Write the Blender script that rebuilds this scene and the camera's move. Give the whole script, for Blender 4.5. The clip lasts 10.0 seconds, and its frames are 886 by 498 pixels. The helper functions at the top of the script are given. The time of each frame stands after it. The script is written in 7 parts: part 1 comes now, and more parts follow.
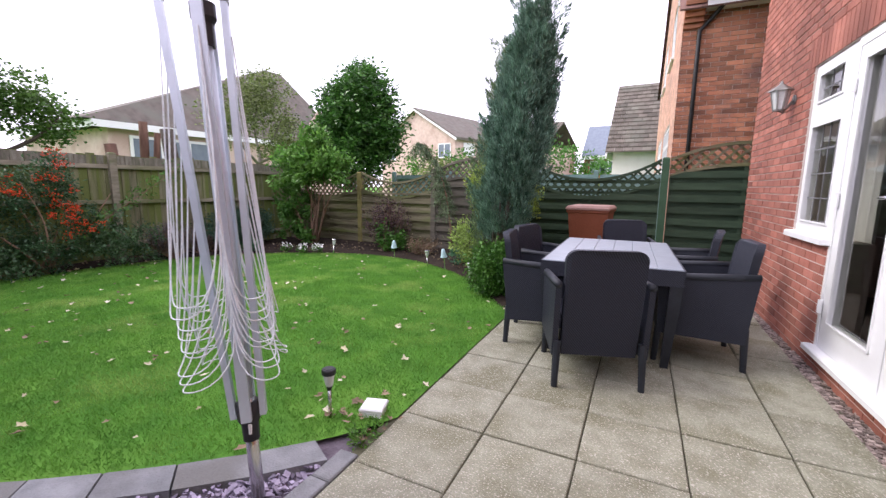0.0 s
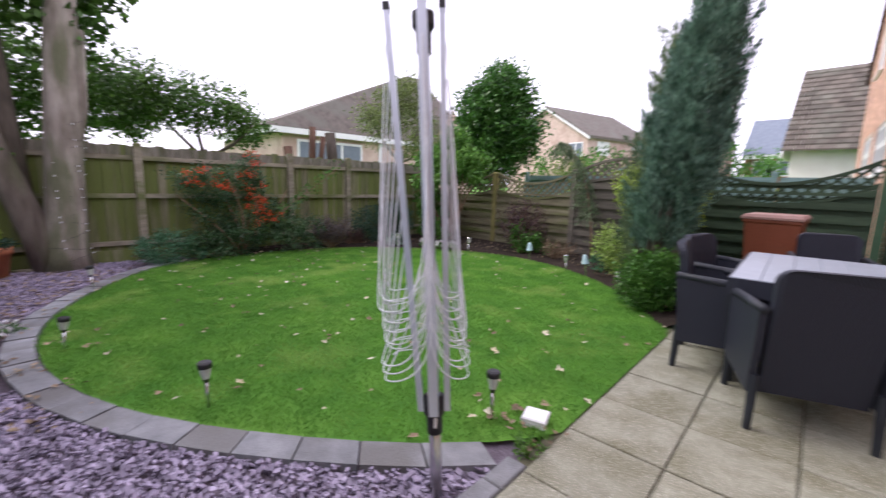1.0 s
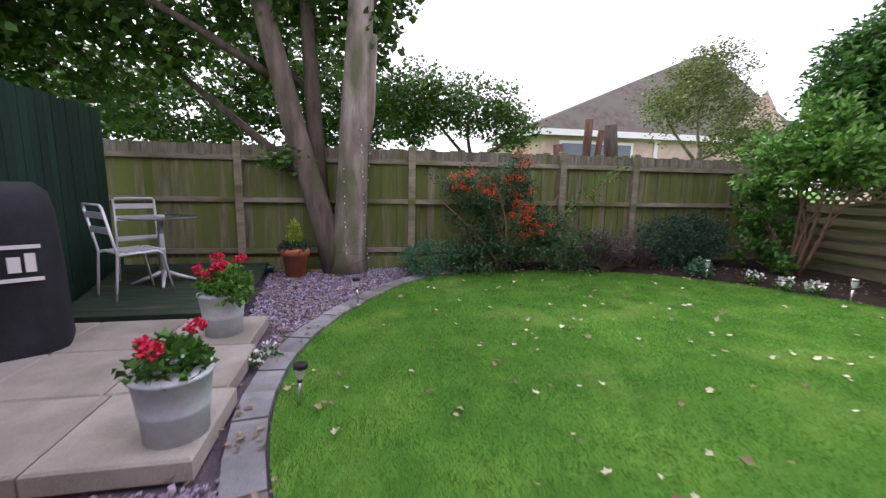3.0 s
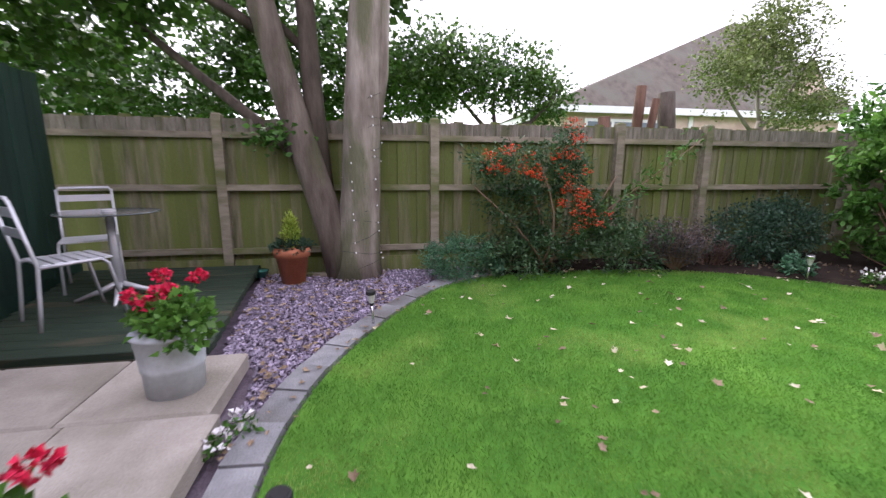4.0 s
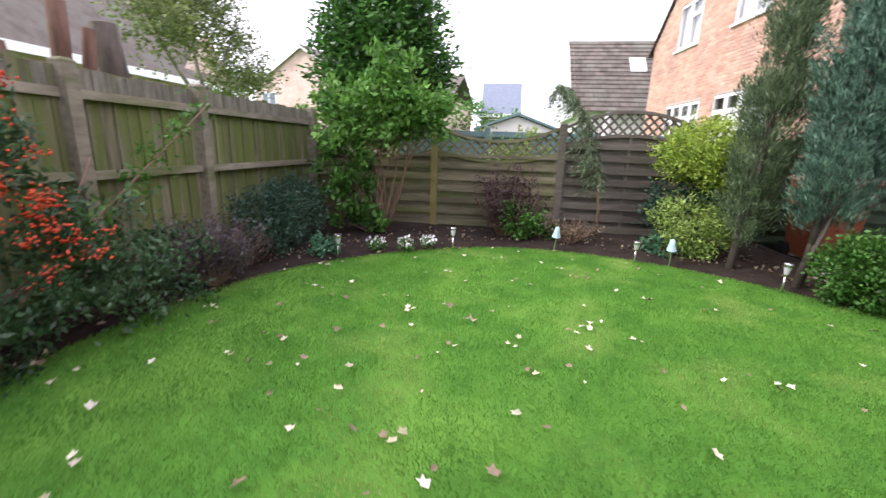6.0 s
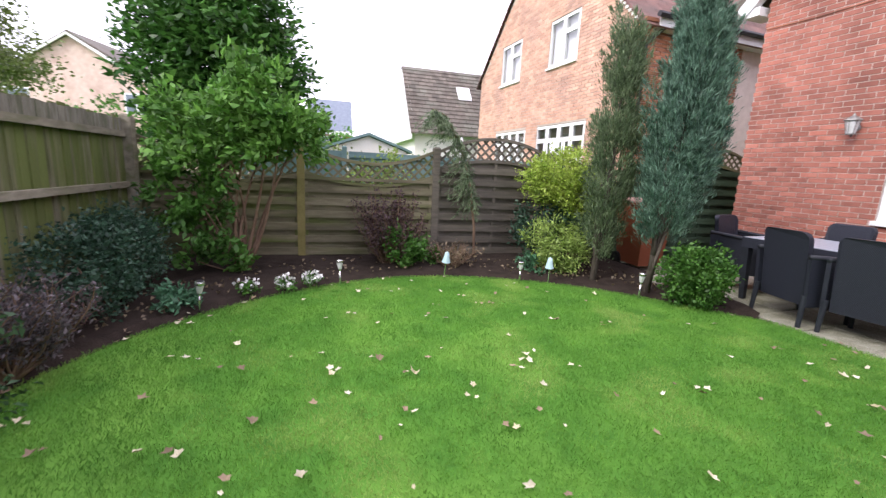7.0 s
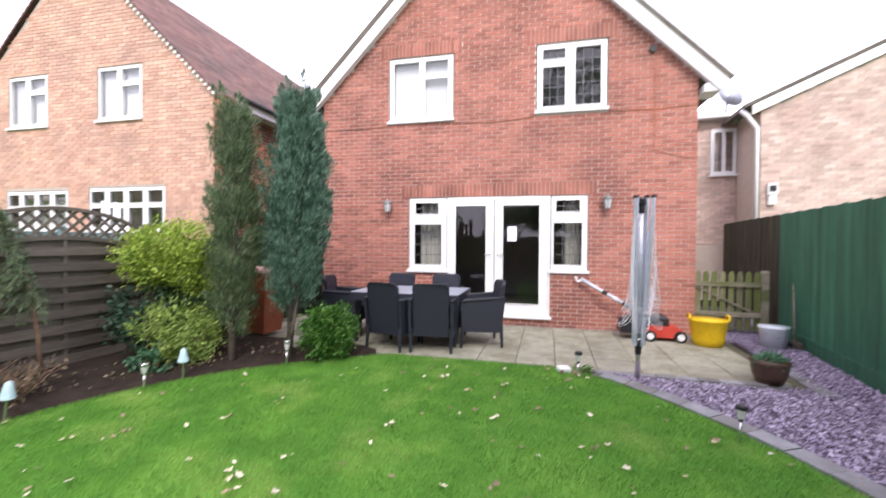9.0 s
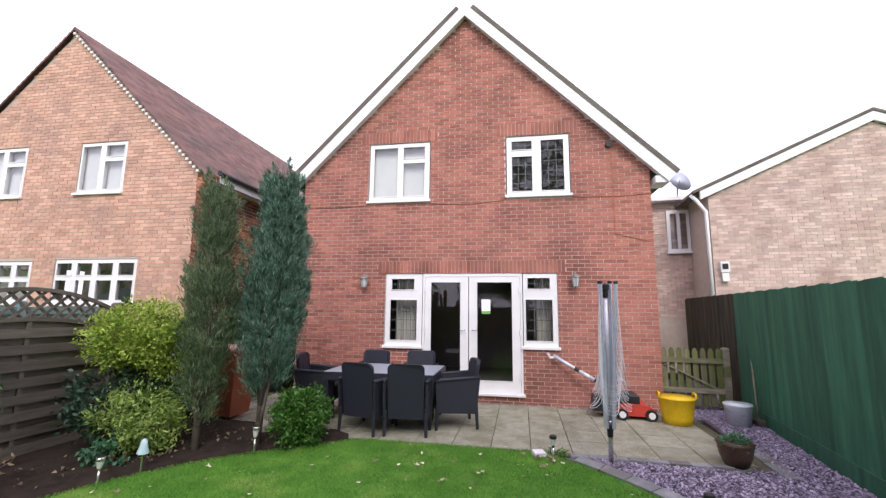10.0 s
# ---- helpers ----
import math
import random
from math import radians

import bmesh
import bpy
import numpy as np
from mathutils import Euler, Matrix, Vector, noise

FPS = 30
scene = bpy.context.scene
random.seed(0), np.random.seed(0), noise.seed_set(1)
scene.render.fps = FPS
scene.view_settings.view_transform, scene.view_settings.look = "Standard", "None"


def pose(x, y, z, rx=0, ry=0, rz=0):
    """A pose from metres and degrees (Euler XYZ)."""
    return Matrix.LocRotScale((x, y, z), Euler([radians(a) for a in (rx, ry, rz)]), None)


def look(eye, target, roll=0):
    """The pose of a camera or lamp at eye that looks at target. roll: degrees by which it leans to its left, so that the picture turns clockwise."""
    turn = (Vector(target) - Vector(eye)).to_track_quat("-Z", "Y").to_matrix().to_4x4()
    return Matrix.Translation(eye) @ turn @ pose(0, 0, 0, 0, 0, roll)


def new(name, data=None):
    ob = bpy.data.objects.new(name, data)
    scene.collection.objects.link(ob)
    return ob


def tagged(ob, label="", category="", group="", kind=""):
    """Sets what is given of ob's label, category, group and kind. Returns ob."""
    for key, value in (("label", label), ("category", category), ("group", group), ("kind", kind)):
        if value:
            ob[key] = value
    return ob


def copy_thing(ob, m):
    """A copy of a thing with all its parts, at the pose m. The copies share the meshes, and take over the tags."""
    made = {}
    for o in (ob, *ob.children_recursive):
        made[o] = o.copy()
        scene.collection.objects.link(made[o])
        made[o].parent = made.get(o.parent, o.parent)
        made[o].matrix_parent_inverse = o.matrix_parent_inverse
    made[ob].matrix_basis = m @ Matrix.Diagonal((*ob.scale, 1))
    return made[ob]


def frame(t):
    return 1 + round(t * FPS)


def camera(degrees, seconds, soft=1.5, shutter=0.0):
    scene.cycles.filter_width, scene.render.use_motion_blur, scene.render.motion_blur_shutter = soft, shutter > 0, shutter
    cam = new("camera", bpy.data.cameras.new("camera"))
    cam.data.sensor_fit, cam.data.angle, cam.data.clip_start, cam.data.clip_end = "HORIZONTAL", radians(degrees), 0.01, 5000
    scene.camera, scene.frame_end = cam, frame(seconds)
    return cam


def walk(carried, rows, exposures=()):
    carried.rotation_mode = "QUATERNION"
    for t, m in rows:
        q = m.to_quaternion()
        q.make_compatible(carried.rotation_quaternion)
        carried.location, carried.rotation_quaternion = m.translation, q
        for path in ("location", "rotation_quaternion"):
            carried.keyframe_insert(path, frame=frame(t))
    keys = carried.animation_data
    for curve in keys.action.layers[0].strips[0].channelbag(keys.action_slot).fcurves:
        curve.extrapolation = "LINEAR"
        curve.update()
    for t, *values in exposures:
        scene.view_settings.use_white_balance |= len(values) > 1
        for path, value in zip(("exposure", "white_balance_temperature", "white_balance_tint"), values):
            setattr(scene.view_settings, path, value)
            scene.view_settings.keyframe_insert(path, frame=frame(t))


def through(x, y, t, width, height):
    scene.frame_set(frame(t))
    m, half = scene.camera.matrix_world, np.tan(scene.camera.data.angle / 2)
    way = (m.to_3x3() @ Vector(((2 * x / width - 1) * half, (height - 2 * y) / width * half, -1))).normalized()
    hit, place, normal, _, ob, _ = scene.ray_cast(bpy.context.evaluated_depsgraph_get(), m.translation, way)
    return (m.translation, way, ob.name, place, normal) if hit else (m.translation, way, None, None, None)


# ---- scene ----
cam = camera(94.3, 10.0, soft=1.3, shutter=0.4)
PATH = [
    (0, (0.339, 0.903, 1.307), (-0.625, 2.629, 1.006), 0.7),
    (0.5, (0.249, 0.842, 1.318), (-0.838, 2.502, 1.059), 1.7),
    (1, (0.056, 0.771, 1.313), (-1.357, 2.151, 0.999), 1.7),
    (1.5, (-0.312, 0.909, 1.272), (-1.946, 2.006, 0.912), 0.7),
    (2, (-0.792, 1.051, 1.232), (-2.603, 1.822, 0.880), 1.8),
    (2.5, (-1.238, 1.150, 1.266), (-3.144, 1.697, 1.005), 0.7),
    (2.7, (-1.386, 1.163, 1.290), (-3.319, 1.568, 0.984), 1.8),
    (3.8, (-2.641, 1.110, 1.193), (-4.579, 1.473, 0.854), 0.5),
    (4, (-2.843, 1.095, 1.201), (-4.776, 1.442, 0.822), 0.3),
    (4.5, (-3.364, 1.174, 1.196), (-5.054, 2.167, 0.802), -0.7),
    (5, (-3.853, 1.354, 1.208), (-5.039, 2.919, 0.828), -1.2),
    (5.5, (-4.233, 1.452, 1.236), (-4.870, 3.300, 0.812), 0.8),
    (5.7, (-4.432, 1.498, 1.266), (-4.900, 3.376, 0.762), 1.9),
    (6.8, (-5.286, 1.956, 1.311), (-4.928, 3.883, 0.913), 1.0),
    (7, (-5.403, 2.028, 1.340), (-4.868, 3.918, 0.962), 2.9),
    (7.5, (-5.701, 2.314, 1.320), (-5.028, 4.152, 0.914), 0.8),
    (8, (-5.941, 2.469, 1.316), (-4.890, 4.113, 0.877), 0.4),
    (8.5, (-5.966, 2.515, 1.418), (-4.392, 3.726, 1.186), 2.4),
    (9, (-6.027, 2.538, 1.471), (-4.124, 3.154, 1.442), 0.4),
    (9.5, (-6.117, 2.519, 1.626), (-4.198, 3.054, 1.813), 0.5),
    (10, (-6.237, 2.504, 1.661), (-4.320, 2.997, 1.949), 0.6),
]
EXPOSURES = [(0, 1.18), (1.0, 1.0), (2.5, 0.95), (4.0, 1.35), (5.0, 1.5), (5.7, 1.44), (7.5, 1.26), (8.5, 1.28), (9.0, 1.21), (9.5, 1.03), (10.0, 0.72)]
walk(cam, [(t, look(eye, target, roll)) for t, eye, target, roll in PATH], EXPOSURES)


# ---- daylight: bright overcast ----
world = bpy.data.worlds.new("overcast")
scene.world = world
world.use_nodes = True
wn = world.node_tree
sky = wn.nodes.new("ShaderNodeTexSky")
sky.sky_type, sky.sun_disc = "NISHITA", False
sky.sun_elevation, sky.sun_rotation = radians(48), radians(250)
sky.air_density, sky.dust_density, sky.ozone_density = 1.0, 4.0, 1.0
cloud = wn.nodes.new("ShaderNodeMixRGB")
cloud.inputs[0].default_value = 0.86
cloud.inputs[2].default_value = (10.9, 10.15, 12.6, 1)
wn.links.new(sky.outputs[0], cloud.inputs[1])
wn.links.new(cloud.outputs[0], wn.nodes["Background"].inputs[0])
wn.nodes["Background"].inputs[1].default_value = 0.1
sun = new("sun", bpy.data.lights.new("sun", "SUN"))
sun.data.energy, sun.data.angle, sun.data.color = 1.2, radians(25), (1.0, 0.96, 0.9)
sun.matrix_world = look((0, 0, 20), (11.5, 4.2, 9))


# ---- materials ----
def surface(name, a, b, rough=0.7, scale=6.0, bump=0.3, grain=60.0, c=None, stain=1.2, metal=0.0, vary=0.0, island=False, stretch=None, spec=0.35, sheen_through=0.0, cover=0.48, speck=None, even=0.18):
    """Two-scale mottled surface: colours a and b in broad patches, c in stains, fine grain in the relief."""
    m = bpy.data.materials.new(name)
    m.use_nodes = True
    nt = m.node_tree
    bs = nt.nodes["Principled BSDF"]
    bs.inputs["Roughness"].default_value, bs.inputs["Metallic"].default_value = rough, metal
    bs.inputs["Specular IOR Level"].default_value = spec
    co = nt.nodes.new("ShaderNodeTexCoord")
    src = co.outputs["Object"]
    if stretch:
        mp = nt.nodes.new("ShaderNodeMapping")
        mp.inputs["Scale"].default_value = stretch
        nt.links.new(src, mp.inputs[0])
        src = mp.outputs[0]
    if vary and not island:
        # each piece takes its own stretch of the pattern
        oi, ad = nt.nodes.new("ShaderNodeObjectInfo"), nt.nodes.new("ShaderNodeVectorMath")
        sc = nt.nodes.new("ShaderNodeMath")
        sc.operation = "MULTIPLY"
        sc.inputs[1].default_value = 37.0
        nt.links.new(oi.outputs["Random"], sc.inputs[0])
        nt.links.new(src, ad.inputs[0])
        nt.links.new(sc.outputs[0], ad.inputs[1])
        src = ad.outputs[0]
    n1 = nt.nodes.new("ShaderNodeTexNoise")
    n1.inputs["Scale"].default_value, n1.inputs["Detail"].default_value = scale, 5.0
    n2 = nt.nodes.new("ShaderNodeTexNoise")
    n2.inputs["Scale"].default_value, n2.inputs["Detail"].default_value = grain, 3.0
    n3 = nt.nodes.new("ShaderNodeTexNoise")
    n3.inputs["Scale"].default_value, n3.inputs["Detail"].default_value = stain, 4.0
    for n in (n1, n2, n3):
        nt.links.new(src, n.inputs["Vector"])
    r1 = nt.nodes.new("ShaderNodeValToRGB")
    r1.color_ramp.elements[0].position, r1.color_ramp.elements[1].position = 0.32, 0.68
    r1.color_ramp.elements[0].color, r1.color_ramp.elements[1].color = (*a, 1), (*b, 1)
    nt.links.new(n1.outputs[0], r1.inputs[0])
    col = r1.outputs[0]
    if c:
        r3 = nt.nodes.new("ShaderNodeValToRGB")
        r3.color_ramp.elements[0].position, r3.color_ramp.elements[1].position = cover, cover + 0.17
        nt.links.new(n3.outputs[0], r3.inputs[0])
        mx = nt.nodes.new("ShaderNodeMixRGB")
        mx.inputs[2].default_value = (*c, 1)
        nt.links.new(r3.outputs[0], mx.inputs[0])
        nt.links.new(col, mx.inputs[1])
        col = mx.outputs[0]
    if speck:
        vo = nt.nodes.new("ShaderNodeTexNoise")
        vo.inputs["Scale"].default_value, vo.inputs["Detail"].default_value = 120.0, 1.0
        nt.links.new(src, vo.inputs["Vector"])
        rs_ = nt.nodes.new("ShaderNodeValToRGB")
        rs_.color_ramp.elements[0].position, rs_.color_ramp.elements[1].position = 0.6, 0.66
        nt.links.new(vo.outputs[0], rs_.inputs[0])
        mk = nt.nodes.new("ShaderNodeMixRGB")
        mk.inputs[2].default_value = (*speck, 1)
        nt.links.new(rs_.outputs[0], mk.inputs[0])
        nt.links.new(col, mk.inputs[1])
        col = mk.outputs[0]
    hv = nt.nodes.new("ShaderNodeHueSaturation")
    gr = nt.nodes.new("ShaderNodeMapRange")
    gr.inputs[3].default_value, gr.inputs[4].default_value = 1 - even, 1 + even
    nt.links.new(n2.outputs[0], gr.inputs[0])
    val = gr.outputs[0]
    if vary:
        rnd = nt.nodes.new("ShaderNodeNewGeometry") if island else nt.nodes.new("ShaderNodeObjectInfo")
        rr = nt.nodes.new("ShaderNodeMapRange")
        rr.inputs[3].default_value, rr.inputs[4].default_value = 1 - vary, 1 + vary
        nt.links.new(rnd.outputs["Random Per Island" if island else "Random"], rr.inputs[0])
        mu = nt.nodes.new("ShaderNodeMath")
        mu.operation = "MULTIPLY"
        nt.links.new(rr.outputs[0], mu.inputs[0])
        nt.links.new(val, mu.inputs[1])
        val = mu.outputs[0]
    nt.links.new(val, hv.inputs["Value"])
    nt.links.new(col, hv.inputs["Color"])
    nt.links.new(hv.outputs[0], bs.inputs["Base Color"])
    if bump:
        bp = nt.nodes.new("ShaderNodeBump")
        bp.inputs["Strength"].default_value, bp.inputs["Distance"].default_value = bump, 0.01
        nt.links.new(n2.outputs[0], bp.inputs["Height"])
        nt.links.new(bp.outputs[0], bs.inputs["Normal"])
    if sheen_through:
        tl = nt.nodes.new("ShaderNodeBsdfTranslucent")
        nt.links.new(hv.outputs[0], tl.inputs[0])
        ms = nt.nodes.new("ShaderNodeMixShader")
        ms.inputs[0].default_value = sheen_through
        out = nt.nodes["Material Output"]
        nt.links.new(bs.outputs[0], ms.inputs[1])
        nt.links.new(tl.outputs[0], ms.inputs[2])
        nt.links.new(ms.outputs[0], out.inputs[0])
    return m


def leafy(name, a, b, rough=0.45, vary=0.4, through=0.3, scale=1.6):
    a, b = [1.35 * v for v in a], [1.35 * v for v in b]
    return surface(name, a, b, rough=rough, scale=scale, bump=0.0, grain=30, vary=vary, island=True, spec=0.35, sheen_through=through)


def window_glass(name="window_glass", tint=(0.95, 0.97, 0.98)):
    m = bpy.data.materials.new(name)
    m.use_nodes = True
    nt = m.node_tree
    nt.nodes.remove(nt.nodes["Principled BSDF"])
    gl = nt.nodes.new("ShaderNodeBsdfGlossy")
    gl.inputs["Roughness"].default_value = 0.01
    tr = nt.nodes.new("ShaderNodeBsdfTransparent")
    tr.inputs[0].default_value = (*tint, 1)
    fr = nt.nodes.new("ShaderNodeFresnel")
    fr.inputs[0].default_value = 1.8
    ms = nt.nodes.new("ShaderNodeMixShader")
    nt.links.new(fr.outputs[0], ms.inputs[0])
    nt.links.new(tr.outputs[0], ms.inputs[1])
    nt.links.new(gl.outputs[0], ms.inputs[2])
    nt.links.new(ms.outputs[0], nt.nodes["Material Output"].inputs[0])
    return m


BRICK = surface("red_brick", (0.345, 0.125, 0.09), (0.43, 0.175, 0.13), 0.85, 5, 0.5, 90, c=(0.25, 0.095, 0.07), vary=0.2)
BRICK_J = surface("red_brick_wall", (0.345, 0.125, 0.09), (0.43, 0.175, 0.13), 0.85, 5, 0.5, 90, c=(0.25, 0.095, 0.07), vary=0.2, island=True)
BRICK_N = surface("orange_brick_wall", (0.56, 0.325, 0.235), (0.66, 0.42, 0.315), 0.85, 4, 0.5, 80, c=(0.5, 0.31, 0.24), vary=0.17, island=True)
BRICK_P = surface("pale_brick_wall", (0.56, 0.41, 0.35), (0.65, 0.51, 0.45), 0.85, 4, 0.4, 80, c=(0.48, 0.34, 0.29), vary=0.2, island=True)
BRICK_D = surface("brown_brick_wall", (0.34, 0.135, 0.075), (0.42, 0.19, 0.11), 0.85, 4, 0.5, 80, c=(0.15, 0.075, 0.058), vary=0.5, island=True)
MORTAR = surface("mortar", (0.62, 0.53, 0.48), (0.7, 0.61, 0.56), 0.95, 8, 0.5, 120)
MORTAR_P = surface("pale_mortar", (0.5, 0.42, 0.36), (0.56, 0.48, 0.42), 0.95, 8, 0.5, 120)
RENDER_W = surface("cream_render", (0.76, 0.73, 0.68), (0.82, 0.8, 0.76), 0.9, 3, 0.3, 90)
UPVC = surface("white_upvc", (0.8, 0.8, 0.8), (0.84, 0.84, 0.84), 0.3, 4, 0.03, 40, even=0.02)
LEAD = surface("lead_strip", (0.12, 0.12, 0.13), (0.2, 0.2, 0.21), 0.5, 30, 0.1, 100)
GLASS = window_glass()
# beige taken down in colour so the rooms look unlit
ROOM = surface("room_wall_painted_dim", (0.22, 0.2, 0.18), (0.26, 0.24, 0.21), 0.9, 2, 0.1, 30)
CURTAIN = surface("pale_curtain", (0.6, 0.58, 0.54), (0.7, 0.68, 0.63), 0.9, 8, 0.2, 90, stretch=(1, 6, 0.4))
BLIND = surface("white_blind", (0.8, 0.81, 0.83), (0.85, 0.86, 0.88), 0.8, 3, 0.05, 40, even=0.02)
TILE = surface("brown_roof_tile", (0.1, 0.085, 0.07), (0.155, 0.135, 0.112), 0.85, 4, 0.4, 60, c=(0.14, 0.135, 0.11), vary=0.25, island=True)
TILE_R = surface("red_brown_roof_tile", (0.15, 0.085, 0.075), (0.21, 0.12, 0.1), 0.85, 4, 0.4, 60, c=(0.13, 0.09, 0.08), vary=0.22, island=True)
# the fence's green paint again, with the shade near the deck coloured in
GREEN_SHADED = surface("shaded_green_painted_board", (0.012, 0.038, 0.027), (0.02, 0.055, 0.038), 0.75, 3, 0.4, 40, vary=0.25, stretch=(5, 5, 0.6))
SLATE_ROOF = surface("blue_grey_roof", (0.16, 0.19, 0.24), (0.2, 0.23, 0.28), 0.7, 4, 0.3, 60)
SLAB = surface("riven_concrete_slab", (0.252, 0.25, 0.182), (0.342, 0.34, 0.256), 0.9, 9, 0.8, 110, c=(0.205, 0.2, 0.13), stain=3.0, vary=0.1, speck=(0.5, 0.465, 0.39), even=0.45)
GRIT = surface("brown_grit", (0.22, 0.17, 0.15), (0.36, 0.3, 0.27), 0.9, 12, 0.3, 80, vary=0.5, island=True)
SLAB_G = surface("grey_block", (0.195, 0.2, 0.208), (0.285, 0.29, 0.3), 0.9, 9, 0.5, 100, c=(0.155, 0.152, 0.145), vary=0.15)
SLAB_S = surface("sandstone_slab", (0.32, 0.295, 0.255), (0.4, 0.37, 0.325), 0.9, 5, 0.5, 90, c=(0.27, 0.25, 0.21), stain=2.0, vary=0.12)
JOINT = surface("patio_joint_grit", (0.08, 0.078, 0.048), (0.13, 0.125, 0.078), 1.0, 12, 0.6, 150)
SOIL = surface("dark_soil", (0.02, 0.015, 0.012), (0.038, 0.028, 0.022), 1.0, 9, 1.0, 70, c=(0.036, 0.027, 0.021), stain=3, spec=0.15)
CHIP = surface("plum_slate_chip", (0.205, 0.174, 0.238), (0.39, 0.342, 0.44), 0.75, 12, 0.3, 80, vary=0.45, island=True)
LAWN = surface("lawn_turf", (0.066, 0.19, 0.026), (0.105, 0.265, 0.036), 0.9, 5, 0.4, 90, c=(0.14, 0.3, 0.045), stain=1.3, spec=0.15)
BLADE = surface("grass_blade", (0.098, 0.255, 0.036), (0.178, 0.38, 0.058), 0.65, 3.2, 0, 20, c=(0.3, 0.43, 0.11), stain=1.6, cover=0.52, vary=0.16, island=True, spec=0.3, sheen_through=0.3)
FENCE = surface("weathered_green_grey_fence", (0.115, 0.12, 0.06), (0.27, 0.25, 0.165), 0.9, 3, 0.5, 40, c=(0.13, 0.16, 0.045), stain=0.8, cover=0.38, vary=0.12, even=0.3, stretch=(6, 6, 0.7))
GREYB = surface("grey_weathered_board", (0.13, 0.12, 0.092), (0.25, 0.235, 0.19), 0.9, 5, 0.5, 50, c=(0.1, 0.105, 0.06), stain=1.5, vary=0.12, even=0.35, stretch=(5, 5, 0.9))
RAIL = surface("weathered_rail", (0.2, 0.18, 0.13), (0.32, 0.29, 0.22), 0.9, 5, 0.5, 50, c=(0.13, 0.145, 0.06), vary=0.12, stretch=(4, 1, 4))
SLAT = surface("brown_slat", (0.13, 0.118, 0.072), (0.215, 0.195, 0.125), 0.9, 4, 0.5, 40, c=(0.125, 0.145, 0.05), stain=0.8, vary=0.22, stretch=(0.7, 5, 5))
SLAT_D = surface("dark_grey_slat", (0.105, 0.095, 0.075), (0.165, 0.145, 0.118), 0.9, 4, 0.5, 40, vary=0.2, stretch=(0.7, 5, 5))
SLAT_G = surface("dark_green_slat", (0.03, 0.055, 0.032), (0.05, 0.085, 0.05), 0.8, 4, 0.5, 40, vary=0.18, stretch=(0.7, 5, 5))
POST_Y = surface("mossy_yellow_post", (0.19, 0.17, 0.06), (0.26, 0.23, 0.09), 0.9, 4, 0.4, 40)
GREEN_P = surface("green_painted_board", (0.026, 0.115, 0.065), (0.045, 0.165, 0.098), 0.7, 3, 0.4, 40, c=(0.024, 0.1, 0.06), vary=0.2, stretch=(5, 5, 0.6))
GREEN_POST = surface("green_painted_post", (0.035, 0.085, 0.045), (0.05, 0.11, 0.06), 0.7, 4, 0.4, 40)
TEAL = surface("teal_fence", (0.13, 0.21, 0.21), (0.17, 0.26, 0.26), 0.8, 4, 0.3, 40, vary=0.1)
BLACKWOOD = surface("black_stained_board", (0.028, 0.024, 0.018), (0.055, 0.048, 0.036), 0.9, 4, 0.4, 40, c=(0.07, 0.07, 0.04), vary=0.25, stretch=(5, 5, 0.6))
BARK = surface("grey_bark", (0.16, 0.135, 0.11), (0.39, 0.35, 0.305), 0.95, 3.2, 1.0, 22, c=(0.14, 0.145, 0.09), stain=2.0, stretch=(2, 2, 0.55))
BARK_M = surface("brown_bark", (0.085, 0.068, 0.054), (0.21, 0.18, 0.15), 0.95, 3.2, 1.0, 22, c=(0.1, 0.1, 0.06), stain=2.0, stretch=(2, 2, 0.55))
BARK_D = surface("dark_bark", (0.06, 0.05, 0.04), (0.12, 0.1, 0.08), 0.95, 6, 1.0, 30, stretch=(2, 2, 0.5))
TWIG = surface("brown_twig", (0.16, 0.1, 0.065), (0.24, 0.16, 0.11), 0.9, 8, 0.5, 60)
RATTAN = surface("graphite_resin_weave", (0.018, 0.021, 0.028), (0.026, 0.03, 0.039), 0.5, 12, 0.0, 60)
TABLETOP = surface("grey_resin_tabletop", (0.29, 0.325, 0.38), (0.34, 0.375, 0.43), 0.32, 12, 0.1, 70, even=0.05)
ALU = surface("brushed_aluminium", (0.52, 0.56, 0.63), (0.61, 0.65, 0.72), 0.38, 8, 0.05, 80, metal=0.35, even=0.04)
PEWTER = surface("dull_pewter", (0.2, 0.2, 0.19), (0.3, 0.3, 0.285), 0.5, 12, 0.1, 60, metal=0.5)
CORD = surface("white_line_cord", (0.7, 0.73, 0.76), (0.78, 0.8, 0.83), 0.6, 20, 0.0, 60)
BLACKP = surface("black_plastic", (0.015, 0.015, 0.016), (0.03, 0.03, 0.032), 0.45, 10, 0.05, 60)
CHROME = surface("stainless_steel", (0.6, 0.6, 0.6), (0.7, 0.7, 0.7), 0.25, 10, 0.02, 60, metal=0.9)
CLEARP = surface("clear_lens", (0.55, 0.56, 0.55), (0.65, 0.66, 0.65), 0.2, 10, 0.02, 60)
TERRA = surface("terracotta", (0.42, 0.14, 0.07), (0.5, 0.19, 0.1), 0.85, 6, 0.3, 70, c=(0.4, 0.22, 0.15))
BIN = surface("brown_bin_plastic", (0.25, 0.075, 0.035), (0.29, 0.09, 0.045), 0.5, 4, 0.1, 60)
LID = surface("faded_bin_lid", (0.42, 0.25, 0.2), (0.47, 0.29, 0.24), 0.55, 4, 0.1, 60)


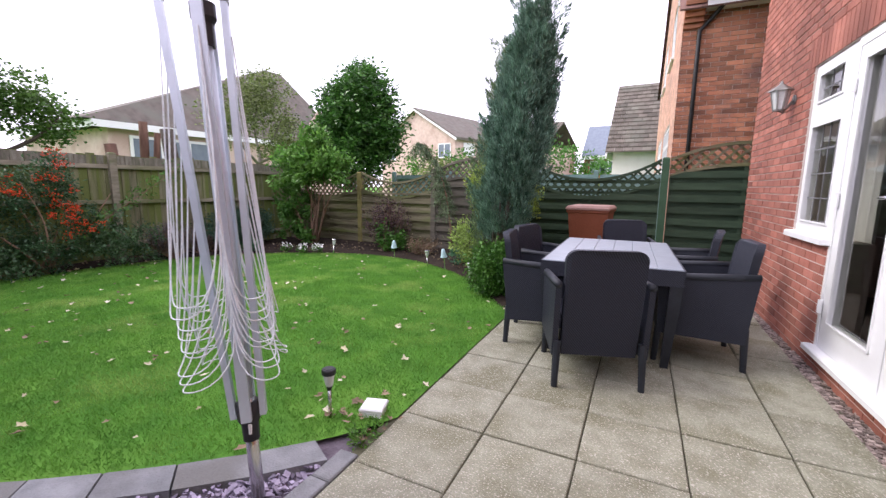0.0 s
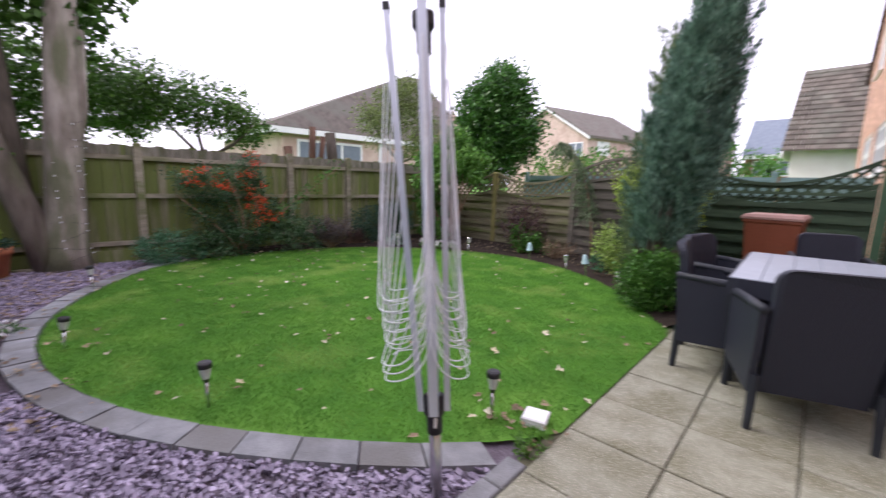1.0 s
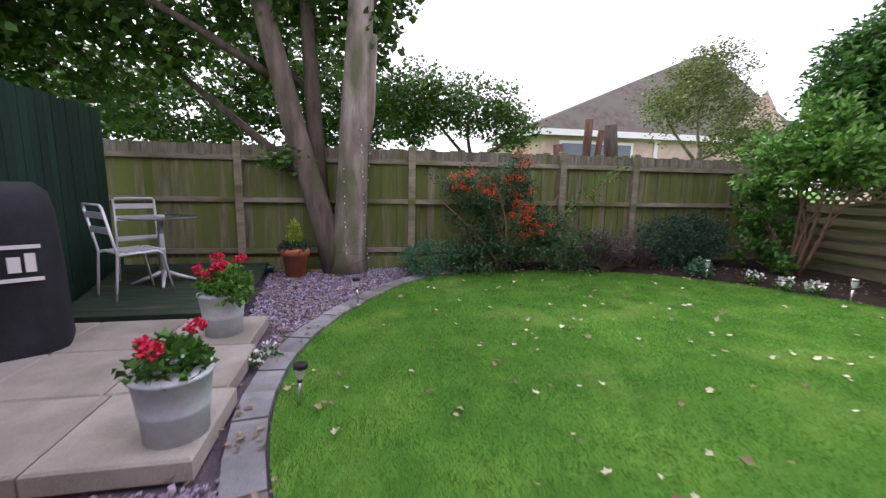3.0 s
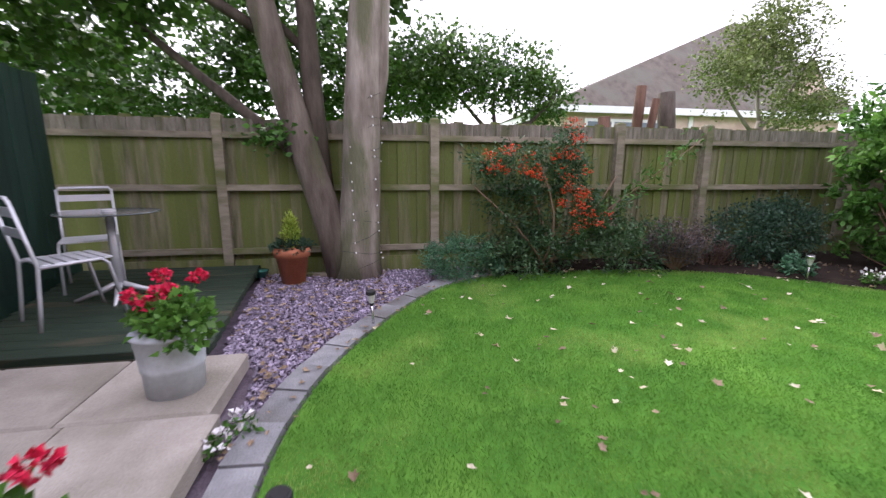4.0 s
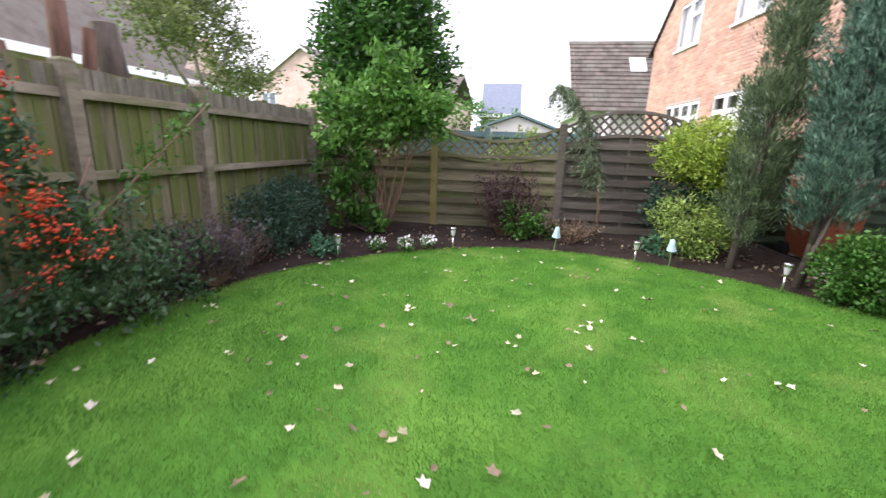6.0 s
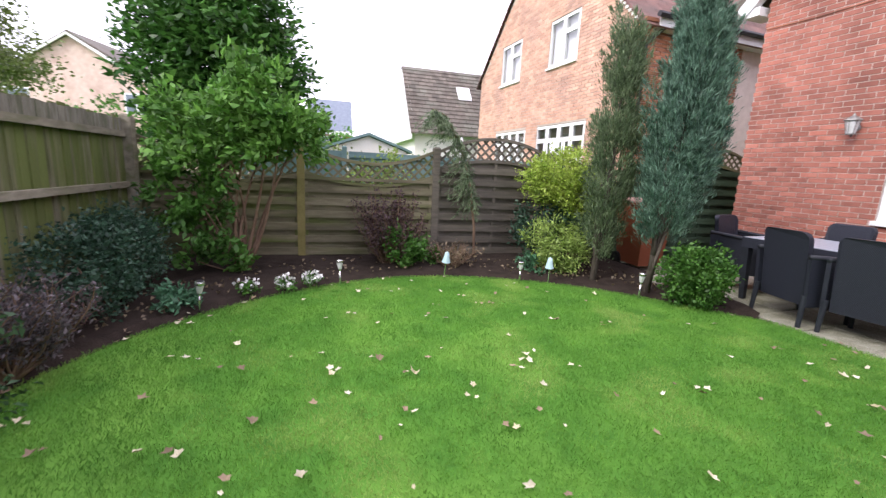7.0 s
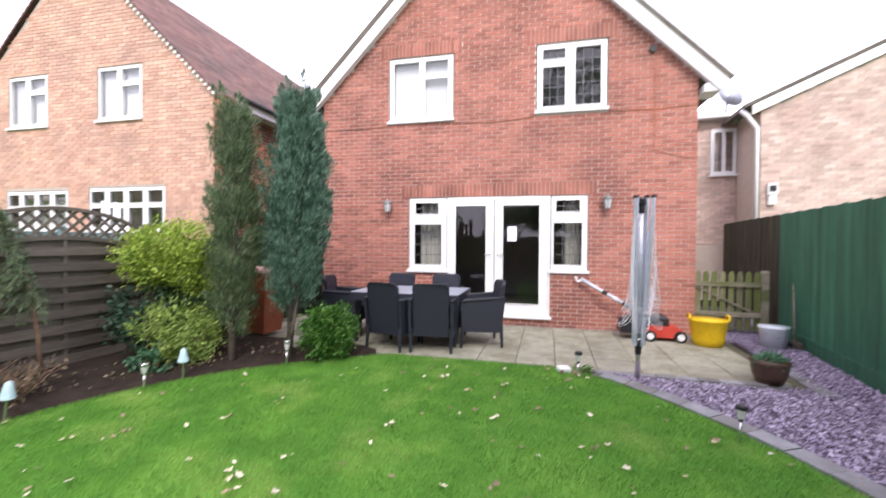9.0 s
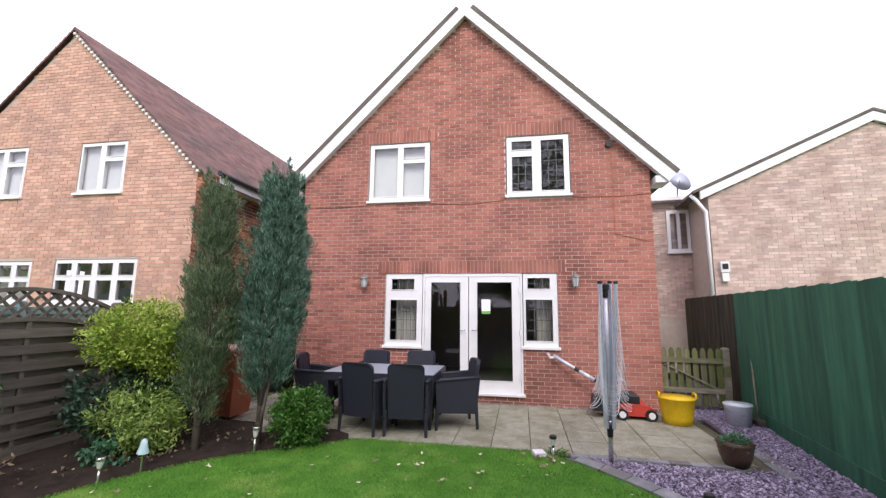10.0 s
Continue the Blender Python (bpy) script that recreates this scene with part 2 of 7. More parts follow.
# ---- mesh helpers ----
class Mesh:
    """Vertices and faces gathered piece by piece, then made into one mesh."""

    def __init__(self):
        self.v, self.f = [], []

    def poly(self, pts):
        k = len(self.v)
        self.v += [tuple(p) for p in pts]
        self.f.append(tuple(range(k, k + len(pts))))

    def box(self, x0, x1, y0, y1, z0, z1, m=None):
        k = len(self.v)
        pts = [(x, y, z) for z in (z0, z1) for x, y in ((x0, y0), (x1, y0), (x1, y1), (x0, y1))]
        self.v += [tuple(m @ Vector(p)) for p in pts] if m is not None else pts
        for q in ((3, 2, 1, 0), (4, 5, 6, 7), (0, 1, 5, 4), (1, 2, 6, 5), (2, 3, 7, 6), (3, 0, 4, 7)):
            self.f.append(tuple(k + i for i in q))

    def slab(self, x0, x1, y0, y1, z0, z1, b=0.006, m=None):
        """A box whose top edges are worn back by b."""
        k = len(self.v)
        pts = [(x, y, z0) for x, y in ((x0, y0), (x1, y0), (x1, y1), (x0, y1))]
        pts += [(x, y, z1 - b) for x, y in ((x0, y0), (x1, y0), (x1, y1), (x0, y1))]
        pts += [(x, y, z1) for x, y in ((x0 + b, y0 + b), (x1 - b, y0 + b), (x1 - b, y1 - b), (x0 + b, y1 - b))]
        self.v += [tuple(m @ Vector(p)) for p in pts] if m is not None else pts
        self.f += [(k + 3, k + 2, k + 1, k), (k + 8, k + 9, k + 10, k + 11)]
        for r in (0, 4):
            for i in range(4):
                j = (i + 1) % 4
                self.f.append((k + r + i, k + r + j, k + r + 4 + j, k + r + 4 + i))

    def tube(self, pts, radii, n=8, caps=True):
        """A round tube along a line of points."""
        pts = [Vector(p) for p in pts]
        if not hasattr(radii, "__len__"):
            radii = [radii] * len(pts)
        k, side = len(self.v), None
        for i, p in enumerate(pts):
            d = (pts[min(i + 1, len(pts) - 1)] - pts[max(i - 1, 0)]).normalized()
            if side is None:
                side = d.orthogonal().normalized()
            side = (side - d * side.dot(d)).normalized()
            up = d.cross(side)
            for j in range(n):
                a = 2 * math.pi * j / n
                self.v.append(tuple(p + radii[i] * (math.cos(a) * side + math.sin(a) * up)))
        for i in range(len(pts) - 1):
            for j in range(n):
                l = (j + 1) % n
                self.f.append((k + i * n + j, k + i * n + l, k + (i + 1) * n + l, k + (i + 1) * n + j))
        if caps:
            self.f.append(tuple(k + j for j in reversed(range(n))))
            self.f.append(tuple(k + (len(pts) - 1) * n + j for j in range(n)))

    def lathe(self, profile, n=24, at=(0, 0, 0)):
        """A turned shape from (radius, height) pairs."""
        self.tube([(at[0], at[1], at[2] + z + 1e-5 * i) for i, (r, z) in enumerate(profile)], [max(r, 1e-4) for r, z in profile], n, caps=False)

    def prism(self, outline, d, axis="z", at=0.0):
        """A flat outline given thickness d along an axis."""
        k, n = len(self.v), len(outline)
        for h in (at, at + d):
            for p, q in outline:
                self.v.append({"z": (p, q, h), "x": (h, p, q), "y": (p, h, q)}[axis])
        self.f += [tuple(k + i for i in reversed(range(n))), tuple(k + n + i for i in range(n))]
        for i in range(n):
            j = (i + 1) % n
            self.f.append((k + i, k + j, k + n + j, k + n + i))

    def data(self, name, mat, smooth=False):
        me = bpy.data.meshes.new(name)
        me.from_pydata(self.v, [], self.f)
        me.materials.append(mat)
        if smooth:
            me.polygons.foreach_set("use_smooth", [True] * len(me.polygons))
        me.update()
        return me


def welded(me):
    """Joins the touching corners of a mesh."""
    bm = bmesh.new()
    bm.from_mesh(me)
    bmesh.ops.remove_doubles(bm, verts=bm.verts, dist=0.0005)
    bm.to_mesh(me)
    bm.free()


def part(name, mesh, mat, parent=None, label="", smooth=False):
    ob = new(name, mesh.data(name, mat, smooth))
    ob.parent = parent
    return tagged(ob, label)


def thing(name, label, category, m=None, group=""):
    ob = new(name)
    ob.empty_display_size = 0.1
    if m is not None:
        ob.matrix_world = m
    return tagged(ob, label, category, group)


def structure(name, mesh, mat, label, category="", smooth=False):
    return tagged(new(name, mesh.data(name, mat, smooth)), label, category, kind="structure")


def leaf_mesh(name, mat, pts, dirs, length, width, fold=0.25, seed=0):
    """Many small folded leaves: pts (n,3) bases, dirs (n,3) growing directions."""
    rng = np.random.default_rng(seed)
    pts, dirs = np.asarray(pts, float), np.asarray(dirs, float)
    n = len(pts)
    dirs = dirs / (np.linalg.norm(dirs, axis=1, keepdims=True) + 1e-9)
    side = np.cross(dirs, rng.normal(size=(n, 3)))
    side /= np.linalg.norm(side, axis=1, keepdims=True) + 1e-9
    up = np.cross(side, dirs)
    s = rng.uniform(0.65, 1.3, (n, 1))
    l, w = length * s, width * s
    mid = pts + dirs * l * 0.45 + up * l * fold * 0.3
    v = np.stack([pts, mid + side * w * 0.5 + up * w * fold, pts + dirs * l, mid - side * w * 0.5 + up * w * fold], 1).reshape(-1, 3)
    me = bpy.data.meshes.new(name)
    me.vertices.add(4 * n)
    me.vertices.foreach_set("co", v.ravel())
    me.loops.add(4 * n)
    me.loops.foreach_set("vertex_index", np.arange(4 * n, dtype=np.int32))
    me.polygons.add(n)
    me.polygons.foreach_set("loop_start", np.arange(0, 4 * n, 4, dtype=np.int32))
    me.update(calc_edges=True)
    me.materials.append(mat)
    return me


def blob_points(blobs, n, seed, shell=0.6, rough=0.3):
    """Points and outward directions in lumpy ellipsoids (cx, cy, cz, rx, ry, rz)."""
    rng = np.random.default_rng(seed)
    b = np.asarray(blobs, float)
    vol = (b[:, 3] * b[:, 4] * b[:, 5]) ** 0.75
    which = rng.choice(len(b), n, p=vol / vol.sum())
    d = rng.normal(size=(n, 3))
    d /= np.linalg.norm(d, axis=1, keepdims=True)
    lump = 1 + rough * np.sin(d[:, 0] * 5 + which * 1.7) * np.sin(d[:, 1] * 6 + which) * np.cos(d[:, 2] * 5 + which * 2.3)
    r = (shell + (1 - shell) * rng.random(n) ** 0.6) * lump
    p = b[which, :3] + d * b[which, 3:] * r[:, None]
    return p, d + rng.normal(scale=0.7, size=(n, 3)) + np.array([0, 0, 0.15])


def limb(a, b, bow=0.1, seed=0, steps=5):
    """A slightly wandering line between two points."""
    rng = random.Random(seed)
    a, b = Vector(a), Vector(b)
    w = Vector((rng.uniform(-1, 1), rng.uniform(-1, 1), rng.uniform(-0.4, 0.4))) * bow
    return [a.lerp(b, i / steps) + w * math.sin(math.pi * i / steps) for i in range(steps + 1)]


# ---- ground ----
LC = (-4.2, 3.75)


def lawn_radius(a):
    r = 3.1 + 0.34 * math.exp(-((a + 0.22) / 0.42) ** 2) + 0.25 * math.exp(-((a + 2.62) / 0.3) ** 2) + 0.12 * math.exp(-((a - 1.65) / 0.4) ** 2) + 0.16 * math.exp(-((a - 0.32) / 0.16) ** 2)
    return min(r, 3.186 / (math.cos(a) + 0.0647 * math.sin(a))) if math.cos(a) > 0.2 else r


def lawn_point(a, extra=0.0):
    r = lawn_radius(a) + extra
    return LC[0] + r * math.cos(a), LC[1] + r * math.sin(a)


m = Mesh()
m.poly([(-400, -400, -0.06), (400, -400, -0.06), (400, 400, -0.06), (-400, 400, -0.06)])
structure("ground", m, SOIL, "dark bare garden soil under beds and gravel", "ground")
m = Mesh()
m.poly([(400, 400, -0.05), (-400, 400, -0.05), (-400, 8.4, -0.05), (400, 8.4, -0.05)])
m.poly([(-8.3, 8.4, -0.05), (-400, 8.4, -0.05), (-400, -400, -0.05), (-8.3, -400, -0.05)])
m.poly([(-8.3, -3.6, -0.05), (-8.3, -400, -0.05), (400, -400, -0.05), (400, -3.6, -0.05)])
structure("ground_beyond", m, LAWN, "grass of the gardens beyond the fences", "ground")
m = Mesh()
m.poly([(*lawn_point(2 * math.pi * i / 120 - math.pi), -0.007) for i in range(120)])
structure("lawn", m, LAWN, "round mown lawn of bright green turf", "lawn")
# flower bed, a low bank of soil round the far half of the lawn
m = Mesh()
N = 72
for i in range(N):
    a0, a1 = 0.4 + 3.0 * i / N, 0.4 + 3.0 * (i + 1) / N
    for e0, z0, e1, z1 in ((0.0, -0.02, 0.12, 0.035), (0.12, 0.035, 0.7, 0.07), (0.7, 0.07, 4.5, 0.06)):
        q = []
        for a, e, z in ((a0, e0, z0), (a0, e1, z1), (a1, e1, z1), (a1, e0, z0)):
            x, y = lawn_point(a, e)
            q.append((min(max(x, -7.85), -1.02), min(y, 8.1), z + 0.02 * noise.noise((x * 4, y * 4, 0))))
        m.poly(q)
structure("flower_bed", m, SOIL, "dark soil bed round the back of the lawn", "flower bed")

# grass blades
rng = np.random.default_rng(3)
n = 340000
a = rng.uniform(-math.pi, math.pi, n)
rad = np.array([lawn_radius(x) for x in np.linspace(-math.pi, math.pi, 721)])
r = np.interp(a, np.linspace(-math.pi, math.pi, 721), rad) * np.sqrt(rng.random(n)) + rng.normal(scale=0.012, size=n)
p = np.stack([LC[0] + r * np.cos(a), LC[1] + r * np.sin(a), np.zeros(n)], 1)
d = np.stack([rng.normal(scale=0.6, size=n), rng.normal(scale=0.6, size=n), np.ones(n)], 1)
tagged(new("grass", leaf_mesh("grass", BLADE, p, d, 0.025, 0.0042, seed=4)), "short bright green mown grass of the lawn", "grass", kind="stuff")

# ---- camera-side patio base ----
m = Mesh()
GRID = pose(0.0, 3.3, 0, 0, 0, 3.7)      # the paving runs a little askew to the garden
m.box(-1.03, 1.43, -3.05, 4.6, -0.05, -0.018, GRID)
structure("patio", m, JOINT, "patio bed of dark grit between the concrete slabs", "patio")

# ---- our house ----
WX, YL, YR = 1.29, 7.52, 0.53          # rear wall plane and its two corners
EAVE, APEX, YM = 4.36, 7.88, 4.03
OPEN = [(4.86, 5.64, 0.93, 2.37), (2.93, 4.86, 0.09, 2.37), (2.27, 2.93, 0.97, 2.37),
        (4.75, 6.08, 3.86, 5.14), (1.96, 3.21, 3.88, 5.14)]


def gable_top(y, yl, yr, eave, apex):
    half = (yl - yr) / 2
    return eave + (apex - eave) * max(0.0, 1 - abs(y - (yl + yr) / 2) / half)


def brick_field(y0, y1, top, holes, pitch=(0.225, 0.075), seed=1, z0=0.0, poke=0.02):
    """Rectangles (a0, a1, z0, z1) of a running-bond wall, cut round holes; top(y) gives the wall's height."""
    rng, out, row, z = random.Random(seed), [], 0, z0
    hi = max(top(y0 + (y1 - y0) * i / 40) for i in range(41))
    while z < hi:
        za, zb = z + 0.006, z + pitch[1] - 0.006
        spans, y = [], y0 - (pitch[0] / 2 if row % 2 else 0)
        while y < y1:
            a, b = max(y + 0.006, y0), min(y + pitch[0] - 0.006, y1)
            if b - a > 0.02:
                spans.append((a, b))
            y += pitch[0]
        for a, b in spans:
            if top((a + b) / 2) < zb + poke:
                continue
            pieces = [(a, b)]
            for h0, h1, hz0, hz1 in holes:
                if zb > hz0 and za < hz1:
                    nxt = []
                    for p, q in pieces:
                        if q <= h0 or p >= h1:
                            nxt.append((p, q))
                        else:
                            if p < h0 - 0.02:
                                nxt.append((p, h0 - 0.003))
                            if q > h1 + 0.02:
                                nxt.append((h1 + 0.003, q))
                    pieces = nxt
            out += [(p, q, za, zb) for p, q in pieces]
        z += pitch[1]
        row += 1
    return out


def wall_strips(y0, y1, top, holes, x, thick, step=0.07, axis="x"):
    """A solid wall with real openings, up to a sloping top, as upright strips between the holes' edges."""
    m = Mesh()
    cuts = sorted({y0, y1, (y0 + y1) / 2, *[h for o in holes for h in o[:2] if y0 < h < y1]})
    for a, b in zip(cuts, cuts[1:]):
        cols = sorted([(h[2], h[3]) for h in holes if h[0] <= a + 1e-6 and h[1] >= b - 1e-6])
        z, runs = -0.2, []
        for lo, hi in cols:
            if lo > z:
                runs.append((z, lo))
            z = hi
        for lo, hi in runs:
            m.prism([(a, lo), (b, lo), (b, hi), (a, hi)], thick, axis, x)
        m.prism([(a, z), (b, z), (b, top(b)), (a, top(a))], thick, axis, x)
    return m


top_own = lambda y: gable_top(y, YL, YR, EAVE, APEX)
# the houses stand a little askew to the garden
SKEW = Matrix.Translation((0, 3.3, 0)) @ Matrix.Rotation(radians(4.5), 4, "Z") @ Matrix.Translation((0, -3.3, 0))
HOUSE = SKEW @ Matrix.Translation((0.199, 0.034, 0.04)) @ Matrix.Scale(0.9657, 4)
house = thing("house", "red brick gabled house with white upvc windows and patio doors", "house", HOUSE)
wall = part("wall", wall_strips(YR + 0.012, YL - 0.012, top_own, OPEN, WX + 0.007, 0.265), MORTAR, house, "mortar of the red brick rear wall")
welded(wall.data)
m = Mesh()
m.box(WX + 0.012, 9.0, YL - 0.25, YL - 0.012, -0.2, EAVE)
m.box(WX + 0.272, 9.0, YR + 0.012, YR + 0.25, -0.2, EAVE)
m.box(9.0, 9.2, YR, 3.0, -0.05, EAVE)
m.box(9.0, 9.2, 4.6, YL, -0.05, EAVE)
m.box(9.0, 9.2, 3.0, 4.6, 2.4, EAVE)
part("side_wall", m, MORTAR, house)
# rooms behind the openings, their indoor dimness painted into the beige
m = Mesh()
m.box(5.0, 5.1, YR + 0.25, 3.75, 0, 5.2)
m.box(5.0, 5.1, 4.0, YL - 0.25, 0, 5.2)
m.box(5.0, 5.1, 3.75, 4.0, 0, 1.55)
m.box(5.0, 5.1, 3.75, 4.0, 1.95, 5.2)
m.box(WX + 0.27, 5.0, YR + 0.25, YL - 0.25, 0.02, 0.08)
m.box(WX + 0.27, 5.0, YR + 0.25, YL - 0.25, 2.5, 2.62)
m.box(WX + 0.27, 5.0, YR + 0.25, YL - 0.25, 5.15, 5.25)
part("room_lining", m, ROOM, house, "beige room walls floor and ceiling, dimness put into the colour")
# roof: two slopes with an overhang, white bargeboards
half, rise = (YL - YR) / 2, APEX - EAVE
ux, uz = half / math.hypot(half, rise), rise / math.hypot(half, rise)
for sgn in (1, -1):
    m = Mesh()
    e = 0.3
    ya, za = YM + sgn * (half + e), EAVE - e * rise / half
    n_ = Vector((0, sgn * uz, ux))
    for x0, x1, t0, t1 in ((WX - 0.16, 9.4, 0.17, 0.26),):
        q = [(ya, za), (YM, APEX)]
        k = [Vector((0, y, z)) + n_ * t for t in (t0, t1) for y, z in q]
        m.prism([(k[0].y, k[0].z), (k[1].y, k[1].z), (k[3].y, k[3].z), (k[2].y, k[2].z)], x1 - x0, "x", x0)
    part("roof", m, TILE, house, "dark grey-brown tiled roof slope")
    m = Mesh()
    k = [Vector((0, y, z)) + n_ * t for t in (-0.03, 0.19) for y, z in ((ya, za), (YM, APEX))]
    m.prism([(k[0].y, k[0].z), (k[1].y, k[1].z), (k[3].y, k[3].z), (k[2].y, k[2].z)], 0.03, "x", WX - 0.15)
    part("bargeboard", m, UPVC, house, "white bargeboard under the verge")
    m = Mesh()
    k = [Vector((0, y, z)) + n_ * t for t in (-0.012, 0.0) for y, z in ((ya, za), (YM, APEX))]
    m.prism([(k[0].y, k[0].z), (k[1].y, k[1].z), (k[3].y, k[3].z), (k[2].y, k[2].z)], 0.13, "x", WX - 0.12)
    part("soffit", m, UPVC, house, "white soffit board")
    m = Mesh()
    yb = YM + sgn * (half + 0.06)
    m.box(WX - 0.117, WX + 0.3, min(yb, ya), max(yb, ya), za - 0.03, za + 0.1)
    part("eaves_box", m, UPVC, house, "white boxed eave end")


def window(y0, y1, z0, z1, splits, house, sill=True, x=WX, lead=True, bar=0.055, sub=0.04):
    """A white framed window: splits are pane rectangles (y0, y1, z0, z1) inside the frame."""
    w = new("window")
    w.parent = house
    m = Mesh()
    xs, xe = x + 0.02, x + 0.09
    cy = sorted({y0, y1, *[v for s in splits for v in s[:2]]})
    cz = sorted({z0, z1, *[v for s in splits for v in s[2:]]})
    for a, b in zip(cy, cy[1:]):
        for c, d in zip(cz, cz[1:]):
            if not any(s[0] <= a + 1e-6 and s[1] >= b - 1e-6 and s[2] <= c + 1e-6 and s[3] >= d - 1e-6 for s in splits):
                m.box(xs, xe, a, b, c, d)
    part("window_frame", m, UPVC, w, "white upvc frame")
    for a, b, c, d in splits:
        g = Mesh()
        g.poly([(x + 0.05, a, c), (x + 0.05, a, d), (x + 0.05, b, d), (x + 0.05, b, c)])
        pane = part("pane", g, GLASS, w)
        pane.visible_shadow = False
        s = Mesh()
        for i0, i1, j0, j1 in ((a, a + 0.014, c, d), (b - 0.014, b, c, d), (a + 0.014, b - 0.014, c, c + 0.014), (a + 0.014, b - 0.014, d - 0.014, d)):
            s.box(x + 0.008, x + 0.02, i0, i1, j0, j1)
        part("glazing_bead", s, UPVC, w)
        if lead:
            l = Mesh()
            ny, nz = max(2, round((b - a) / 0.15)), max(2, round((d - c) / 0.2))
            for i in range(1, ny):
                yy = a + (b - a) * i / ny
                l = Mesh()
                l.box(x + 0.045, x + 0.049, yy - 0.005, yy + 0.005, c, d)
                part("lead_strip", l, LEAD, w)
            for i in range(1, nz):
                zz = c + (d - c) * i / nz
                l = Mesh()
                l.box(x + 0.046, x + 0.0495, a, b, zz - 0.005, zz + 0.005)
                part("lead_strip", l, LEAD, w)
    if sill:
        s = Mesh()
        s.slab(x - 0.055, x + 0.03, y0 - 0.035, y1 + 0.035, z0 - 0.04, z0 + 0.012, 0.01)
        part("window_sill", s, UPVC, w, "white projecting sill")
    return w


# patio window group: sidelights and doors
window(4.88, 5.63, 0.95, 2.36, [(5.03, 5.52, 2.04, 2.28), (4.97, 5.54, 1.05, 1.86)], house)
window(2.28, 2.91, 0.99, 2.36, [(2.4, 2.84, 2.06, 2.29), (2.36, 2.88, 1.09, 1.88)], house)
window(4.77, 6.06, 3.88, 5.12, [(4.86, 5.34, 4.78, 5.05), (4.86, 5.34, 3.97, 4.7), (5.44, 5.98, 3.97, 5.05)], house, lead=False)
window(1.98, 3.19, 3.9, 5.12, [(2.68, 3.1, 4.84, 5.04), (2.68, 3.1, 3.98, 4.72), (2.07, 2.53, 3.98, 5.04)], house)


def patio_door(y0, y1, glass, hinge, house):
    dr = new("door")
    dr.parent = house
    tagged(dr, "white upvc glazed patio door, shut")
    a, b, c, d = glass
    m = Mesh()
    m.box(WX + 0.015, WX + 0.085, y0, a, 0.14, 2.3)
    m.box(WX + 0.015, WX + 0.085, b, y1, 0.14, 2.3)
    m.box(WX + 0.015, WX + 0.085, a, b, 0.14, c)
    m.box(WX + 0.015, WX + 0.085, a, b, d, 2.3)
    part("door_leaf", m, UPVC, dr)
    g = Mesh()
    g.poly([(WX + 0.045, a, c), (WX + 0.045, a, d), (WX + 0.045, b, d), (WX + 0.045, b, c)])
    part("pane", g, GLASS, dr).visible_shadow = False
    s = Mesh()
    for i0, i1, j0, j1 in ((a, a + 0.015, c, d), (b - 0.015, b, c, d), (a, b, c, c + 0.015), (a, b, d - 0.015, d)):
        s.box(WX + 0.004, WX + 0.015, i0, i1, j0, j1)
    part("glazing_bead", s, UPVC, dr)
    h = Mesh()
    yh = y0 + 0.06 if hinge > 0 else y1 - 0.06
    h.box(WX - 0.004, WX + 0.014, yh - 0.018, yh + 0.018, 1.12, 1.36)
    part("handle_plate", h, UPVC, dr)
    h = Mesh()
    h.tube([(WX - 0.004, yh, 1.28), (WX - 0.045, yh, 1.28), (WX - 0.05, yh + 0.1 * hinge, 1.275)], 0.011, 8)
    part("handle", h, CHROME, dr, "steel lever handle", smooth=True)
    for z in (0.45, 1.25, 2.05):
        h = Mesh()
        yy = y1 - 0.01 if hinge > 0 else y0 + 0.01
        h.tube([(WX - 0.006, yy, z - 0.05), (WX - 0.006, yy, z + 0.05)], 0.016, 8)
        part("hinge", h, UPVC, dr)


patio_door(3.96, 4.82, (4.1, 4.71, 0.34, 2.21), 1, house)
patio_door(2.97, 3.945, (3.11, 3.8, 0.34, 2.21), -1, house)
m = Mesh()
m.box(WX + 0.01, WX + 0.1, 2.93, 4.86, 2.305, 2.365)
m.box(WX + 0.01, WX + 0.1, 2.925, 2.965, 0.1, 2.305)
m.box(WX + 0.01, WX + 0.1, 4.825, 4.865, 0.1, 2.305)
part("door_frame", m, UPVC, house, "white upvc door frame")
m = Mesh()
m.slab(WX - 0.06, WX + 0.1, 2.9, 4.89, 0.092, 0.137, 0.01)
part("threshold", m, UPVC, house, "white door threshold sill")
# curtains and blinds behind the glass
def curtain(y0, y1, z0, z1, x, mat, name, label):
    m, k = Mesh(), 14
    ys = [y0 + (y1 - y0) * i / k for i in range(k + 1)]
    for i in range(k):
        xa, xb = x + 0.025 * math.sin(i * 1.9), x + 0.025 * math.sin((i + 1) * 1.9)
        m.poly([(xa, ys[i], z0), (xb, ys[i + 1], z0), (xb, ys[i + 1], z1), (xa, ys[i], z1)])
        m.poly([(xa + 0.01, ys[i], z1), (xb + 0.01, ys[i + 1], z1), (xb + 0.01, ys[i + 1], z0), (xa + 0.01, ys[i], z0)])
    ob = tagged(part(name, m, mat, None), label, "curtain" if name == "curtain" else "blind")
    ob.matrix_world = HOUSE
curtain(5.08, 5.5, 0.7, 2.45, WX + 0.33, CURTAIN, "curtain", "pale cream curtain hanging behind the side window")
curtain(2.34, 2.66, 0.7, 2.45, WX + 0.33, CURTAIN, "curtain", "pale cream curtain hanging behind the side window")
m = Mesh()
m.box(WX + 0.15, WX + 0.17, 4.8, 6.05, 3.9, 5.1)
tagged(part("roller_blind", m, BLIND, None), "white roller blind drawn behind the upper window", "blind").matrix_world = HOUSE
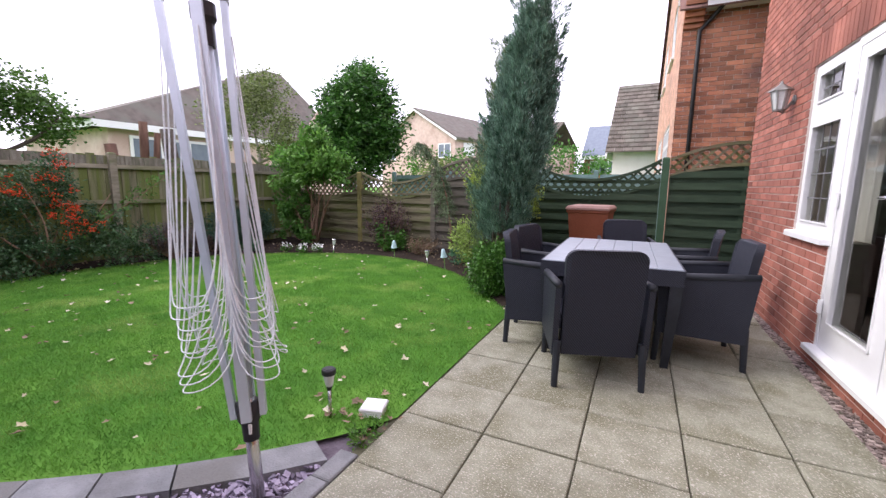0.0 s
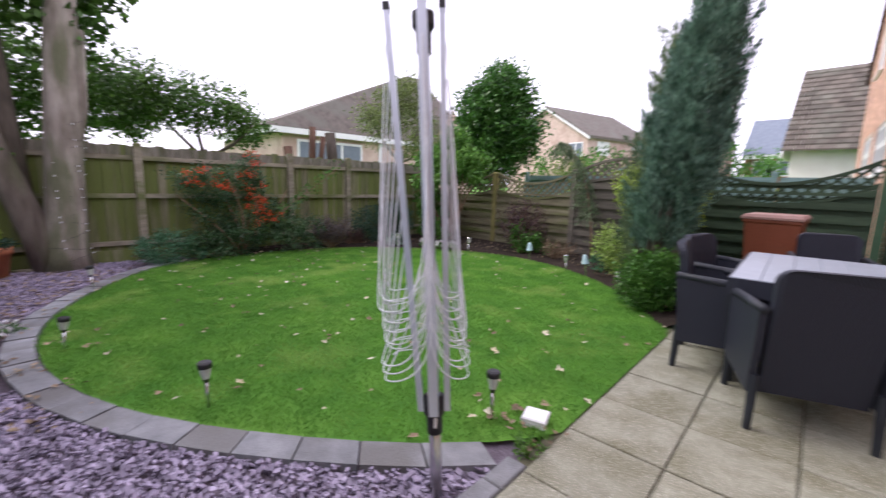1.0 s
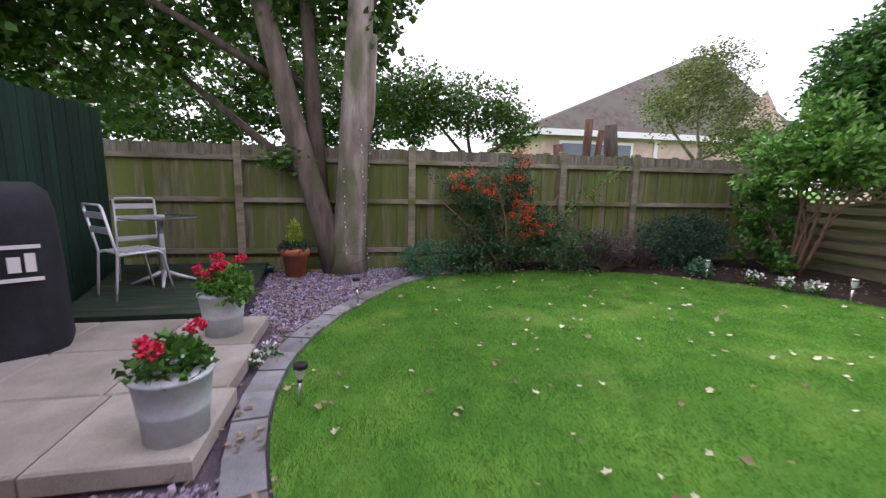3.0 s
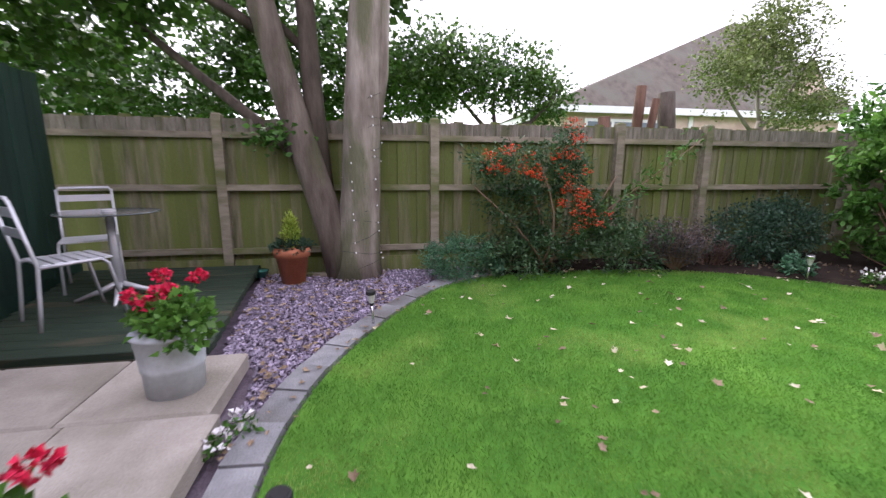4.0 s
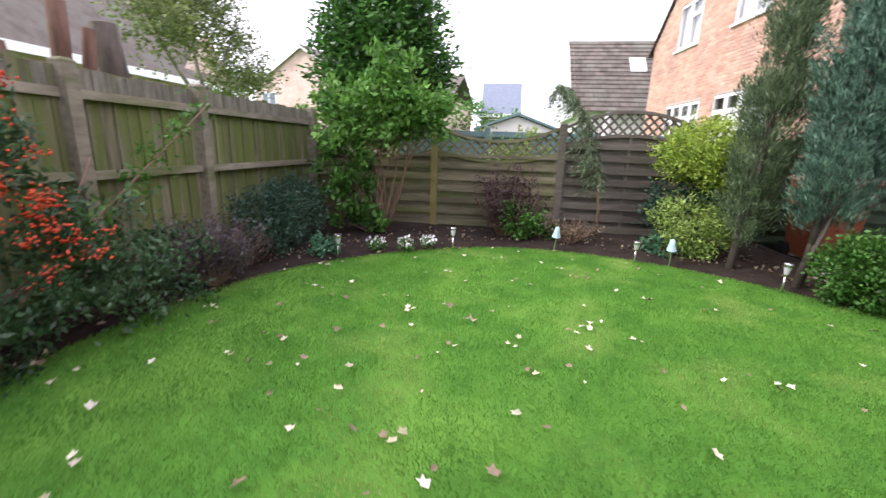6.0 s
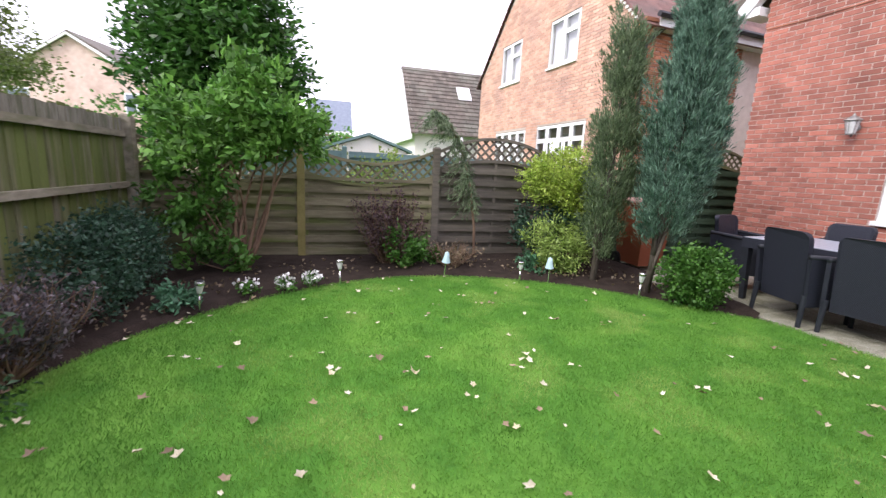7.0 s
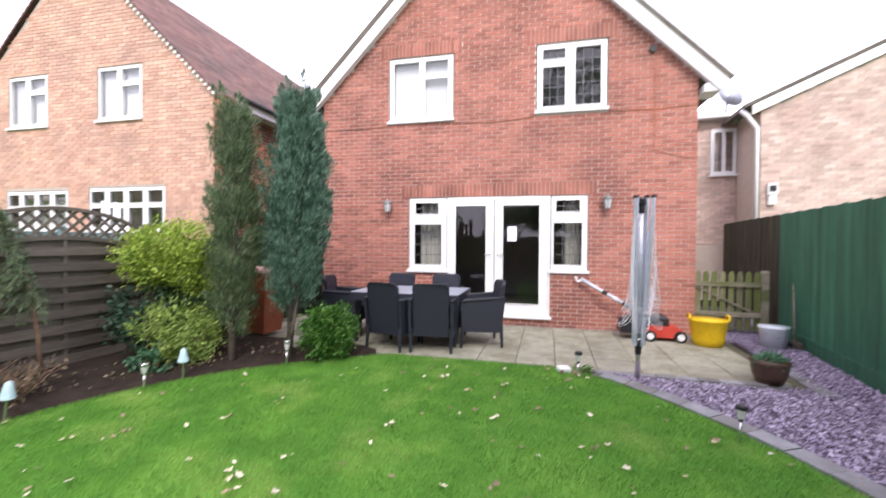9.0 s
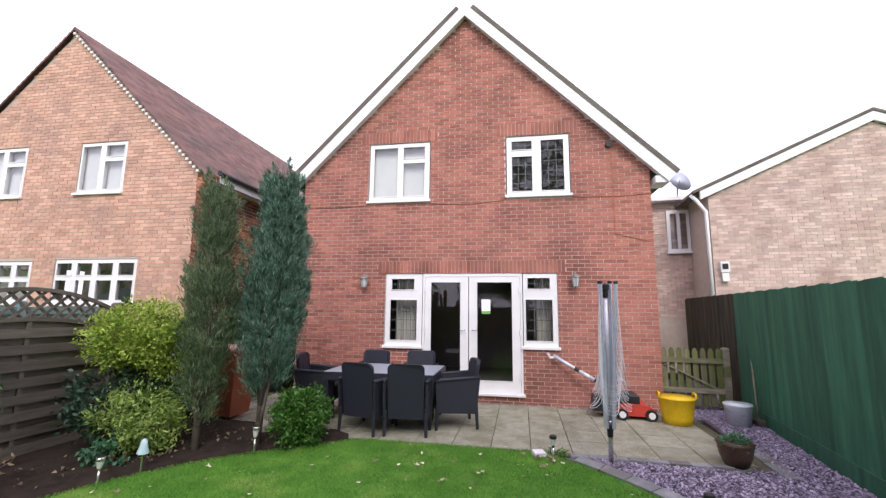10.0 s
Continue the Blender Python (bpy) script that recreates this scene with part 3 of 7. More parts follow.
# cable, vent and wall lanterns
for pts in (((1.95, 3.84), (1.1, 3.82), (0.53, 3.86)), ((6.1, 3.8), (6.8, 3.78), (7.5, 3.8)), ((4.75, 3.8), (4.0, 3.76), (3.25, 3.82)), ((1.2, 4.75), (1.2, 3.1), (0.6, 2.95))):
    m = Mesh()
    m.tube([(WX - 0.008, y, z) for y, z in pts], 0.007, 6)
    part("cable", m, BRICK_D, house, "thin brown cable clipped along the brickwork")
m = Mesh()
m.tube([(WX, 1.25, 4.85), (WX - 0.05, 1.25, 4.85)], 0.06, 12)
part("vent", m, BLACKP, house)


def lantern(y, z):
    t = thing("wall_lantern", "pewter four-sided wall lantern with clear glass", "wall light", HOUSE @ pose(WX, y, z), "lanterns beside the patio doors")
    m = Mesh()
    m.tube([(0, 0, -0.02), (-0.015, 0, -0.02)], 0.045, 12)
    m.tube([(-0.01, 0, -0.02), (-0.09, 0, -0.14), (-0.12, 0, -0.12)], 0.01, 8)
    part("bracket", m, PEWTER, t, smooth=True)
    m = Mesh()
    m.lathe([(0.0, 0.17), (0.012, 0.15), (0.02, 0.13), (0.1, 0.075), (0.105, 0.065), (0.0, 0.065)], 6, (-0.12, 0, 0))
    part("cap", m, PEWTER, t)
    m = Mesh()
    m.lathe([(0.0, -0.12), (0.05, -0.12), (0.055, -0.105), (0.0, -0.105)], 6, (-0.12, 0, 0))
    part("base", m, PEWTER, t)
    m = Mesh()
    m.lathe([(0.048, -0.105), (0.078, 0.065)], 6, (-0.12, 0, 0))
    part("glass", m, CLEARP, t)
    m = Mesh()
    for j in range(6):
        a = 2 * math.pi * j / 6
        m.tube([(-0.12 + 0.05 * math.cos(a), 0.05 * math.sin(a), -0.105), (-0.12 + 0.08 * math.cos(a), 0.08 * math.sin(a), 0.065)], 0.005, 5)
    part("cage", m, PEWTER, t)


lantern(6.05, 2.2)
lantern(1.96, 2.22)

# ---- neighbour's house with the orange brick gable ----
NX, NL, NR = 0.682, 16.13, 9.2
NEAVE, NAPEX = 4.37, 7.77
NOPEN = [(13.52, 14.68, 3.95, 5.1), (10.95, 12.12, 3.97, 5.1), (10.38, 12.37, 1.67, 2.59), (12.95, 14.78, 1.67, 2.56)]
top_nb = lambda y: gable_top(y, NL, NR, NEAVE, NAPEX)
nb = thing("house", "orange brick gabled house next door with white windows", "house", SKEW)
welded(part("wall", wall_strips(NR + 0.015, NL - 0.015, top_nb, NOPEN, NX + 0.008, 0.25), MORTAR_P, nb).data)
m = Mesh()
m.box(NX + 0.012, 9.0, NR + 0.012, NR + 0.25, -0.05, NEAVE)
part("side_wall", m, MORTAR, nb)
for sgn in (1, -1):
    m = Mesh()
    hf, rs, ym = (NL - NR) / 2, NAPEX - NEAVE, (NL + NR) / 2
    c_, s_ = hf / math.hypot(hf, rs), rs / math.hypot(hf, rs)
    run = math.hypot(hf, rs) + 0.35
    rows = 34
    for i in range(rows):
        a0 = run * i / rows
        for x0 in np.arange(NX - 0.08, 9.3, 0.3) if sgn < 0 else [NX - 0.08]:
            w = 0.295 if sgn < 0 else 9.3
            q = []
            for t, lift in ((a0 - 0.04, 0.0), (a0 + run / rows, 0.0)):
                for xx in (x0, x0 + w):
                    for hh in (0.03 if t > a0 else 0.055, 0.0):
                        q.append((xx, ym + sgn * (t * c_ + hh * s_), NAPEX + 0.02 - t * s_ + hh * c_))
            k = len(m.v)
            m.v += q
            m.f += [(k, k + 2, k + 6, k + 4), (k, k + 4, k + 5, k + 1), (k + 2, k + 3, k + 7, k + 6), (k + 4, k + 6, k + 7, k + 5), (k, k + 1, k + 3, k + 2)]
    tagged(part("roof", m, TILE_R, nb, "red-brown plain tile roof slope"), kind="stuff")
for y0, y1, z0, z1 in NOPEN:
    pan = []
    k = 2 if z0 > 3 else 4
    for i in range(k):
        a, b = y0 + (y1 - y0) * i / k + 0.06, y0 + (y1 - y0) * (i + 1) / k - 0.05
        if i == 0 or k == 4:
            pan += [(a, b, z1 - 0.34, z1 - 0.07), (a, b, z0 + 0.08, z1 - 0.42)]
        else:
            pan.append((a, b, z0 + 0.08, z1 - 0.07))
    window(y0 + 0.01, y1 - 0.01, z0 + 0.01, z1 - 0.01, pan, nb, x=NX, lead=False)
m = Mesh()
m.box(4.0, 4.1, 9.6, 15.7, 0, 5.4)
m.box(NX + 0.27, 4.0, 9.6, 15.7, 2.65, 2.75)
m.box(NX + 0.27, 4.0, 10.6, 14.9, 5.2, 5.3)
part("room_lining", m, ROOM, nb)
m = Mesh()
for y0, y1, z0, z1 in NOPEN:
    if z0 > 3:
        m.box(NX + 0.14, NX + 0.16, y0, y1, z0, z1)
part("blind", m, BLIND, nb, "white blinds")
m = Mesh()
for i in range(40):
    u = (i + 0.5) / 40
    y, z = NR - 0.1 + ((NL - NR) / 2 + 0.1) * u, NEAVE - 0.1 + (NAPEX - NEAVE + 0.05) * u
    m.box(NX - 0.1, NX - 0.02, y - 0.025, y + 0.03, z - 0.02, z + 0.03)
tagged(part("verge_mortar", m, RENDER_W, nb, "pale mortar dabs along the roof verge"), kind="stuff")
m = Mesh()
m.tube([(NX + 0.24, NR - 0.05, 0), (NX + 0.24, NR - 0.05, NEAVE - 0.5), (NX + 0.4, NR - 0.05, NEAVE - 0.32), (NX + 0.55, NR - 0.2, NEAVE - 0.15), (NX + 0.55, NR - 0.2, NEAVE)], 0.034, 10)
part("downpipe", m, BLACKP, nb, "black downpipe", smooth=True)
m = Mesh()
m.box(NX + 0.3, 9.0, NR - 0.27, NR - 0.25, NEAVE - 0.2, NEAVE)
m.box(NX + 0.3, 9.0, NR - 0.25, NR + 0.1, NEAVE - 0.2, NEAVE - 0.18)
part("fascia", m, UPVC, nb, "white fascia board")
m = Mesh()
m.tube([(NX + 0.2, NR - 0.32, NEAVE - 0.02), (9.0, NR - 0.32, NEAVE)], 0.055, 8)
part("gutter", m, BLACKP, nb, "black gutter")
m = Mesh()
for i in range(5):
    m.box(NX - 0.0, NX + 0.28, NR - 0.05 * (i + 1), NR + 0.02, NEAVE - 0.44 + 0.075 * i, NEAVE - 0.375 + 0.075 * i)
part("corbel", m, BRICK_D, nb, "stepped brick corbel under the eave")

# ---- pale brick house on the other side ----
PX = 5.0
top_pb = lambda y: 4.48 + (-1.39 - y) * 0.46 if y > -4.9 else 6.09 - (-4.9 - y) * 0.46
pb = thing("house", "pale buff brick house with low white verge", "house")
part("wall", wall_strips(-8.4, -1.39, top_pb, [], PX + 0.008, 0.2), MORTAR_P, pb)
m = Mesh()
m.prism([(-1.2, 4.41), (-4.9, 6.1), (-8.6, 4.41), (-8.6, 4.62), (-4.9, 6.32), (-1.2, 4.62)], 0.06, "x", PX - 0.08)
part("bargeboard", m, UPVC, pb, "white verge board")
m = Mesh()
m.prism([(-1.05, 4.565), (-4.9, 6.33), (-8.7, 4.565), (-8.7, 4.64), (-4.9, 6.4), (-1.05, 4.64)], 6.0, "x", PX - 0.1)
part("roof", m, TILE, pb)
m = Mesh()
m.box(PX + 0.208, 9.0, -1.6, -1.4, 0, 4.65)
m.box(6.52, 6.7, -1.4, 1.2, 0, 4.75)
part("side_wall", m, MORTAR_P, pb)
m = Mesh()
m.box(6.2, 8.0, -1.4, 1.3, 4.75, 4.85)
part("eaves", m, UPVC, pb, "white eave board")
m = Mesh()
m.tube([(PX - 0.05, -1.3, 1.5), (PX - 0.05, -1.3, 4.1), (PX - 0.05, -1.1, 4.4), (PX + 0.1, -1.05, 4.55)], 0.045, 10)
part("downpipe", m, UPVC, pb, "white downpipe", smooth=True)
window(-1.38, -0.8, 3.3, 4.5, [(-1.31, -1.12, 3.38, 4.42), (-1.06, -0.87, 3.38, 4.42)], pb, x=6.42, lead=False)
d = thing("satellite_dish", "grey satellite dish on a short wall bracket", "satellite dish", pose(6.3, -1.1, 5.15))
m = Mesh()
m.lathe([(0.0, 0.0), (0.16, 0.02), (0.28, 0.055), (0.33, 0.09), (0.335, 0.1), (0.28, 0.067), (0.0, 0.012)], 24)
ds = part("dish", m, ALU, d, smooth=True)
ds.matrix_basis = pose(-0.05, 0, 0.1, 0, -70, 25)
m = Mesh()
m.tube([(0, 0, 0), (0.05, 0.0, -0.25), (0.1, 0.0, -0.35)], 0.025, 8)
part("bracket", m, ALU, d)
m = Mesh()
m.tube([(-0.08, 0, 0.0), (-0.45, 0.05, 0.08)], 0.012, 6)
part("feed_arm", m, ALU, d)
d = thing("security_light", "white twin wall floodlight on the pale brick wall", "light", pose(PX, -1.6, 2.65))
m = Mesh()
m.box(-0.1, 0, -0.09, 0.09, -0.05, 0.2)
part("housing", m, UPVC, d)
m = Mesh()
m.box(-0.1, 0, -0.07, 0.07, -0.27, -0.07)
part("sensor", m, UPVC, d)
m = Mesh()
m.box(-0.115, -0.1, -0.06, 0.06, 0.02, 0.15)
part("lens", m, BLACKP, d)

# ---- back fence: feather-edge boards, rails, posts ----
BF = lambda y: -7.86 + 0.0225 * (y + 0.5)
POSTS_B = [-2.3, -0.5, 1.87, 4.22, 5.46, 7.75]
bfence = thing("fence", "weathered mossy closeboard timber fence", "fence")
for z0, dpt in ((0.24, 0.055), (0.96, 0.055), (1.53, 0.05)):
    for y0, y1 in zip(POSTS_B, POSTS_B[1:]):
        m = Mesh()
        m.prism([(y0 + 0.05, z0), (y1 - 0.05, z0), (y1 - 0.05, z0 + 0.065), (y0 + 0.05, z0 + 0.065)], dpt, "x", 0)
        ob = part("rail", m, RAIL, bfence)
        ob.matrix_basis = pose(BF((y0 + y1) / 2), 0, 0, 0, 0, 0)
for y0, y1 in zip(POSTS_B, POSTS_B[1:]):
    n = int((y1 - y0 - 0.1) / 0.14)
    w = (y1 - y0 - 0.1) / n
    for i in range(n):
        a = y0 + 0.05 + w * i
        m = Mesh()
        m.prism([(a, 1.597), (a + w - 0.004, 1.597), (a + w - 0.004, 1.735 + 0.008 * math.sin(i * 2.3)), (a, 1.735 + 0.008 * math.sin(i * 1.7))], 0.014, "x", 0.006 + 0.003 * (i % 2))
        part("top_board", m, GREYB, bfence).matrix_basis = pose(BF((y0 + y1) / 2), 0, 0)
for y in POSTS_B:
    m = Mesh()
    m.slab(BF(y) - 0.03, BF(y) + 0.085, y - 0.05, y + 0.05, -0.05, 1.79, 0.02)
    part("post", m, RAIL, bfence)
m = Mesh()
m.box(-0.03, -0.012, 0, 10.5, -0.06, 0.17)
gb = part("gravel_board", m, FENCE, bfence)
gb.matrix_basis = pose(BF(-2.4) + 0.046, -2.4, 0, 0, 0, -1.29)
boards = []
for k in range(4):
    m = Mesh()
    m.prism([(-0.058, 0.12), (0.058, 0.12), (0.058, 1.72 + 0.012 * k), (-0.058, 1.725 + 0.012 * k)], 0.018, "x", -0.02)
    boards.append(m.data("board", FENCE))
y, k = -2.2, 0
while y < 8.0:
    ob = new("board", boards[k % 4])
    ob.parent = bfence
    ob.matrix_basis = pose(BF(y) - 0.004 + 0.006 * (k % 2), y, 0.01 * math.sin(k * 2.1), 0, 0, 4)
    y, k = y + 0.112, k + 1

# ---- side fence: hit-and-miss panels with bowed trellis ----
SY = 8.05


def trellis(fence, x0, x1, low, high, mat, y=SY):
    """A lattice between two bowed rails, low(x) and high(x)."""
    n = 14
    for f in (low, high):
        m = Mesh()
        pts = [(x0 + (x1 - x0) * i / n, f(x0 + (x1 - x0) * i / n)) for i in range(n + 1)]
        m.prism([(a, b - 0.022) for a, b in pts] + [(a, b + 0.022) for a, b in reversed(pts)], 0.045, "y", y - 0.025)
        part("bowed_rail", m, mat, fence)
    for slope, off in ((1, -0.008), (-1, 0.008)):
        s = x0 - 1.0
        while s < x1 + 1.0:
            pts = [(s + 0.02 * i, None) for i in range(80)]
            run = []
            zc = 1.0
            for i in range(120):
                x = s + 0.01 * i
                z = zc + slope * 0.01 * i if slope > 0 else zc + 1.0 - 0.01 * i
                if x0 < x < x1 and low(x) < z < high(x):
                    run.append((x, z))
            if len(run) > 4:
                (xa, za), (xb, zb) = run[0], run[-1]
                m = Mesh()
                w = 0.011
                m.prism([(xa - w, za + slope * w), (xa + w, za - slope * w), (xb + w, zb - slope * w), (xb - w, zb + slope * w)], 0.012, "y", y + off)
                part("lath", m, mat, fence)
            s += 0.135


def slat_panel(fence, x0, x1, top, mat, y=SY, z0=-0.02):
    z, i = z0, 0
    while z < max(top(x0), top((x0 + x1) / 2), top(x1)) - 0.03:
        m = Mesh()
        zt = z + 0.098
        n = 10
        tops = [(x0 + (x1 - x0) * j / n, min(zt, top(x0 + (x1 - x0) * j / n))) for j in range(n + 1)]
        tops = [(a, b) for a, b in tops if b > z + 0.01]
        if len(tops) > 1:
            m.prism([(tops[0][0], z), (tops[-1][0], z)] + [t for t in reversed(tops)], 0.014, "y", y - 0.03 if i % 2 else y + 0.012)
            part("slat", m, mat, fence)
        z, i = z + 0.088, i + 1
    for xx in (x0 + 0.02, (x0 + x1) / 2, x1 - 0.02):
        m = Mesh()
        m.box(xx - 0.02, xx + 0.02, y - 0.016, y + 0.012, z0, top(xx) - 0.01)
        part("batten", m, mat, fence)


def bow(x0, x1, end, mid):
    c, h = (x0 + x1) / 2, (x1 - x0) / 2
    return lambda x: mid + (end - mid) * ((x - c) / h) ** 2


def fence_panel(x0, x1, end, mid, t_end, t_mid, mat, label, rail_mat=None):
    f = thing("fence", label, "fence", group="panels of the side fence")
    lo, hi = bow(x0, x1, end, mid), bow(x0, x1, t_end, t_mid)
    slat_panel(f, x0, x1, lo, mat)
    m = Mesh()
    m.box(x0 - 0.1, x1, SY + 0.032, SY + 0.052, -0.06, 0.16)
    part("gravel_board", m, mat, f)
    trellis(f, x0, x1, lo, hi, rail_mat or mat)
    return f


fence_panel(-7.7, -5.82, 1.2, 1.06, 1.58, 1.36, SLAT, "brown slatted fence panel with sagging lattice top")
fence_panel(-5.72, -3.92, 1.22, 1.07, 1.58, 1.37, SLAT, "brown slatted fence panel with sagging lattice top")
fence_panel(-3.82, -2.02, 1.36, 1.5, 1.6, 1.83, SLAT_D, "dark grey slatted fence panel with arched lattice top")
fence_panel(-1.92, 0.12, 1.44, 1.16, 1.74, 1.44, SLAT_G, "dark green slatted fence panel with sagging lattice top")
fence_panel(0.24, 2.1, 1.5, 1.66, 1.74, 1.96, SLAT_G, "dark green slatted fence panel with arched lattice top", SLAT)
for x, mat, h in ((-7.76, SLAT, 1.6), (-5.77, POST_Y, 1.6), (-3.87, SLAT_D, 1.66), (-1.97, SLAT_D, 1.7), (0.18, GREEN_POST, 1.78), (2.15, GREEN_POST, 1.8)):
    t = thing("fence_post", "square timber fence post between panels", "post", pose(x, SY, 0), "side fence posts")
    m = Mesh()
    m.slab(-0.05, 0.05, -0.055, 0.05, -0.05, h, 0.02)
    part("shaft", m, mat, t)

# ---- green painted boundary fence ----
gf = thing("fence", "dark green painted closeboard boundary fence", "fence")
board = Mesh()
board.prism([(-0.062, 0.1), (0.062, 0.1), (0.062, 2.0), (-0.062, 2.01)], 0.018, "y", -0.01)
bd = board.data("board", GREEN_P)
bk = board.data("board", BLACKWOOD)
GF = lambda x: -0.5 - 0.07 * x
GT = -math.degrees(math.atan(0.07))
x, k = -2.6, 0
while x < 5.6:
    ob = new("board", bd if x < 2.1 else bk)
    ob.parent = gf
    ob.matrix_basis = pose(x, GF(x) + 0.004 * (k % 2), 0.008 * math.sin(k * 1.7) - 0.03, 0, 0, GT + 3)
    x, k = x + 0.118, k + 1
m = Mesh()
m.box(-2.66, 2.1, -0.02, 0.025, -0.03, 0.17)
part("gravel_board", m, GREEN_P, gf).matrix_basis = pose(0, GF(0), 0, 0, 0, GT)
for x in (-0.4, 2.1, 4.4):
    m = Mesh()
    m.box(x - 0.05, x + 0.05, GF(x) - 0.13, GF(x) - 0.03, -0.05, 1.95)
    part("post", m, GREEN_POST, gf)


# green fence, far length, turning towards the back fence; its shade is painted in
gf2 = thing("fence", "green painted closeboard fence beside the deck, shade put into its colour", "fence")
bg = board.data("board", GREEN_SHADED)
p0, p1 = Vector((-3.45, -1.62, 0)), Vector((-7.62, -1.97, 0))
n = int((p1 - p0).length / 0.118)
turn = math.degrees(math.atan2(p1.y - p0.y, p1.x - p0.x)) + 180
for i in range(n):
    q = p0.lerp(p1, i / n)
    ob = new("board", bg)
    ob.parent = gf2
    ob.matrix_basis = pose(q.x, q.y + 0.004 * (i % 2), 0.06 + 0.008 * math.sin(i * 1.3), 0, 0, turn + 3)

q0, q1 = Vector((-2.6, -0.34, 0)), Vector((-3.45, -1.6, 0))
for i in range(13):
    q = q0.lerp(q1, i / 13)
    ob = new("board", bg)
    ob.parent = gf2
    ob.matrix_basis = pose(q.x, q.y, 0.0, 0, 0, math.degrees(math.atan2(q1.y - q0.y, q1.x - q0.x)) + 180)
m = Mesh()
m.box(0, (p1 - p0).length + 0.2, -0.01, 0.01, -0.06, 0.2)
ob = part("gravel_board", m, GREEN_SHADED, gf2)
ob.matrix_basis = pose(p0.x, p0.y - 0.02, 0, 0, 0, turn + 180)

# ---- leaf materials ----
L_BRIGHT = leafy("bright_leaf", (0.05, 0.145, 0.022), (0.13, 0.26, 0.05), scale=4)
L_MID = leafy("mid_leaf", (0.045, 0.125, 0.022), (0.085, 0.195, 0.035))
L_BUSH = leafy("bush_leaf", (0.032, 0.1, 0.017), (0.085, 0.19, 0.034), scale=5)
L_LAUREL = leafy("laurel_leaf", (0.022, 0.075, 0.014), (0.068, 0.165, 0.032), rough=0.3, scale=4)
L_DARK = leafy("dark_leaf", (0.024, 0.056, 0.034), (0.052, 0.105, 0.066), rough=0.4)
L_FIRE = leafy("firethorn_leaf", (0.026, 0.064, 0.028), (0.07, 0.13, 0.058), rough=0.32)
L_TREE = leafy("tree_leaf", (0.034, 0.082, 0.017), (0.078, 0.152, 0.03))
L_OLIVE = leafy("olive_leaf", (0.09, 0.13, 0.035), (0.16, 0.2, 0.065))
L_YELLOW = leafy("yellow_green_leaf", (0.17, 0.27, 0.035), (0.35, 0.43, 0.085), scale=5)
L_LIME = leafy("lime_leaf", (0.15, 0.23, 0.05), (0.28, 0.37, 0.1), scale=5)
L_BLUE = leafy("blue_green_needle", (0.026, 0.068, 0.042), (0.165, 0.27, 0.2), scale=9)
L_CYP2 = leafy("dull_green_needle", (0.05, 0.085, 0.04), (0.155, 0.205, 0.11), scale=7)
L_TEAL = leafy("grey_green_leaf", (0.055, 0.14, 0.075), (0.09, 0.2, 0.11))
L_PURPLE = leafy("purple_brown_leaf", (0.055, 0.032, 0.036), (0.1, 0.062, 0.06))
L_HEATH = leafy("grey_purple_leaf", (0.06, 0.05, 0.054), (0.15, 0.13, 0.135), scale=6)
L_BROWN = leafy("brown_leaf", (0.13, 0.095, 0.06), (0.2, 0.16, 0.1))
BERRY = surface("orange_red_berry", (0.5, 0.04, 0.012), (0.64, 0.085, 0.02), 0.35, 20, 0, 50, vary=0.2, island=True)
PETAL = surface("red_petal", (0.6, 0.012, 0.06), (0.74, 0.035, 0.11), 0.6, 20, 0, 50, vary=0.25, island=True)
PETAL_W = surface("white_petal", (0.72, 0.7, 0.72), (0.8, 0.8, 0.8), 0.6, 20, 0, 50, vary=0.1, island=True)
FALLEN = surface("fallen_leaf", (0.42, 0.37, 0.2), (0.66, 0.63, 0.5), 0.8, 5, 0, 50, vary=0.2, island=True)
FALLEN_B = surface("brown_fallen_leaf", (0.16, 0.11, 0.07), (0.34, 0.26, 0.17), 0.8, 5, 0, 50, vary=0.3, island=True)


def plant(name, label, category, blobs, leaf, count, length, width, stems=(), stem_mat=None, seed=1, shell=0.55, group="", at=(0, 0, 0)):
    """A shrub or tree: tapered stems and a crown of many leaves in uneven clumps."""
    t = thing(name, label, category, pose(*at), group)
    if not stems and category != "flower":
        rs = random.Random(seed)
        stems = [(limb((0.02 * k, 0, -0.03), (b[0] + rs.uniform(-0.5, 0.5) * b[3], b[1] + rs.uniform(-0.5, 0.5) * b[4], b[2]), 0.03, seed + k), 0.012, 0.005) for k, b in enumerate(list(blobs) * 2)]
    for i, (pts, r0, r1) in enumerate(stems):
        m = Mesh()
        k = len(pts) - 1
        m.tube(pts, [r0 + (r1 - r0) * j / k for j in range(k + 1)], 8 if r0 < 0.05 else 12)
        part("trunk" if r0 > 0.05 else "stem", m, stem_mat or TWIG, t, smooth=True)
    if count:
        # clumps on the blobs' surfaces give an uneven outline with gaps
        rng = np.random.default_rng(seed)
        nc = max(12, count // 45)
        c, d = blob_points(blobs, nc, seed, shell)
        size = np.mean([min(b[3:]) for b in blobs]) * 0.3 + 0.03
        which = rng.integers(0, nc, count)
        p = c[which] + rng.normal(scale=size * 0.5, size=(count, 3))
        dd = d[which] * 0.6 + rng.normal(scale=0.7, size=(count, 3))
        ob = new("crown", leaf_mesh("crown", leaf, p, dd, length, width, seed=seed))
        ob.parent = t
    return t


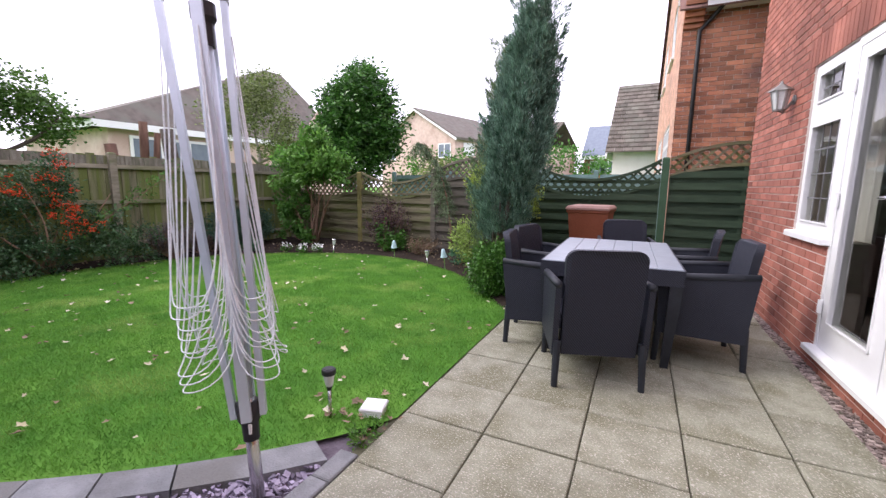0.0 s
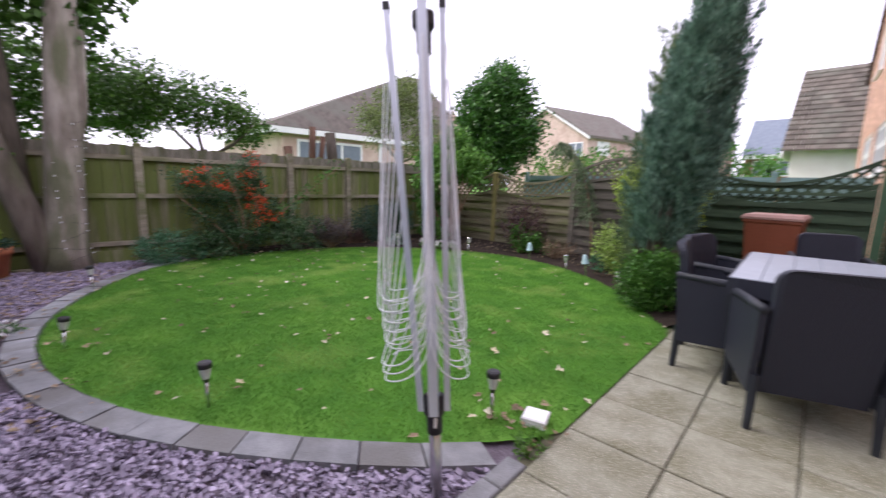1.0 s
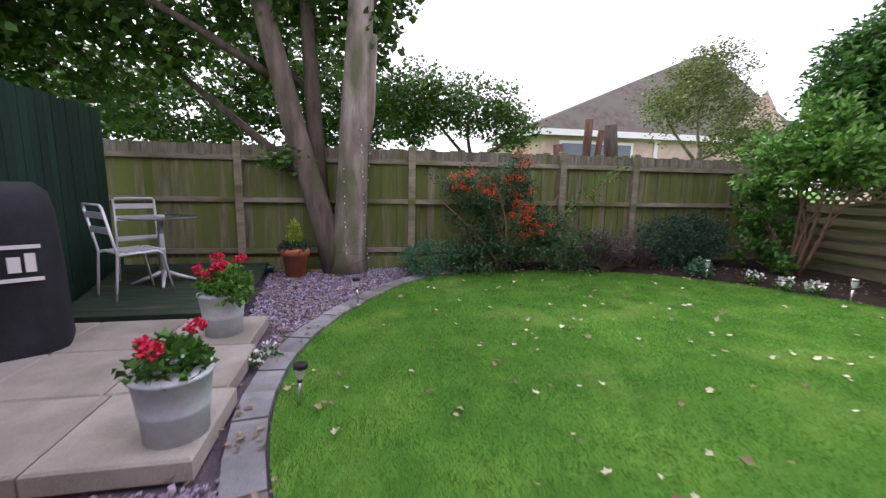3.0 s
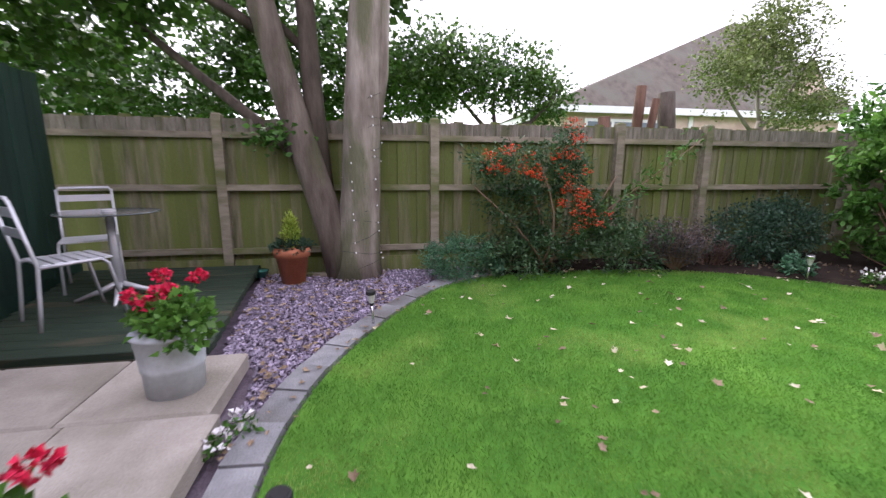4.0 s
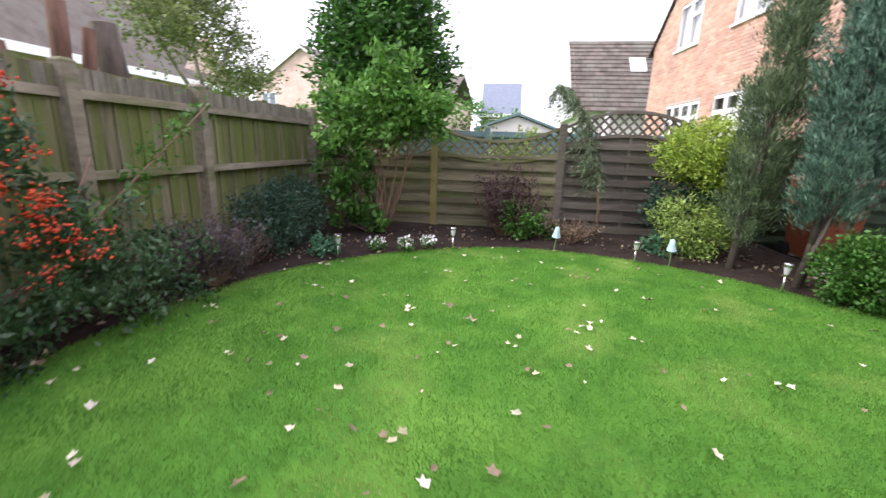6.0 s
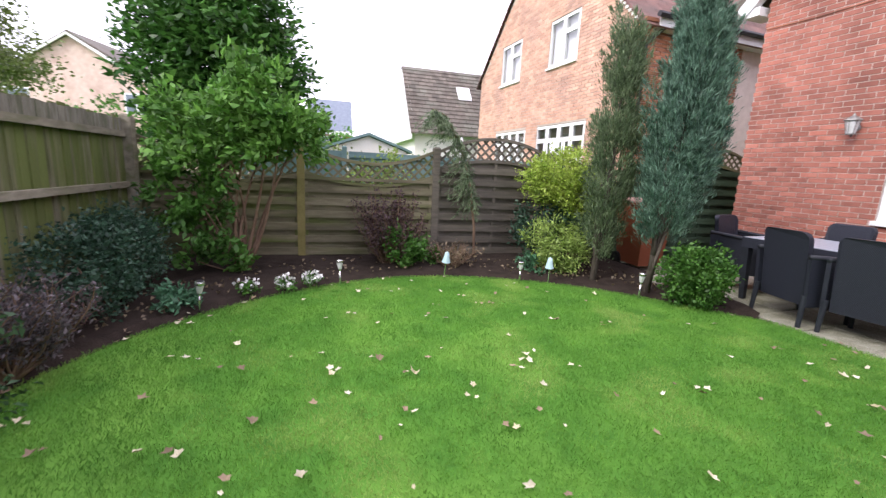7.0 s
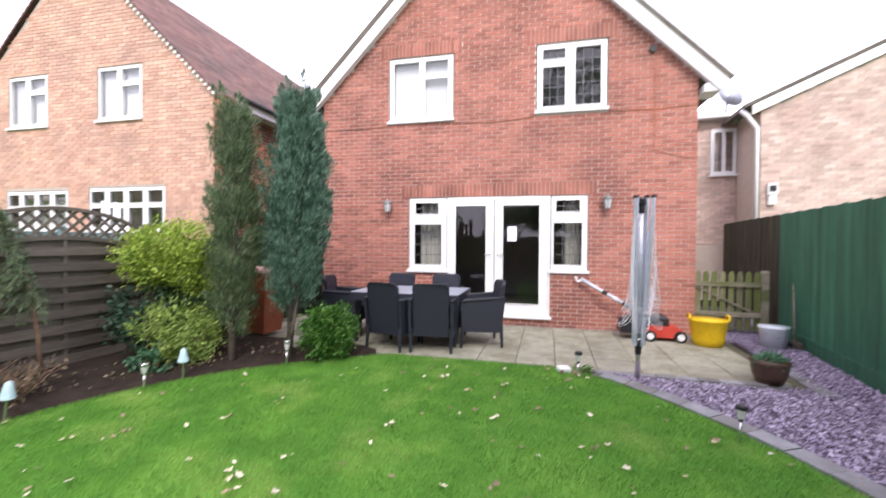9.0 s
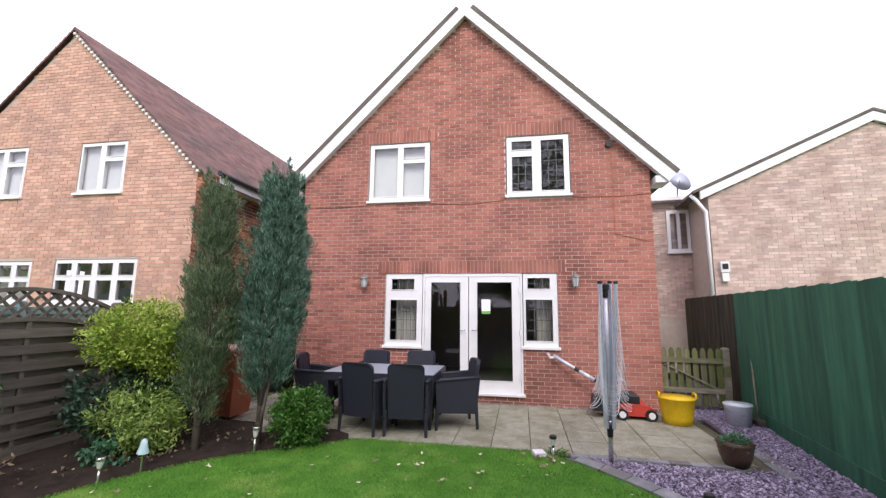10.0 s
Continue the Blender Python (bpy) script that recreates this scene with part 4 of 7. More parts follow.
def conifer(name, label, base, tip, radius, leaf, seed, plumes=260, per=110, bare=0.5):
    """A columnar conifer of upswept plumes round a thin trunk."""
    rng = np.random.default_rng(seed)
    t = thing(name, label, "tree")
    base, tip = np.array(base, float), np.array(tip, float)
    m = Mesh()
    m.tube([base + (tip - base) * np.array([min(1.0, z + 0.2 * math.sin(math.pi * z))] * 2 + [z]) for z in (0, 0.2, 0.4, 0.6, 0.8, 1.0)], [0.045, 0.04, 0.033, 0.026, 0.018, 0.008], 10)
    part("trunk", m, BARK_D, t, smooth=True)
    h = tip[2] - base[2]
    for k in range(4):
        m = Mesh()
        a = k * 1.7 + seed
        s = base + (tip - base) * (0.06 + 0.03 * k)
        e = base + (tip - base) * (0.4 + 0.08 * k) + radius * 0.5 * np.array([math.cos(a), math.sin(a), 0])
        m.tube(limb(s, e, 0.06, k), [0.028, 0.024, 0.02, 0.015, 0.01, 0.006], 7)
        part("branch", m, BARK_D, t, smooth=True)
    P, D = [], []
    axis = lambda z: base + (tip - base) * np.array([min(1.0, z + 0.2 * math.sin(math.pi * z))] * 2 + [z])
    for k in range(plumes):
        u = rng.random() ** 0.85
        z = bare / h + (1 - bare / h) * u
        prof = min(1.0, 0.5 + 1.1 * (z - bare / h)) * (1 - max(0, z - 0.46) / 0.6) ** 0.85
        a = rng.uniform(0, 2 * math.pi)
        rr = radius * prof * (0.45 + 0.55 * rng.random() ** 0.5) * (1 + 0.18 * math.sin(3 * a + 7 * z))
        c = axis(z) + np.array([rr * math.cos(a), rr * math.sin(a), 0])
        out = np.array([math.cos(a) * 0.42, math.sin(a) * 0.42, 1.0]) + rng.normal(scale=0.15, size=3)
        L = rng.uniform(0.2, 0.44)
        s = rng.random(per)
        w = 0.055 * np.sin(np.pi * (0.15 + 0.85 * s))
        q = c + out * (s * L)[:, None] + rng.normal(size=(per, 3)) * w[:, None]
        P.append(q)
        D.append(out + rng.normal(scale=0.32, size=(per, 3)))
    ob = new("crown", leaf_mesh("crown", leaf, np.concatenate(P), np.concatenate(D), 0.066, 0.0095, seed=seed))
    ob.parent = t
    return t


conifer("cypress_tree", "tall blue-green columnar conifer with upswept plumes", (-1.78, 5.92, 0), (-1.31, 6.11, 3.22), 0.36, L_BLUE, 11, 330, 270, 0.6)
conifer("cypress_tree", "slim dull green columnar conifer browning at the base", (-2.12, 6.47, 0), (-1.84, 6.68, 2.98), 0.23, L_CYP2, 12, 200, 170, 0.35)

# ---- garden shrubs ----
plant("round_shrub", "clipped round green shrub beside the patio", "shrub", [(0, 0, 0.29, 0.29, 0.29, 0.28), (0.05, -0.05, 0.35, 0.23, 0.23, 0.23)], L_BUSH, 7000, 0.045, 0.026, seed=21, shell=0.82, at=(-1.5, 5.55, 0.02))
plant("golden_conifer", "bright yellow-green bushy conifer by the fence", "shrub", [(-0.05, 0, 1.35, 0.5, 0.45, 0.33), (0.15, -0.1, 1.1, 0.42, 0.42, 0.3), (-0.25, 0.1, 1.25, 0.33, 0.33, 0.26)], L_YELLOW, 11000, 0.05, 0.022,
      [(limb((0.1, 0, 0), (0, 0, 1.2), 0.08, 3), 0.04, 0.015)], BARK_D, 22, 0.7, at=(-2.1, 7.3, 0))
plant("golden_shrub", "low feathery lime green shrub at the bed's edge", "shrub", [(0, 0, 0.42, 0.42, 0.36, 0.3), (0.15, -0.05, 0.3, 0.35, 0.3, 0.26)], L_LIME, 3800, 0.06, 0.018, seed=23, shell=0.55, at=(-2.45, 6.98, 0.03))
plant("under_shrub", "dark green leafy growth under the golden conifer", "shrub", [(0, 0, 0.55, 0.5, 0.35, 0.4), (0.3, -0.2, 0.75, 0.3, 0.3, 0.3)], L_DARK, 2600, 0.06, 0.03, seed=24, at=(-2.3, 7.45, 0.03))
st = [(limb((0.06 * math.cos(k), 0.06 * math.sin(k), 0), (-0.32 + 0.13 * k, 0.25 * math.sin(k * 2), 1.45 + 0.1 * math.cos(k)), 0.1, k), 0.024, 0.009) for k in range(8)]
plant("corner_bush", "large bright green leafy bush on bare brown stems", "bush", [(-0.1, 0, 1.75, 0.75, 0.6, 0.42), (0.5, -0.15, 1.6, 0.55, 0.5, 0.35), (-0.5, -0.1, 1.45, 0.38, 0.4, 0.36), (0.1, -0.1, 2.15, 0.4, 0.4, 0.28)], L_BRIGHT, 6400, 0.1, 0.05, st, TWIG, 25, 0.35, at=(-6.4, 7.25, 0.03))
plant("lower_growth", "dark leafy growth round the stems of the corner bush", "bush", [(-0.5, -0.05, 0.95, 0.38, 0.35, 0.55), (-0.25, -0.2, 0.7, 0.28, 0.28, 0.45), (-0.25, -0.25, 0.18, 0.35, 0.28, 0.16)], L_MID, 1700, 0.09, 0.045, seed=26, at=(-6.4, 7.2, 0.03))
plant("hebe_bush", "dense dark blue-green bush by the fence", "bush", [(0, -0.25, 0.4, 0.3, 0.42, 0.36), (0, 0.3, 0.45, 0.3, 0.42, 0.38)], L_DARK, 9500, 0.038, 0.021, seed=27, shell=0.7, at=(-7.25, 6.05, 0.02))
plant("blue_cushion_plant", "low grey-green feathery cushion plant", "plant", [(0, 0, 0.2, 0.24, 0.34, 0.2)], L_TEAL, 3600, 0.05, 0.012, seed=28, shell=0.7, at=(-7.22, 2.05, 0.03))
# firethorn with berries
fire = [(-0.05, -0.35, 0.75, 0.3, 0.5, 0.5), (0.0, 0.15, 1.1, 0.3, 0.35, 0.5), (0.1, 0.3, 0.45, 0.35, 0.75, 0.35), (0.0, -0.6, 1.25, 0.2, 0.45, 0.25), (0.1, -0.4, 0.25, 0.4, 0.65, 0.25), (0.12, 0.75, 0.62, 0.28, 0.4, 0.42), (0.2, 1.1, 0.3, 0.32, 0.4, 0.28)]
st = [(limb((0.05 * math.cos(k), 0.1 * math.sin(k * 2), 0), (0.1 * math.sin(k), -0.9 + 0.36 * k, 1.0 + 0.55 * math.sin(k * 1.3)), 0.15, k), 0.02, 0.006) for k in range(6)]
st.append((limb((0, 0.3, 0.4), (0.1, 1.85, 1.55), 0.1, 9), 0.012, 0.004))
ft = plant("firethorn_bush", "sprawling firethorn with dark leaves and orange-red berries", "bush", fire, L_FIRE, 10500, 0.055, 0.022, st, TWIG, 29, 0.3, at=(-7.35, 3.15, 0.02))
rng = np.random.default_rng(5)
c, _ = blob_points([(0.15, 0.2, 1.55, 0.16, 0.22, 0.28), (0.15, -0.55, 1.3, 0.15, 0.42, 0.16), (0.2, 0.25, 0.95, 0.15, 0.22, 0.35), (0.2, -0.2, 1.2, 0.15, 0.4, 0.2), (0.3, 0.4, 0.6, 0.12, 0.3, 0.15)], 62, 7, 0.3)
m = Mesh()
for q in c:
    for k in range(14):
        p = q + rng.normal(scale=(0.03, 0.04, 0.025))
        s = rng.uniform(0.008, 0.0135)
        i = len(m.v)
        m.v += [tuple(p + np.array(o) * s) for o in ((1, 0, 0), (0, 1, 0), (-1, 0, 0), (0, -1, 0), (0, 0, 1), (0, 0, -1))]
        m.f += [(i, i + 1, i + 4), (i + 1, i + 2, i + 4), (i + 2, i + 3, i + 4), (i + 3, i, i + 4), (i + 1, i, i + 5), (i + 2, i + 1, i + 5), (i + 3, i + 2, i + 5), (i, i + 3, i + 5)]
tagged(part("fruit", m, BERRY, ft, "clusters of orange-red berries"), kind="stuff")
sp, sd = [], []
for k in range(260):
    u = rng.random()
    sp.append((0.05 + rng.normal(scale=0.05), 0.3 + 1.55 * u + rng.normal(scale=0.04), 0.4 + 1.15 * u + rng.normal(scale=0.08)))
    sd.append(rng.normal(size=3) + np.array([0.3, 0.3, 0.5]))
ob = new("foliage", leaf_mesh("foliage", L_MID, sp, sd, 0.07, 0.025, seed=6))
ob.parent = ft
tagged(ob, kind="stuff")


def twiggy(name, label, at, h, spread, n, leaf, leaves, seed, mat=TWIG, ll=0.05, lw=0.02, lean=0.0):
    t = thing(name, label, "shrub", pose(*at))
    rng = np.random.default_rng(seed)
    P, D = [], []
    m = Mesh()
    for k in range(n):
        a, e = rng.uniform(0, 2 * math.pi), rng.uniform(0.3, 1.0)
        tip = (spread * e * math.cos(a) + lean, spread * 0.7 * e * math.sin(a), h * rng.uniform(0.55, 1.0) * (1.1 - 0.35 * e))
        pts = limb((0.05 * math.cos(a), 0.05 * math.sin(a), 0), tip, 0.12, seed * 31 + k)
        m.tube(pts, [0.008, 0.007, 0.006, 0.005, 0.004, 0.002], 5, caps=False)
        for q in range(leaves):
            u = rng.uniform(0.3, 1)
            i = min(int(u * 5), 4)
            p = pts[i].lerp(pts[i + 1], u * 5 - i)
            P.append(np.array(p) + rng.normal(scale=0.03, size=3))
            D.append(rng.normal(size=3) + np.array([0, 0, 0.3]))
    tagged(part("brush", m, mat, t, smooth=True), kind="stuff")
    if P:
        ob = new("foliage", leaf_mesh("foliage", leaf, P, D, ll, lw, seed=seed))
        ob.parent = t


twiggy("purple_shrub", "dark purple-brown weeping shrub by the slatted fence", (-4.65, 7.5, 0.03), 1.15, 0.55, 60, L_PURPLE, 55, 31)
plant("green_undergrowth", "small dark green plant below the purple shrub", "plant", [(0, 0, 0.3, 0.25, 0.2, 0.25)], L_MID, 900, 0.06, 0.03, seed=32, at=(-4.45, 7.35, 0.03))
twiggy("heath_shrub", "grey-purple twiggy shrub by the fence", (-7.2, 4.78, 0.02), 0.72, 0.5, 60, L_HEATH, 75, 33, ll=0.035, lw=0.014)
twiggy("brushwood_heap", "heap of dry cut brown stems in the bed", (-3.75, 7.35, 0.02), 0.4, 0.5, 45, L_BROWN, 10, 34)
twiggy("heather_clump", "purple-brown heather clump at the lawn's edge", (-7.25, 5.35, 0.02), 0.4, 0.35, 40, L_PURPLE, 45, 35, ll=0.03, lw=0.012)
# drooping conifer by the fence
t = thing("drooping_conifer", "thin leaning grey-green conifer with drooping tips", "tree", pose(-3.3, 7.75, 0.02))
m = Mesh()
pts = [(0.0, 0, 0), (-0.02, 0, 0.5), (-0.12, 0, 1.1), (-0.3, 0, 1.65), (-0.55, -0.05, 2.05), (-0.75, -0.08, 2.12)]
m.tube(pts, [0.022, 0.02, 0.016, 0.012, 0.008, 0.003], 7)
part("trunk", m, TWIG, t, smooth=True)
rng = np.random.default_rng(36)
P, D = [], []
for k in range(150):
    u = rng.uniform(0.32, 1.0) * 5
    i = min(int(u), 4)
    s = np.array(pts[i]) + (np.array(pts[i + 1]) - np.array(pts[i])) * (u - i)
    a = rng.uniform(0, 6.28)
    e = np.array([math.cos(a) * 0.26 - 0.05, math.sin(a) * 0.18, -0.12]) * rng.uniform(0.4, 1.1)
    for w in rng.random(34):
        P.append(s + e * w + np.array([0, 0, -0.16 * w * w]) + rng.normal(scale=0.012, size=3))
        D.append(e + np.array([0, 0, -0.15]) + rng.normal(scale=0.1, size=3))
ob = new("foliage", leaf_mesh("foliage", L_CYP2, P, D, 0.06, 0.01, seed=36))
ob.parent = t
STUMP = surface("red_brown_bark", (0.095, 0.052, 0.036), (0.17, 0.1, 0.07), 0.95, 6, 1.0, 30, stretch=(2, 2, 0.5))
# small bed plants and white flowers
for k, (a, e, s) in enumerate(((2.42, 0.2, 0.16), (1.55, 0.55, 0.2), (1.12, 0.42, 0.22), (1.02, 0.6, 0.16), (-2.75, 0.05, 0.1))):
    x, y = lawn_point(a, e)
    plant("bed_plant", "small low green leafy plant in the bed", "plant", [(0, 0, s * 0.5, s, s, s * 0.6)], L_TEAL if k % 2 == 0 else L_MID, 420, 0.06, 0.035, seed=40 + k, at=(x, y, 0.04), group="small bed plants")
for k, (x, y) in enumerate(((-6.17, 6.32), (-5.83, 6.42), (-5.59, 6.56))):
    t = plant("white_flowers", "small clump of white bedding flowers", "flower", [(0, 0, 0.05, 0.08, 0.08, 0.04)], L_MID, 160, 0.04, 0.02, seed=50 + k, at=(x, y, 0.04), group="white bedding flowers")
    p, d_ = blob_points([(0, 0, 0.09, 0.1, 0.1, 0.05)], 34 + 22 * k, 60 + k)
    ob = new("bloom", leaf_mesh("bloom", PETAL_W, p, d_, 0.036, 0.034, seed=k))
    ob.parent = t
    tagged(ob, kind="stuff")

# ---- trees ----
B = (-7.62, 0.91)
t = thing("twin_trunk_tree", "tall grey-barked tree forking low into leaning trunks", "tree")
m = Mesh()
m.tube([(B[0], B[1] + 0.02, -0.05), (B[0], B[1] + 0.04, 0.25), (B[0], B[1] + 0.1, 1.0), (B[0], B[1] + 0.14, 1.9), (B[0], B[1] + 0.22, 3.0), (B[0], B[1] + 0.35, 5.2)], [0.31, 0.25, 0.215, 0.195, 0.18, 0.125], 18)
part("trunk", m, BARK, t, smooth=True)
m = Mesh()
m.tube([(B[0] + 0.02, B[1] - 0.12, 0.0), (B[0], B[1] - 0.23, 0.5), (B[0], B[1] - 0.43, 1.2), (B[0], B[1] - 0.62, 1.9), (B[0], B[1] - 0.8, 2.7), (B[0] + 0.1, B[1] - 1.25, 4.6)], [0.2, 0.17, 0.155, 0.15, 0.14, 0.09], 16)
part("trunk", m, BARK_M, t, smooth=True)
m = Mesh()
m.tube([(B[0] - 0.1, B[1] - 0.3, 0.9), (B[0] - 0.1, B[1] - 0.38, 1.9), (B[0] - 0.15, B[1] - 0.42, 2.8), (B[0] - 0.2, B[1] - 0.5, 4.4)], [0.1, 0.11, 0.1, 0.07], 12)
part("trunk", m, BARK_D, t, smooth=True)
m = Mesh()
m.tube([(B[0] - 0.02, B[1] + 0.24, 1.5), (B[0], B[1] + 0.34, 2.2), (B[0], B[1] + 0.4, 3.2)], [0.07, 0.09, 0.07], 10)
part("trunk", m, BARK, t, smooth=True)
for k, (a, b, r) in enumerate((((B[0], B[1] - 0.5, 1.3), (-8.6, -2.4, 3.6), 0.07), ((B[0], B[1] - 0.9, 2.6), (-7.2, -2.6, 3.9), 0.06), ((B[0], B[1] + 0.2, 2.9), (-8.4, 1.9, 4.3), 0.05), ((B[0] - 0.1, B[1] - 0.4, 2.4), (-9.2, -0.9, 4.0), 0.05), ((B[0], B[1] - 1.3, 3.9), (-6.6, -2.0, 4.6), 0.04))):
    m = Mesh()
    pts = limb(a, b, 0.25, k + 60)
    m.tube(pts, [r, r * 0.9, r * 0.75, r * 0.6, r * 0.45, r * 0.25], 8)
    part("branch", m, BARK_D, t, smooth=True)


# fairy lights wound round the main trunk
t = thing("string_lights", "string of tiny white lights wound round the tree trunk", "lights")
pts = []
for i in range(121):
    z, a = 0.12 + 1.95 * i / 120, i * 0.62
    r = 0.3 - 0.06 * min(z, 1.0) - 0.02 * max(0, z - 1.0) + 0.012 - 0.04 * min(z * 2, 1)
    pts.append((B[0] + r * math.cos(a), B[1] + 0.03 + 0.075 * z + r * math.sin(a), z + 0.05 * math.sin(i * 0.9)))
m = Mesh()
m.tube(pts, 0.0022, 4, caps=False)
part("wire", m, BLACKP, t)
m = Mesh()
m.lathe([(0.0, -0.011), (0.007, -0.007), (0.009, 0.0), (0.007, 0.007), (0.0, 0.011)], 7)
bulb = m.data("bulb", BLIND)
for i in range(2, 120, 2):
    ob = new("bulb", bulb)
    ob.parent = t
    ob.matrix_basis = pose(pts[i][0] + 0.006 * math.cos(i * 0.62), pts[i][1] + 0.006 * math.sin(i * 0.62), pts[i][2])


def canopy(parent, blobs, leaf, n, length, width, seed, shell=0.2):
    rng = np.random.default_rng(seed)
    nc = n // 16
    c, d = blob_points(blobs, nc, seed, shell)
    w = rng.integers(0, nc, n)
    p = c[w] + rng.normal(scale=(0.13, 0.13, 0.07), size=(n, 3))
    ob = new("crown", leaf_mesh("crown", leaf, p, d[w] * 0.3 + rng.normal(size=(n, 3)) * (1, 1, 0.45), length, width, seed=seed))
    ob.parent = parent


canopy(t, [(-8.3, -1.6, 3.3, 0.9, 1.3, 0.7), (-7.6, -2.9, 3.6, 1.1, 1.1, 0.9), (-8.2, 0.2, 3.9, 0.9, 1.2, 0.8), (-7.3, -0.9, 4.4, 1.2, 1.4, 0.8), (-8.2, 1.3, 4.0, 0.6, 0.7, 0.75),
           (-8.8, -2.8, 2.7, 0.6, 1.1, 0.6), (-7.9, 1.2, 3.3, 0.35, 0.3, 0.5), (-6.6, -2.2, 4.7, 1.0, 1.2, 0.7), (-7.9, -3.6, 3.0, 0.8, 1.0, 0.9), (-6.6, -3.4, 3.4, 0.9, 1.0, 0.8)], L_TREE, 21000, 0.12, 0.1, 71)
canopy(t, [(-7.7, 0.6, 6.2, 1.8, 2.2, 1.2), (-8.0, 1.6, 7.4, 1.5, 1.6, 1.2), (-7.8, -0.8, 7.4, 1.8, 1.9, 1.4), (-7.9, 0.4, 8.7, 1.4, 1.6, 1.0)], L_TREE, 2200, 0.15, 0.12, 70)
canopy(t, [(-7.65, 0.1, 1.55, 0.12, 0.3, 0.14)], L_MID, 260, 0.07, 0.05, 72)
t = plant("fruit_tree", "rounded fruit tree beyond the back fence", "tree", [(0, 0, 2.5, 0.8, 1.0, 0.7), (0.2, -0.9, 2.7, 0.7, 0.9, 0.6), (0, 0.9, 2.35, 0.6, 0.6, 0.45)], L_TREE, 0, 0.07, 0.05,
          [(limb((0, 0, 0), (0, 0.1, 1.9), 0.1, 1), 0.12, 0.08), (limb((0, 0.1, 1.7), (0.1, 1.2, 2.7), 0.15, 2), 0.045, 0.015), (limb((0, 0.1, 1.7), (0, -1.0, 2.9), 0.15, 3), 0.045, 0.015), (limb((0, 0.1, 1.8), (0, 0.2, 3.1), 0.15, 4), 0.045, 0.012)], BARK_D, 73, at=(-10.2, 3.3, 0))
canopy(t, [(0, 0, 2.8, 0.8, 1.0, 0.65), (0.1, -1.1, 2.85, 0.7, 0.8, 0.7), (0, 0.9, 2.5, 0.6, 0.55, 0.5)], L_TREE, 9000, 0.075, 0.06, 74, 0.3)
t = plant("back_tree", "leafy garden tree beyond the back fence", "tree", [(0, 0, 2, 1, 1, 1)], L_TREE, 0, 0.07, 0.05, [(limb((0, 0, 0), (0, 0.1, 2.6), 0.1, 1), 0.1, 0.06)], BARK_D, 75, at=(-11.5, 0.2, 0))
canopy(t, [(0, 0, 2.9, 1.3, 2.0, 1.0), (0, 1.6, 2.7, 1.0, 1.0, 0.8), (0.5, -2.5, 2.5, 1.2, 1.6, 0.9), (0, -0.8, 3.9, 1.2, 1.5, 0.8), (0.3, -4.6, 2.8, 1.2, 1.5, 1.2)], L_TREE, 20000, 0.11, 0.09, 76, 0.3)
t = plant("airy_tree", "thin airy olive-green tree beyond the fence", "tree", [(0, 0, 2, 1, 1, 1)], L_OLIVE, 0, 0.07, 0.05,
          [(limb((0, 0, 0), (0, 0.2, 2.2), 0.15, 1), 0.11, 0.07), (limb((0, 0.1, 1.9), (0, 1.6, 3.0), 0.2, 2), 0.04, 0.012), (limb((0, 0.1, 1.9), (0.2, -1.2, 3.2), 0.2, 3), 0.04, 0.012), (limb((0, 0.2, 2.1), (0, 0.4, 4.0), 0.2, 4), 0.04, 0.01), (limb((0, 0.2, 2.0), (0.3, 1.0, 3.8), 0.2, 5), 0.03, 0.01)], BARK, 77, at=(-10.2, 8.7, 0))
canopy(t, [(0, 0.3, 3.5, 0.7, 1.1, 0.75), (0, 1.3, 2.8, 0.7, 0.8, 0.6), (0.2, -0.8, 3.0, 0.6, 0.7, 0.6), (0.4, 0.6, 2.3, 0.5, 0.9, 0.4), (0, 0.5, 4.1, 0.4, 0.6, 0.5), (0.1, -0.3, 3.8, 0.4, 0.5, 0.4)], L_OLIVE, 11000, 0.07, 0.045, 78, 0.2)
t = plant("laurel_tree", "dense glossy evergreen laurel beyond the side fence", "tree", [(0, 0, 2, 1, 1, 1)], L_LAUREL, 0, 0.07, 0.05, [(limb((0, 0, 0), (0, 0.1, 2.6), 0.1, 1), 0.12, 0.06)], BARK_D, 79, at=(-7.0, 9.5, 0))
canopy(t, [(0, 0, 3.0, 1.05, 0.9, 0.9), (0.3, -0.15, 3.5, 0.75, 0.75, 0.7), (-0.45, 0.1, 3.4, 0.75, 0.75, 0.65), (0.6, -0.1, 2.6, 0.7, 0.65, 0.75), (-0.65, 0.0, 2.6, 0.7, 0.7, 0.75), (0.1, -0.2, 2.1, 0.95, 0.6, 0.8), (0.0, 0.1, 4.05, 0.42, 0.42, 0.45), (-0.4, 0, 1.8, 0.7, 0.5, 0.6)], L_LAUREL, 20000, 0.13, 0.055, 80, 0.55)
for k, (y, h, r) in enumerate(((4.75, 2.02, 0.1), (5.2, 2.5, 0.08), (5.72, 2.4, 0.13), (5.4, 2.3, 0.06))):
    t = thing("tree_stump", "sawn-off bare brown tree trunk beyond the fence", "tree stump", pose(-9.0, y, 0), "sawn tree trunks")
    m = Mesh()
    m.tube(limb((0, 0, 0), (0.05 * k, 0.12 * (k % 2), h), 0.08, k), [r * 1.2, r * 1.1, r * 1.05, r, r, r * 0.95], 12)
    part("trunk", m, BARK_D if k == 2 else STUMP, t, smooth=True)
